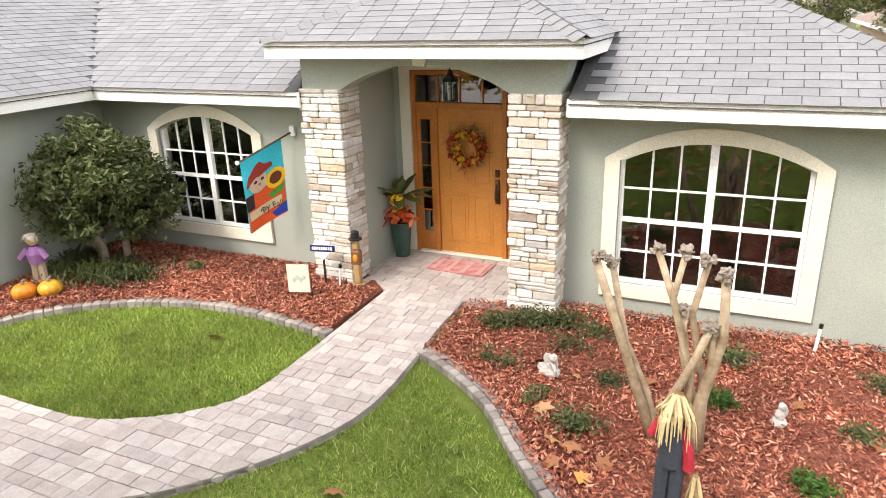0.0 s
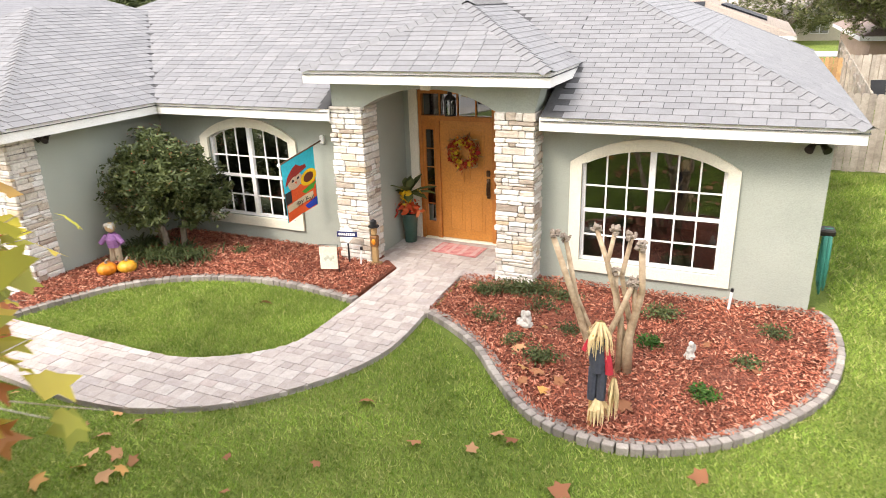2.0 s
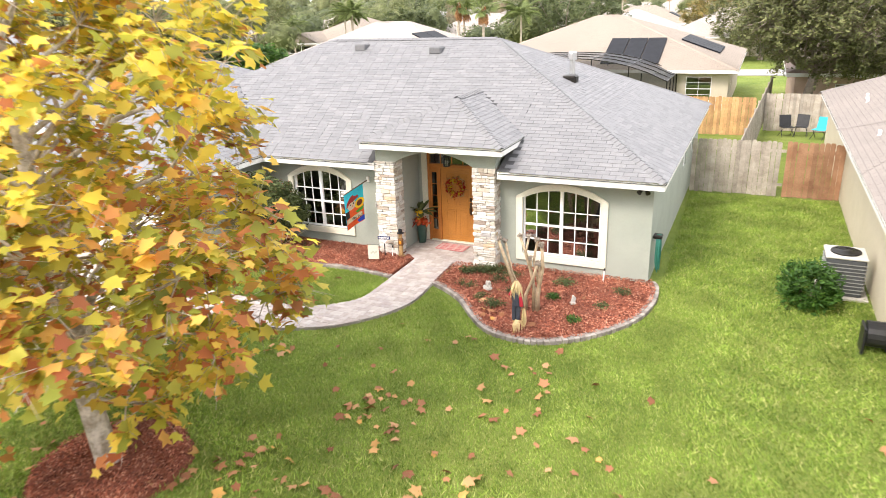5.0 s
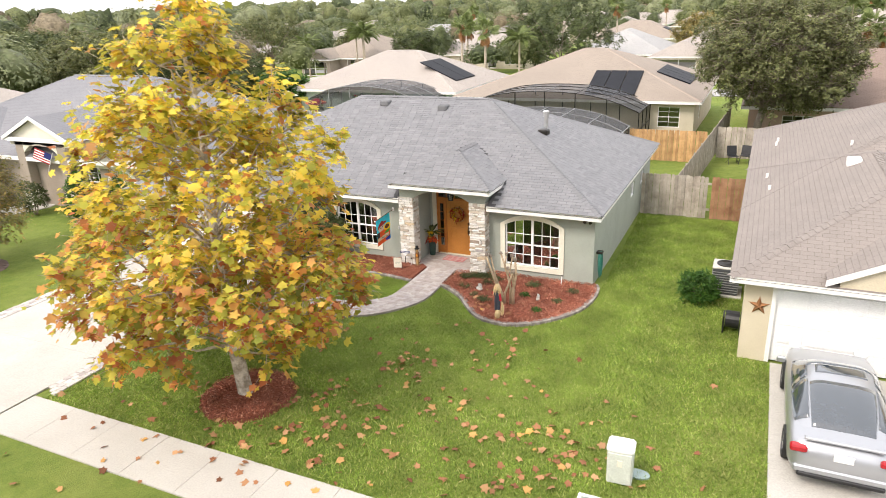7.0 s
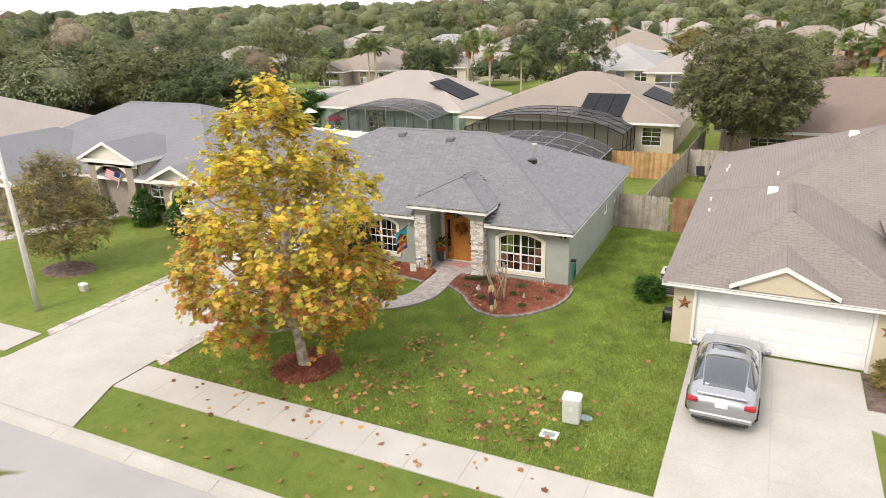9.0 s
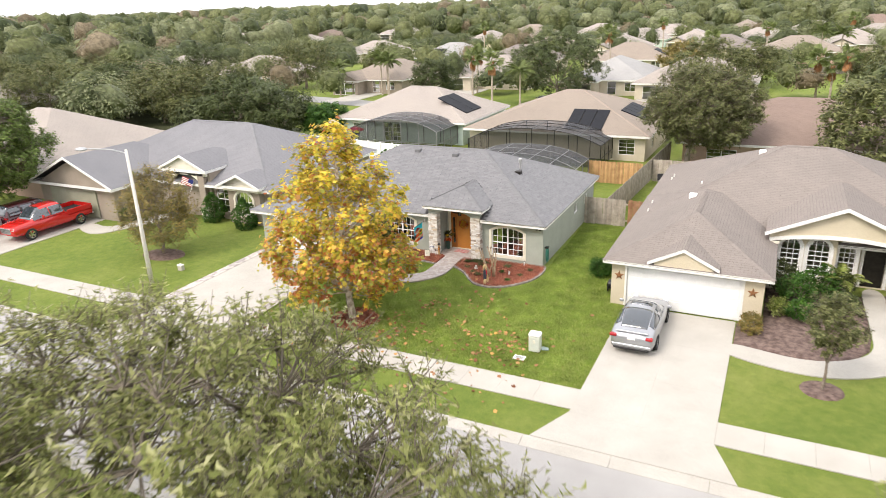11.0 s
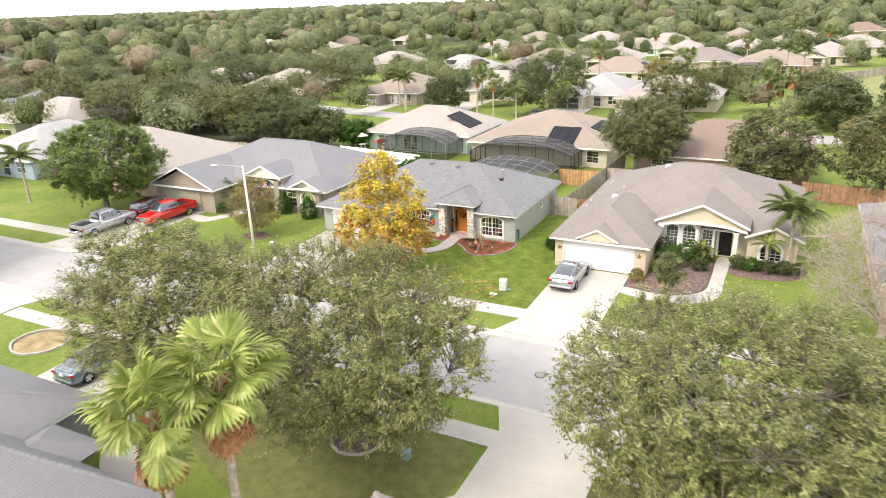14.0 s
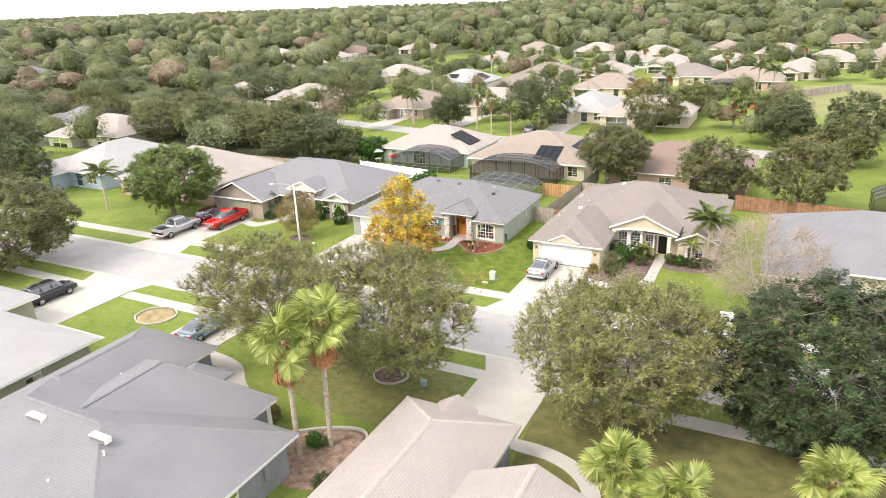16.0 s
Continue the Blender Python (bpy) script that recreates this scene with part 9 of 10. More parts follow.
def feather_frond(seed, L=2.2):
    rr = random.Random(seed)
    gg = G()
    arc = lambda u: Vector((0, L * (u - 0.12 * u * u), L * (0.35 * u - 0.62 * u * u)))
    gg.tube([arc(u) for u in np.linspace(0, 1, 8)], [0.03 - 0.025 * u for u in np.linspace(0, 1, 8)], 4)
    for k in range(64):
        u = 0.15 + 0.85 * k / 64
        p = arc(u)
        for sx in (-1, 1):
            l = L * 0.28 * math.sin(math.pi * (0.15 + 0.8 * u)) * rr.uniform(0.85, 1.1)
            q = p + Vector((sx * l * 0.8, l * 0.4, -l * rr.uniform(0.25, 0.6)))
            w = Vector((0, 0.017, 0))
            m = (p + q) / 2 + Vector((0, 0, 0.05))
            gg.add([p - w, p + w, m + w, q, m - w], [(0, 1, 2, 3, 4)])
    return gg.mesh("feather_frond")


FEATHER = [feather_frond(k) for k in range(2)]
for me in FEATHER:
    me.materials.append(MAT["palm_far"])
FEATHER_B = [me.copy() for me in FEATHER]
for me in FEATHER_B:
    me.materials.clear()
    me.materials.append(MAT["palm_leaf"])


def feather_palm(x, y, h, seed, bright=True, n=15, s=1.0, label="queen palm with drooping feathery fronds"):
    rr = random.Random(seed)
    t = thing("queen_palm", label, "palm tree", pose(x, y, -0.04 + drop(y), 0, 0, rr.uniform(0, 360)))
    part("trunk", G().tube([(0, 0, h * q / 8) for q in range(9)], [0.15 - 0.05 * q / 8 for q in range(9)], 8), MAT["palm_trunk"], t)
    for k in range(n):
        f = new("frond", (FEATHER_B if bright else FEATHER)[k % 2])
        f.parent = t
        f.matrix_basis = Matrix.Translation((0, 0, h)) @ pose(0, 0, 0, 0, 0, k * 137.5) @ pose(0, 0, 0, 55 - 70 * k / n + rr.uniform(-8, 8), 0, 0) @ Matrix.Scale(s, 4)
    return t


fan_palm(5.66, -30.55, 8.4, 1, s=1.28, n=23)
fan_palm(4.4, -32.0, 7.8, 2, s=1.22, n=21)
for k, (x, y, h) in enumerate([(22.6, -30.6, 4.2), (25.4, -30.9, 3.6), (31.6, -27.2, 4.0)]):
    fan_palm(x, y, h, 5 + k, "low fan palm with bright green leaves", 1.08, 28)
for k, (x, y, h) in enumerate([(-30.8, 71.0, 7.5), (-26.5, 68.5, 7.0), (-17.6, 107, 9.0), (-36, 85, 7.0), (17.2, 87.5, 6.0), (20.8, 84, 6.5), (19, 86, 5.0), (-1, 120, 7), (8, 165, 7), (28, 195, 8), (-70, 170, 8), (-20, 185, 8)]):
    fan_palm(x, y, h, 20 + k, "tall fan palm among far houses", 1.15, 16, FROND_FAR)
feather_palm(22.1, 7.0, 4.6, 1, False, 24, 1.15)
feather_palm(20.7, 7.0, 2.0, 2, True, 9, 0.6, "small feathery palm by an arched window")
feather_palm(16.3, 6.9, 1.0, 3, True, 9, 0.6, "small feathery palm in the entry bed")
for k, (x, y, h) in enumerate([(-52, 79, 6.5), (-20.1, 63, 6.0), (-59, 76, 5.0), (-47, 73, 6.5), (18.6, 130, 7.5), (-53, -0.4, 5.0), (22, 128, 7.0), (-49, 76, 6.0)]):
    feather_palm(x, y, h, 30 + k, False, 15, 1.3 if y > 50 else 1.3)

# ---- single trees in the middle distance ----
for k, (x, y, r, h, mt_) in enumerate([(-138, 62, 8, 8.5, "olive_leaf"), (-88, 40, 6.5, 9, "olive_leaf"), (-76, 44, 6, 8.5, "dark_leaf"), (-66, 42, 6, 8.6, "olive_leaf"), (-56, 38, 5.5, 8.8, "olive_leaf"), (-47, 36.5, 5.2, 7.6, "dark_leaf"), (-40.5, 36, 4.8, 6.6, "dark_leaf"), (-35.5, 38.5, 3.2, 4.6, "fresh_leaf"),
                                         (-39, 74, 4.5, 7.5, "dark_leaf"), (-19, 77, 7.5, 11, "dark_leaf"), (3.3, 80, 6.5, 9.5, "olive_leaf"), (19.6, 31.5, 5.0, 8.6, "olive_leaf"), (29.4, 30, 5.4, 9.1, "olive_leaf"), (-74, 86, 7, 10, "olive_leaf"), (-104, 90, 6, 9, "dark_leaf"),
                                         (-98, 14, 7, 9, "dark_leaf"), (-86, -2, 6, 8, "olive_leaf"), (-60, 92, 4, 7, "olive_leaf"), (-30, 98, 5, 8, "dark_leaf"), (8, 100, 5, 8, "olive_leaf"), (-70, 60, 6, 8, "olive_leaf"), (-95, 55, 7, 9, "olive_leaf"), (-110, 45, 6, 9, "olive_leaf"), (-4, 104, 5, 8, "rust_leaf"), (35, 60, 5, 8, "olive_leaf"), (46, 64, 5.5, 8.5, "dark_leaf"), (27, 72, 5, 7.5, "dark_leaf"), (25, 88, 5, 7.5, "olive_leaf"), (38, 82, 6, 8.5, "dark_leaf"), (54, 78, 6, 8, "olive_leaf"), (30, 58, 3.5, 5, "rust_leaf"), (62, 60, 6, 9, "dark_leaf")]):
    bough_tree("broad_tree", "broad evergreen tree behind the houses", (x, y, -0.04), (0.24, h * 0.2), rounded(r - 0.5, h * 0.16 + 0.3, h - 1.1, 0.42), int(8 * r + 8), 13, 3, 9, 0.26, MAT[mt_], MAT["bark"], 200 + k, 0.24 * r, 0.5, shape="tri", twigs=False, inner=0.4, rise=0.5)
# bare tree with a haze of pale twigs
bough_tree("bare_tree", "bare pale-twigged tree on the lawn", (27.2, -1.6, 0), (0.2, 0.9), rounded(4.9, 1.4, 7.6, 0.5), 70, 12, 7, 0, 0.1, None, MAT["twig"], 77, 1.0, 0.75, squash=0.8, rise=0.5)

# ---- single pieces: stones, pavers, edging bricks, shingles ----
STONE = pieces_mat("ledger_stone", [(0.0, (0.34, 0.28, 0.23)), (0.1, (0.54, 0.47, 0.39)), (0.3, (0.61, 0.57, 0.51)), (0.6, (0.70, 0.67, 0.63)), (0.85, (0.78, 0.76, 0.73)), (0.95, (0.58, 0.46, 0.32)), (1.0, (0.48, 0.46, 0.45))], fine=30, bump=0.8, dist=0.02)
MORTAR = surface("dark_mortar", (0.09, 0.08, 0.07), (0.14, 0.12, 0.1), 5, 40, 0.95, 0.4, 0.01)


def ledger_column(x0, y0, x1, y1, z1, seed, faces="SEW"):
    """A square column clad in single ledger stones."""
    rr = random.Random(seed)
    col = part("column", G().box(x0 + 0.05, y0 + 0.05, -0.15, x1 - 0.05, y1, z1 - 0.01), MORTAR, H, "column clad in pale stacked ledger stone")
    z = -0.03
    while z < z1 - 0.03:
        h = min(rr.choice((0.045, 0.055, 0.065, 0.075, 0.09, 0.11)), z1 - z)
        if z1 - z - h < 0.04:
            h = z1 - z
        for f in faces:
            a, b = (x0, x1) if f == "S" else (y0 + 0.055, y1)
            u = a
            while u < b - 0.01:
                w = rr.choice((0.1, 0.15, 0.2, 0.26, 0.34))
                if b - u - w < 0.1:
                    w = b - u
                p = rr.uniform(-0.012, 0.018)
                c0, c1 = u + 0.003, u + w - 0.003
                if f == "S":
                    box = (c0 - (p if u == a else 0), y0 - p, z + 0.003, c1 + (p if u + w >= b - 0.001 else 0), y0 + 0.055, z + h - 0.003)
                elif f == "E":
                    box = (x1 - 0.055, c0, z + 0.003, x1 + p, c1, z + h - 0.003)
                else:
                    box = (x0 - p, c0, z + 0.003, x0 + 0.055, c1, z + h - 0.003)
                gg = G().box(*box, min(0.012, h * 0.2))
                gg.v = [(q[0] + rr.uniform(-0.004, 0.004), q[1] + rr.uniform(-0.004, 0.004), q[2] + rr.uniform(-0.003, 0.003)) for q in gg.v]
                part("stone", gg, STONE, col)
                u += w
        z += h


ledger_column(-5.09, 5.54, -4.52, 6.0, 2.53, 1, "SE")
ledger_column(-2.39, 5.54, -1.82, 6.0, 2.53, 2, "SEW")
ledger_column(-9.62, 2.95, -9.04, 3.45, 2.33, 3, "SE")

# paved walk
WALK_L = [(-4.02, 5.5), (-4.0, 4.3), (-4.0, 3.5), (-4.06, 2.85), (-4.38, 2.4), (-4.92, 2.06), (-5.4, 1.95), (-6.35, 1.94), (-7.4, 1.95), (-8.5, 1.96), (-9.0, 1.97)]
WALK_R = [(-2.95, 5.5), (-2.93, 4.7), (-2.88, 4.1), (-2.86, 3.1), (-3.08, 2.4), (-3.48, 1.8), (-3.92, 1.36), (-4.69, 0.96), (-5.4, 0.83), (-6.2, 0.82), (-7.2, 0.87), (-9.0, 0.92)]
wl, wr = smooth_loop(WALK_L, 5, closed=False), smooth_loop(WALK_R, 5, closed=False)
outline = wl + wr[::-1]
walkway = solo("walkway", G().prism(outline, -0.12, 0.018, FLAT).prism([(-4.6, 5.5), (-2.0, 5.5), (-2.0, 7.1), (-4.6, 7.1)], -0.12, 0.017, FLAT), surface("joint_sand", (0.36, 0.32, 0.29), (0.46, 0.42, 0.38), 6, 60, 0.95, 0.3, 0.005),
               "curving walkway of pinkish grey concrete pavers", "walkway", kind="structure")
PAVER = pieces_mat("concrete_pavers", [(0.0, (0.362, 0.311, 0.288)), (0.25, (0.418, 0.367, 0.339)), (0.5, (0.452, 0.401, 0.373)), (0.75, (0.497, 0.452, 0.424)), (0.9, (0.384, 0.339, 0.322)), (1.0, (0.429, 0.362, 0.333))], fine=70, bump=0.4, dist=0.006, dirt=0.5)


def inside(p, poly):
    x, y, c = p[0], p[1], False
    for (x0, y0), (x1, y1) in zip(poly, poly[1:] + poly[:1]):
        if (y0 > y) != (y1 > y) and x < (x1 - x0) * (y - y0) / (y1 - y0) + x0:
            c = not c
    return c


def clip_line(poly, o, n):
    """Keeps the part of a convex polygon on the side of the line that n points to."""
    out = []
    for p, q in zip(poly, poly[1:] + poly[:1]):
        dp, dq = (p[0] - o[0]) * n[0] + (p[1] - o[1]) * n[1], (q[0] - o[0]) * n[0] + (q[1] - o[1]) * n[1]
        if dp >= 0:
            out.append(p)
        if dp * dq < 0:
            t = dp / (dp - dq)
            out.append((p[0] + (q[0] - p[0]) * t, p[1] + (q[1] - p[1]) * t))
    return out


edges = []
for line in (wl, wr):
    for p, q in zip(line[:-1], line[1:]):
        d = Vector((q[0] - p[0], q[1] - p[1])).normalized()
        nn = (-d.y, d.x)
        m = ((p[0] + q[0]) / 2, (p[1] + q[1]) / 2)
        if not inside((m[0] + nn[0] * 0.05, m[1] + nn[1] * 0.05), outline):
            nn = (d.y, -d.x)
        edges.append((m, nn))
rp = random.Random(12)
pavers, y = [], 0.78
while y < 7.0:
    h = rp.choice((0.13, 0.13, 0.195))
    x = -9.05 + rp.uniform(-0.2, 0)
    while x < -2.0:
        w = rp.choice((0.13, 0.195, 0.26))
        rc = [(x + 0.0025, y + 0.0025), (x + w - 0.0025, y + 0.0025), (x + w - 0.0025, y + h - 0.0025), (x + 0.0025, y + h - 0.0025)]
        x += w
        c = (rc[0][0] + w / 2, rc[0][1] + h / 2)
        if c[1] > 5.5:
            if -4.58 < rc[0][0] and rc[1][0] < -2.02:
                pavers.append(rc)
            continue
        ins = [inside(p, outline) for p in rc]
        if not any(ins) and not inside(c, outline):
            continue
        if not all(ins):
            for m, nn in sorted(edges, key=lambda e: (e[0][0] - c[0]) ** 2 + (e[0][1] - c[1]) ** 2)[:3]:
                rc = clip_line(rc, m, nn) if rc else rc
        if len(rc) >= 3 and abs(sum(p[0] * q[1] - q[0] * p[1] for p, q in zip(rc, rc[1:] + rc[:1]))) > 0.006:
            pavers.append(rc)
    y += h
rest = G()
pavers.sort(key=lambda r: (r[0][0] + 3.4) ** 2 + (r[0][1] - 4.0) ** 2)
for k, rc in enumerate(pavers):
    gg = G() if k < 300 else rest
    top = 0.034 + rp.uniform(-0.003, 0.003)
    cx, cy = sum(p[0] for p in rc) / len(rc), sum(p[1] for p in rc) / len(rc)
    ins = [(p[0] + (cx - p[0]) * 0.04, p[1] + (cy - p[1]) * 0.04) for p in rc]
    n = len(rc)
    gg.add([(px, py, -0.02) for px, py in rc] + [(px, py, top - 0.003) for px, py in rc] + [(px, py, top + rp.uniform(-0.001, 0.001)) for px, py in ins],
           [(i, (i + 1) % n, n + (i + 1) % n, n + i) for i in range(n)] + [(n + i, n + (i + 1) % n, 2 * n + (i + 1) % n, 2 * n + i) for i in range(n)] + [tuple(range(2 * n, 3 * n))])
    if k < 300:
        part("paver", gg, PAVER, walkway)
if rest.f:
    rb = part("pavers", rest, pieces_mat("concrete_pavers_joined", [(0.0, (0.362, 0.311, 0.288)), (0.25, (0.418, 0.367, 0.339)), (0.5, (0.452, 0.401, 0.373)), (0.75, (0.497, 0.452, 0.424)), (0.9, (0.384, 0.339, 0.322)), (1.0, (0.429, 0.362, 0.333))], "island", fine=70, bump=0.4, dist=0.006, dirt=0.5), walkway)
    rb["kind"] = "stuff"

EDGE = pieces_mat("edging_bricks", [(0.0, (0.2, 0.175, 0.16)), (0.5, (0.28, 0.25, 0.225)), (1.0, (0.37, 0.335, 0.3))], fine=50, bump=0.6)


def edging(name, line, label, step=0.155, rows=2, mat=None, wide=0.1, h=0.05):
    hold = thing(name, label, "edging", kind="structure")
    acc, pts, need = 0.0, [], 0.0
    for p, q in zip(line[:-1], line[1:]):
        d = math.hypot(q[0] - p[0], q[1] - p[1])
        while need <= acc + d:
            t = (need - acc) / d
            pts.append((p[0] + (q[0] - p[0]) * t, p[1] + (q[1] - p[1]) * t, math.atan2(q[1] - p[1], q[0] - p[0])))
            need += step
        acc += d
    me = G().box(-step * 0.47, -wide * 0.48, -0.08, step * 0.47, wide * 0.48, h, 0.008).mesh("brick")
    me.materials.append(mat or EDGE)
    for k, (x, y, a) in enumerate(pts):
        for r in range(rows):
            off = (r - (rows - 1) / 2) * wide
            sh = step * 0.5 * r
            b = new("brick", me)
            b.parent = hold
            b.matrix_basis = pose(x - math.sin(a) * off + math.cos(a) * sh, y + math.cos(a) * off + math.sin(a) * sh, rp.uniform(-0.006, 0.004), rp.uniform(-1.5, 1.5), rp.uniform(-1.5, 1.5), math.degrees(a) + rp.uniform(-2, 2))
    return hold


edging("brick_edging", bed_r_edge, "double row of grey paver bricks edging the mulch bed", 0.12, 2, wide=0.09)
edging("brick_edging", isle_edge, "grey paver bricks edging the lawn island", 0.11, 1, wide=0.15)
edging("brick_edging", disc(4.7, -22.1, 1.25, 1.15, seed=4), "pale block ring round the oak's mulch", 0.2, 1, MAT["concrete"], 0.12, 0.1)
edging("brick_edging", disc(-19.4, -21.7, 1.8, 1.65, seed=5), "pale block ring round a bed of straw", 0.2, 1, MAT["concrete"], 0.12, 0.1)
edging("brick_edging", smooth_loop([(2.0, -30.9), (4.5, -29.1), (6.5, -28.5), (7.5, -29.5), (8.1, -31.2)], 6, closed=False), "pale block edging round the palm bed", 0.25, 1, MAT["concrete"], 0.14, 0.14)
PB = pieces_mat("drive_border_pavers", [(0.0, (0.34, 0.31, 0.29)), (0.5, (0.48, 0.44, 0.41)), (1.0, (0.6, 0.56, 0.52))], fine=50, bump=0.5)
edging("brick_edging", [(-9.3, -5.4), (-9.3, 3.0)], "grey paver border along the driveway", 0.2, 3, PB, 0.17, 0.012)
edging("brick_edging", [(-15.1, -5.3), (-15.1, 3.0)], "grey paver border along the driveway", 0.2, 3, PB, 0.17, 0.012)

# shingle courses on the slopes that the camera sees from near
SH_STOPS = [(0.0, (0.165, 0.165, 0.172)), (0.3, (0.182, 0.182, 0.189)), (0.8, (0.196, 0.196, 0.202)), (1.0, (0.212, 0.21, 0.215))]
SH_OB, SH_IS = pieces_mat("grey_shingle_tabs", SH_STOPS, "object", 0.6, 70, 0.35, 0.004, 0.3), pieces_mat("grey_shingle_courses", SH_STOPS, "island", 0.6, 70, 0.35, 0.004, 0.3)


def height_of(rect, z, x, y):
    x0, y0, x1, y1 = rect
    return z + SL * min(x - x0, x1 - x, y - y0, y1 - y) if x0 < x < x1 and y0 < y < y1 else -9


def tabs_on(plane, others, seed):
    o, e = Vector(plane[0]), (Vector(plane[1]) - Vector(plane[0])).normalized()
    nrm = e.cross(Vector(plane[2]) - o).normalized()
    if nrm.z < 0:
        nrm = -nrm
    up = nrm.cross(e)
    if up.z < 0:
        up = -up
    flat = [((Vector(p) - o).dot(e), (Vector(p) - o).dot(up)) for p in plane]
    top = max(v for _, v in flat)

    def span(v):
        us = []
        for (u0, v0), (u1, v1) in zip(flat, flat[1:] + flat[:1]):
            if (v0 - v) * (v1 - v) <= 0 and v0 != v1:
                us.append(u0 + (u1 - u0) * (v - v0) / (v1 - v0))
        return (min(us), max(us)) if len(us) > 1 else None
    rr, out, v, row = random.Random(seed), [], 0.0, 0
    E = 0.143
    while v < top - 0.02:
        a, b = span(max(v, 1e-4)), span(min(v + E, top - 1e-3))
        if a and b:
            u = min(a[0], b[0]) - (0.1525 if row % 2 else 0.0) - rr.uniform(0, 0.03)
            end = max(a[1], b[1])
            while u < end:
                w = 0.305
                cl = lambda q, s: min(max(q, s[0]), s[1])
                l0, r0, l1, r1 = cl(u + 0.005, a), cl(u + w - 0.005, a), cl(u + 0.005, b), cl(u + w - 0.005, b)
                u += w
                if r0 - l0 < 0.02 and r1 - l1 < 0.02:
                    continue
                mid = o + e * ((l0 + r0 + l1 + r1) / 4) + up * (v + E / 2)
                if any(height_of(rc, zz, mid.x, mid.y) > mid.z + 0.03 for rc, zz in others):
                    continue
                hl, hh = 0.011 + rr.uniform(-0.001, 0.001), 0.005
                pt = lambda q, s, h: tuple(o + e * q + up * s + nrm * h)
                ve = min(v + E, top)
                vv = v - (0.02 if row == 0 else 0)
                out.append([pt(l0, vv, hl), pt(r0, vv, hl), pt(r1, ve, hh), pt(l1, ve, hh), pt(l0, vv, 0.002), pt(r0, vv, 0.002)])
        v += E
        row += 1
    return out


TAB_F = [(0, 1, 2, 3), (4, 5, 1, 0), (5, 2, 1), (4, 0, 3)]
body_r, wing_r, porch_r = (BODY, EZ), (WING, EZ), (PORCH, PZ)
loose = []
for k, (planes, others) in enumerate(((roofs[2][2], [body_r]), (roofs[0][2], [wing_r, porch_r]), (roofs[1][2], [body_r]))):
    for j, p in enumerate(planes):
        if (k == 0 and j == 3) or (k == 0 and len(planes) > 3 and p[0][1] > 10.9) or (k and p[0][1] > 17):
            continue
        loose += tabs_on(p, others, 10 * k + j)
roof_hold = [o for o in bpy.data.objects if o.name.startswith("roof_deck")][2]
loose.sort(key=lambda t: (t[0][0] + 3.0) ** 2 + (t[0][1] - 5.2) ** 2)
rest = G()
for k, t in enumerate(loose):
    if k < 300:
        part("shingle", G().add(t, TAB_F), SH_OB, roof_hold)
    else:
        rest.add(t, TAB_F)
me = bpy.data.meshes.new("shingles")
me.from_pydata(rest.v, [], rest.f)
ob = part("shingles", me, SH_IS, H)
ob["kind"] = "stuff"


def caps(g, a, b, step=0.16):
    """Bent cap shingles that overlap along a hip or ridge."""
    a, b = Vector(a), Vector(b)
    d = (b - a).normalized()
    s = d.cross(Vector((0, 0, 1))).normalized()
    n = max(1, int((b - a).length / step))
    v, f = [], []
    for i in range(n):
        for p, lift in ((a + d * (i * step), 0.035), (a + d * ((i + 1) * step), 0.02)):
            v += [tuple(p + s * w + Vector((0, 0, lift - dip))) for w, dip in ((-0.13, 0.06), (0, 0), (0.13, 0.06))]
    for i in range(2 * n - 1):
        f += [(3 * i, 3 * i + 1, 3 * i + 4, 3 * i + 3), (3 * i + 1, 3 * i + 2, 3 * i + 5, 3 * i + 4)]
    g.add(v, f)


SH_CAP = surface("grey_ridge_shingles", (0.165, 0.165, 0.17), (0.2, 0.2, 0.205), 2, 50, 0.9, 0.3, 0.004)


def cap_line(a, b):
    gl = G()
    caps(gl, a, b)
    part("ridge_cap", gl, SH_CAP, H)


cap_line((BODY[2], BODY[1], EZ), (xr, mid_y, top_z))
cap_line((BODY[2], BODY[3], EZ), (xr, mid_y, top_z))
cap_line((xr, mid_y, top_z), front[3])
pm = (PORCH[0] + PORCH[2]) / 2
pa = (pm, PORCH[1] + (PORCH[2] - PORCH[0]) / 2, PZ + (PORCH[2] - PORCH[0]) / 2 * SL)
cap_line((PORCH[0], PORCH[1], PZ), pa)
cap_line((PORCH[2], PORCH[1], PZ), pa)
cap_line(pa, (pm, BODY[1] + (pa[2] - EZ) / SL, pa[2]))
wm = (WING[0] + WING[2]) / 2
wa = (wm, WING[1] + (WING[2] - WING[0]) / 2, EZ + (WING[2] - WING[0]) / 2 * SL)
cap_line((WING[2], WING[1], EZ), wa)
cap_line((WING[0], WING[1], EZ), wa)
for x, y in ((-1.35, 10.6), (-8.4, 10.9), (-5.6, 10.7)):
    z = height_of(BODY, EZ, x, y)
    part("roof_vent", G().box(x - 0.2, y - 0.2, z - 0.1, x + 0.2, y + 0.2, z + 0.13, 0.04), MAT["dark_metal"] if x > -2 else MAT["shingle"], H, "low roof vent")
z = height_of(BODY, EZ, -1.5, 11.4)
part("flue", G().tube([(-1.5, 11.4, z - 0.2), (-1.5, 11.4, z + 0.5)], 0.08, 10).lathe([(0.13, 0.42), (0.13, 0.62), (0.1, 0.66)], (-1.5, 11.4, z), 10), MAT["grey_metal"], H, "metal flue pipe")



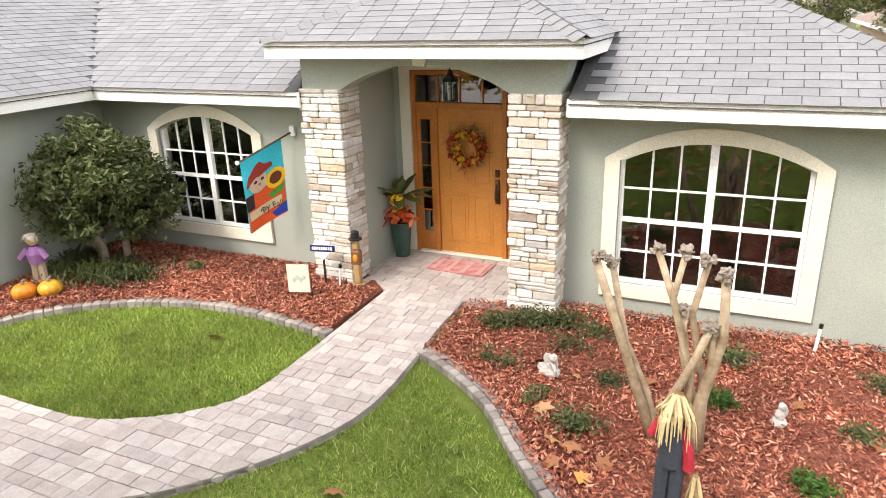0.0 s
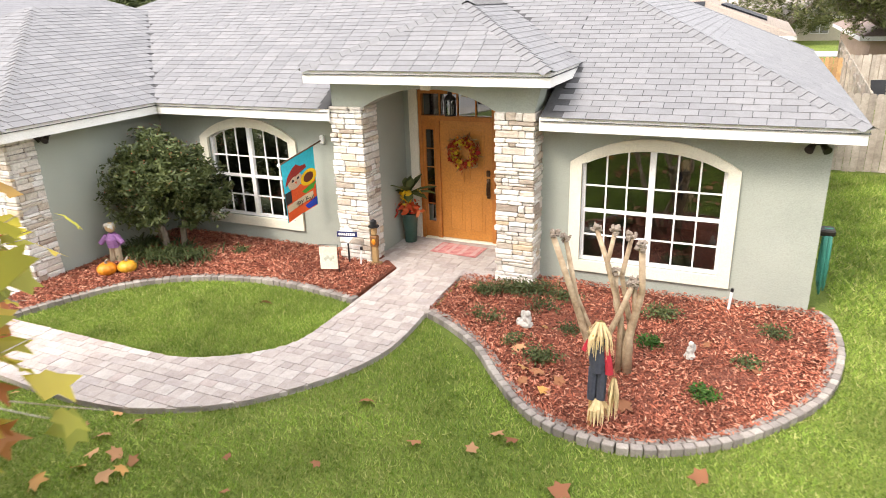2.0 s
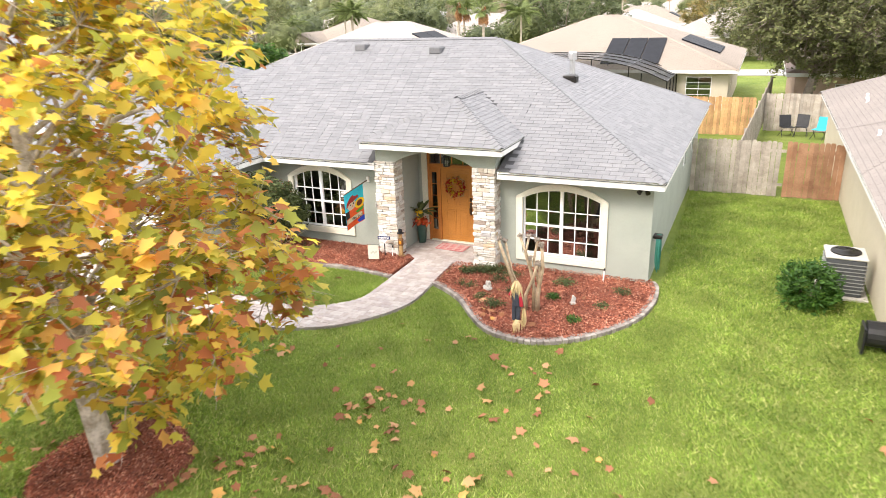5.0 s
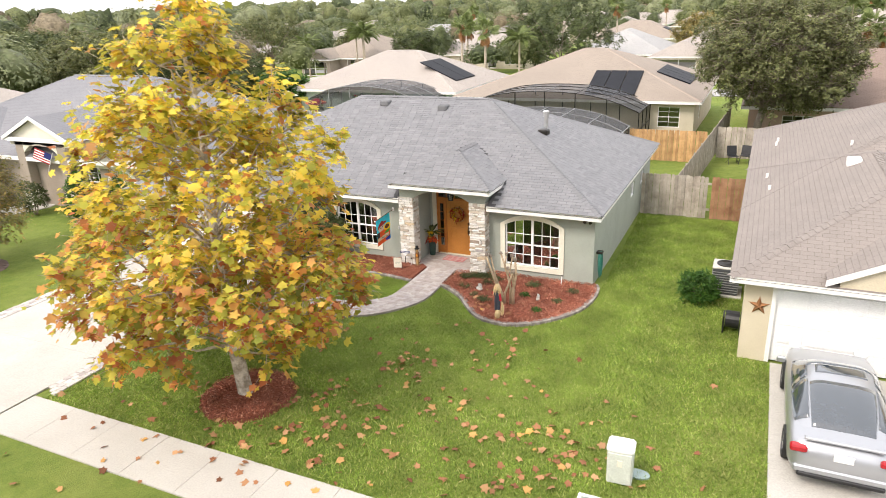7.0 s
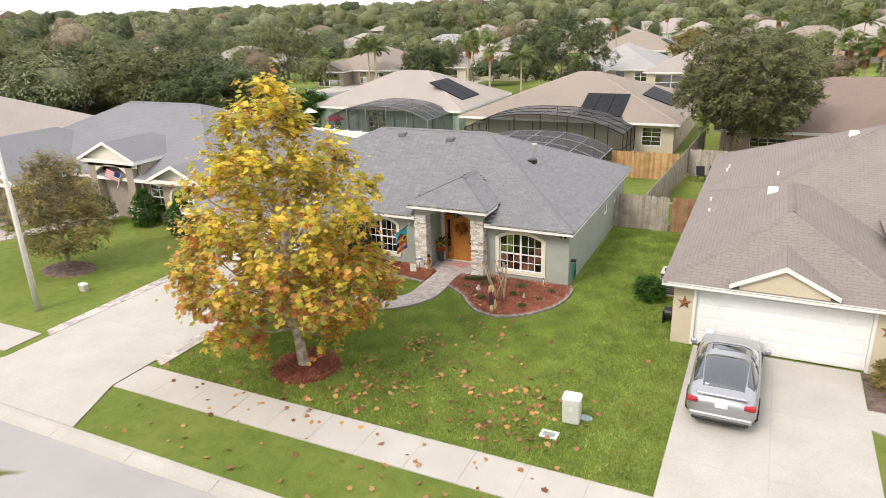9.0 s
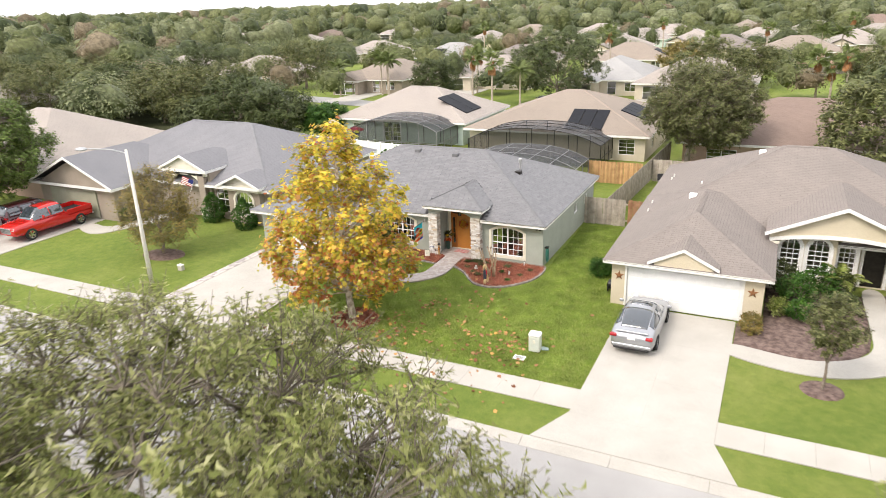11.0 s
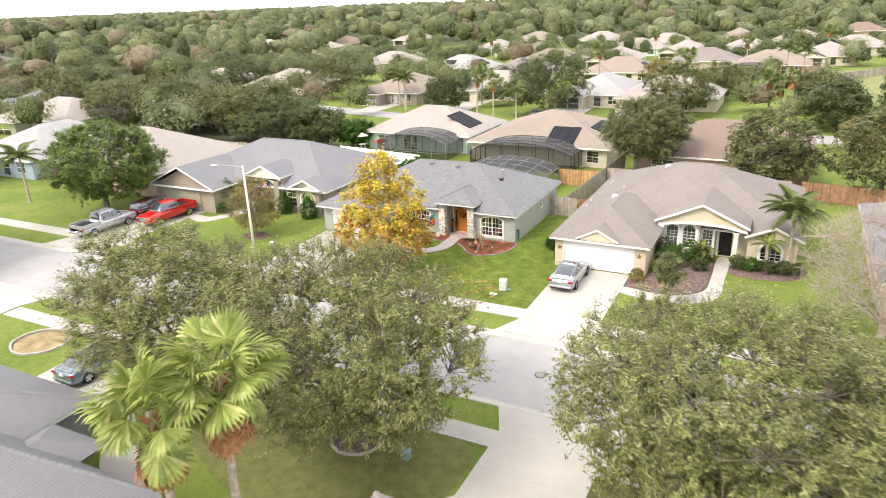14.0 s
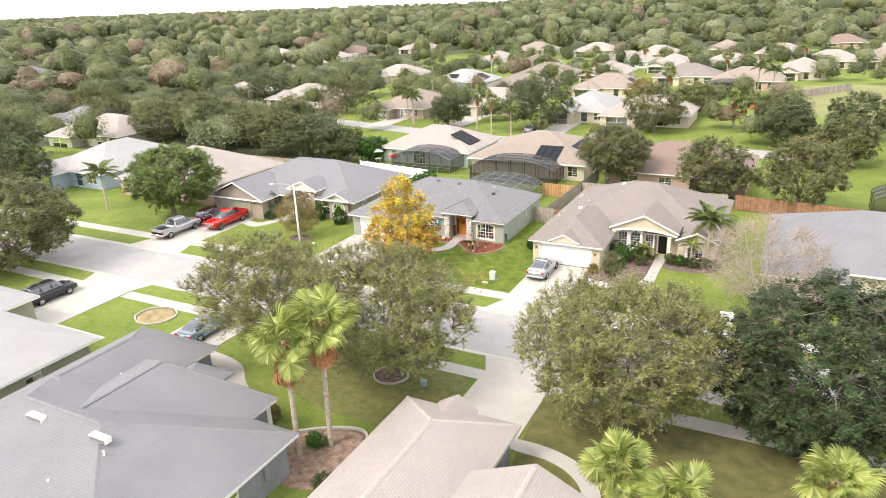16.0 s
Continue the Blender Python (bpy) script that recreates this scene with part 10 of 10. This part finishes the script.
def roof_lines(x0, y0, x1, y1, z, slope=0.45):
    """Hips and ridge of a plain hip roof."""
    w, d = x1 - x0, y1 - y0
    k = min(w, d) / 2
    a, b = ((x0 + k, y0 + k, z + k * slope), (x1 - k, y1 - k, z + k * slope))
    if w >= d:
        a, b = (x0 + k, y0 + k, z + k * slope), (x1 - k, y0 + k, z + k * slope)
        return [((x0, y0, z), a), ((x0, y1, z), a), ((x1, y0, z), b), ((x1, y1, z), b), (a, b)]
    a, b = (x0 + k, y0 + k, z + k * slope), (x0 + k, y1 - k, z + k * slope)
    return [((x0, y0, z), a), ((x1, y0, z), a), ((x0, y1, z), b), ((x1, y1, z), b), (a, b)]


def cap_house(h, rects, mat, more=(), step=0.3):
    """Cap shingles on the hips and ridges that no other roof of the house covers."""
    lines = [(rc, l) for rc in rects for l in roof_lines(*rc)] + [(None, l) for l in more]
    for rc, (p, q) in lines:
        p, q = Vector(p), Vector(q)
        if (q - p).length < 0.4:
            continue
        clear = []
        for i in range(41):
            m = p.lerp(q, i / 40)
            clear.append(all(o is rc or height_of(o[:4], o[4], m.x, m.y) < m.z + 0.02 for o in rects))
        run = [i for i, c in enumerate(clear) if c]
        if len(run) > 2:
            gl = G()
            caps(gl, p.lerp(q, run[0] / 40), p.lerp(q, run[-1] / 40), step)
            part("ridge_cap", gl, mat, h)


CAPS = {m: surface(m + "_cap_shingles", lo, hi, 2, 40, 0.9, 0.3, 0.004) for m, lo, hi in (("grey", (0.18, 0.18, 0.187), (0.22, 0.22, 0.228)), ("brown", (0.2, 0.174, 0.157), (0.25, 0.22, 0.2)), ("pale", (0.35, 0.31, 0.275), (0.41, 0.365, 0.33)), ("tan", (0.29, 0.235, 0.19), (0.35, 0.285, 0.235)))}
cap_house(N1, [(-14, -46.5, 5.5, -33.0, 2.5), (-14, -40, -6.3, -27.1, 2.516)], CAPS["grey"], [((2, -30.7, 2.52), (-4, -33.6, 5.22)), ((-10, -30.7, 2.52), (-4, -33.6, 5.22)), ((-4, -33.6, 5.22), (-4, -39.2, 5.22))])
cap_house(N2, [(9.2, -46, 16.5, -27.3, 2.5)], CAPS["pale"], [((19.2, -36, 4.41), (19.2, -32.4, 4.41))])
cap_house(B, [(-37.9, 6.5, -17.6, 20.6, 2.508)], CAPS["grey"])
cap_house(D, [(-34.0, 38.0, -17.2, 51.5, 2.65, 0.44)], CAPS["pale"])
cap_house(E_H, [(-16.3, 35.3, 2.4, 52.3, 2.65, 0.36)], CAPS["tan"])
cap_house(C, [(*r[:4], r[4]) for r in C_ROOFS if r[5] == "hhhh"], CAPS["brown"], step=0.22)

# ---- loose ground cover: mulch chips, grass, fallen leaves ----
def inside_all(p, poly):
    c = np.zeros(len(p), bool)
    for (x0, y0), (x1, y1) in zip(poly, poly[1:] + poly[:1]):
        if y0 != y1:
            c ^= ((y0 > p[:, 1]) != (y1 > p[:, 1])) & (p[:, 0] < (x1 - x0) * (p[:, 1] - y0) / (y1 - y0) + x0)
    return c


def scatter_in(poly, n, seed):
    rs = np.random.RandomState(seed)
    xs_, ys_ = [p[0] for p in poly], [p[1] for p in poly]
    out = np.zeros((0, 2))
    while len(out) < n:
        p = rs.uniform((min(xs_), min(ys_)), (max(xs_), max(ys_)), (n, 2))
        out = np.concatenate([out, p[inside_all(p, poly)]])
    return out[:n]


CHIP = leaf_mat("mulch_chips", [(0.0, (0.09, 0.028, 0.018)), (0.3, (0.25, 0.07, 0.04)), (0.7, (0.40, 0.135, 0.08)), (1.0, (0.58, 0.3, 0.2))], 0.9, 0.0)


def chips(poly, n, seed, z=0.05):
    p = scatter_in(poly, n, seed)
    c = np.column_stack([p, z + np.random.RandomState(seed).uniform(-0.01, 0.035, n)])
    ob = part("mulch_chips", leaf_cloud(c, 0.015, seed, 1.0, "card", 3.0, 0.7), CHIP)
    return tagged(ob, "loose red bark chips lying over the bed", "mulch", kind="stuff")


chips(bed_r_edge + [(1.75, 5.9), (-1.85, 5.9), (-2.9, 5.5)], 36000, 51)
chips([(-4.1, 5.45), (-4.5, 5.45), (-5.2, 5.9), (-9.0, 5.9), (-9.0, 3.4), (-8.9, 2.0)] + isle_edge[::-1], 36000, 52)
chips(disc(-4.45, -3.65, 1.1, 1.15, seed=1), 12000, 53)

BLADE = leaf_mat("grass_blades", [(0.0, (0.137, 0.226, 0.031)), (0.5, (0.238, 0.339, 0.0548)), (0.85, (0.345, 0.417, 0.0949)), (1.0, (0.5, 0.476, 0.191))], 0.7, 0.3)


def grass_blades(polys, n, seed, size, not_in=()):
    pts = scatter_in(polys, n, seed)
    for q in not_in:
        pts = pts[~inside_all(pts, q)]
    n = len(pts)
    rs = np.random.RandomState(seed + 1)
    a = rs.uniform(0, 2 * np.pi, n)
    h = size * rs.uniform(0.5, 1.2, n)
    lean = rs.normal(size=(n, 2)) * 0.6
    d = np.stack([np.cos(a), np.sin(a), np.zeros(n)], 1) * (0.006 + 0.004 * rs.rand(n))[:, None] * (size / 0.05)
    b = np.column_stack([pts, np.full(n, -0.045)])
    t = b + np.column_stack([lean * h[:, None], h])
    v = np.stack([b - d, b + d, t], 1).reshape(-1, 3)
    ob = part("grass_blades", fast_mesh("grass_blades", v, np.arange(3 * n), 3), BLADE)
    return tagged(ob, "short green lawn grass", "grass", kind="stuff")


bed_poly = bed_r_edge + [(0.5, 5.93), (-1.7, 5.93), (-2.9, 5.5)]
isle_poly = [(-4.05, 4.2), (-4.02, 3.4), (-4.1, 2.82), (-4.42, 2.36), (-4.95, 2.02), (-5.5, 1.92), (-8.4, 1.92)] + isle_edge[::-1]
grass_blades(isle_poly, 45000, 61, 0.05)
grass_blades([(-9.0, 0.85), (-9.0, -2.0), (3.2, -2.0), (3.2, 6.0), (2.1, 6.0), (2.1, 4.8), (1.5, 3.2), (0.1, 2.1), (-0.6, 2.2), (-1.5, 2.95), (-2.9, 4.15), (-2.85, 3.0), (-3.5, 1.75), (-4.7, 0.9)], 130000, 62, 0.05, (bed_poly, outline))
grass_blades([(-9.2, -5.7), (7.1, -5.8), (7.1, 2.4), (6.3, 2.7), (6.3, 14.4), (1.9, 14.4), (2.1, 6.0), (3.2, 6.0), (3.2, -2.0), (-9.2, -2.0)], 130000, 63, 0.075, (disc(-4.45, -3.65, 1.1, 1.15, seed=1),))

FALLEN = leaf_mat("fallen_leaves", [(0.0, (0.2, 0.075, 0.035)), (0.4, (0.33, 0.15, 0.07)), (0.75, (0.46, 0.26, 0.13)), (1.0, (0.5, 0.27, 0.07))], 0.75, 0.1)
known = [(-5.04, 0.52), (-4.89, 0.82), (-4.56, 0.8), (-4.72, 0.47), (-4.56, 0.23), (-4.5, 0.04), (-4.09, 0.15), (-4.18, 0.03), (-2.99, 0.27), (-3.3, 0.67), (-2.46, 0.9), (-2.55, 1.99), (-1.76, 1.53), (-1.21, 1.64), (-1.07, 1.94), (0.78, 2.0), (-4.67, -0.28),
         (0.01, 1.11), (0.2, 0.88), (0.46, 1.21), (-0.14, 0.27), (0.49, 0.41), (0.97, 0.53), (-1.81, 0.21), (-1.33, -0.05), (-1.39, -0.52), (-0.73, -1.12), (-1.57, -1.38), (0.99, -0.14), (1.77, 0.09), (1.66, 1.06), (2.62, 0.9)]
rs = np.random.RandomState(71)
extra = np.concatenate([rs.normal((-1.6, -0.9), (0.5, 0.35), (26, 2)), rs.normal((0.6, -2.2), (1.6, 1.4), (60, 2)), rs.normal((3.0, -3.6), (0.8, 1.0), (75, 2)), rs.normal((-1.5, -4.0), (1.6, 1.0), (70, 2)), rs.normal((-3.6, -4.4), (1.6, 0.9), (60, 2)),
                        rs.uniform((-9, -5.5), (6, 2), (60, 2)), rs.uniform((-8, -9), (5, -5.8), (60, 2)), rs.normal((-1.5, 3.9), (1.4, 0.8), (14, 2)), np.array([(-8.0, 3.0), (-5.2, 3.7), (1.2, 3.95), (-1.0, 3.1)])])
pts = np.concatenate([np.array(known), extra])
pts = pts[[not inside(p, outline) for p in pts]]
z = np.where([inside(p, bed_poly) for p in pts], 0.085, 0.018)
ob = part("fallen_leaves", leaf_cloud(np.column_stack([pts, z + rs.uniform(0, 0.015, len(pts))]), 0.155, 72, 2.2, "lobed", 1.0, 0.4), FALLEN)
tagged(ob, "brown fallen sycamore leaves on the lawn", "leaves", kind="stuff")
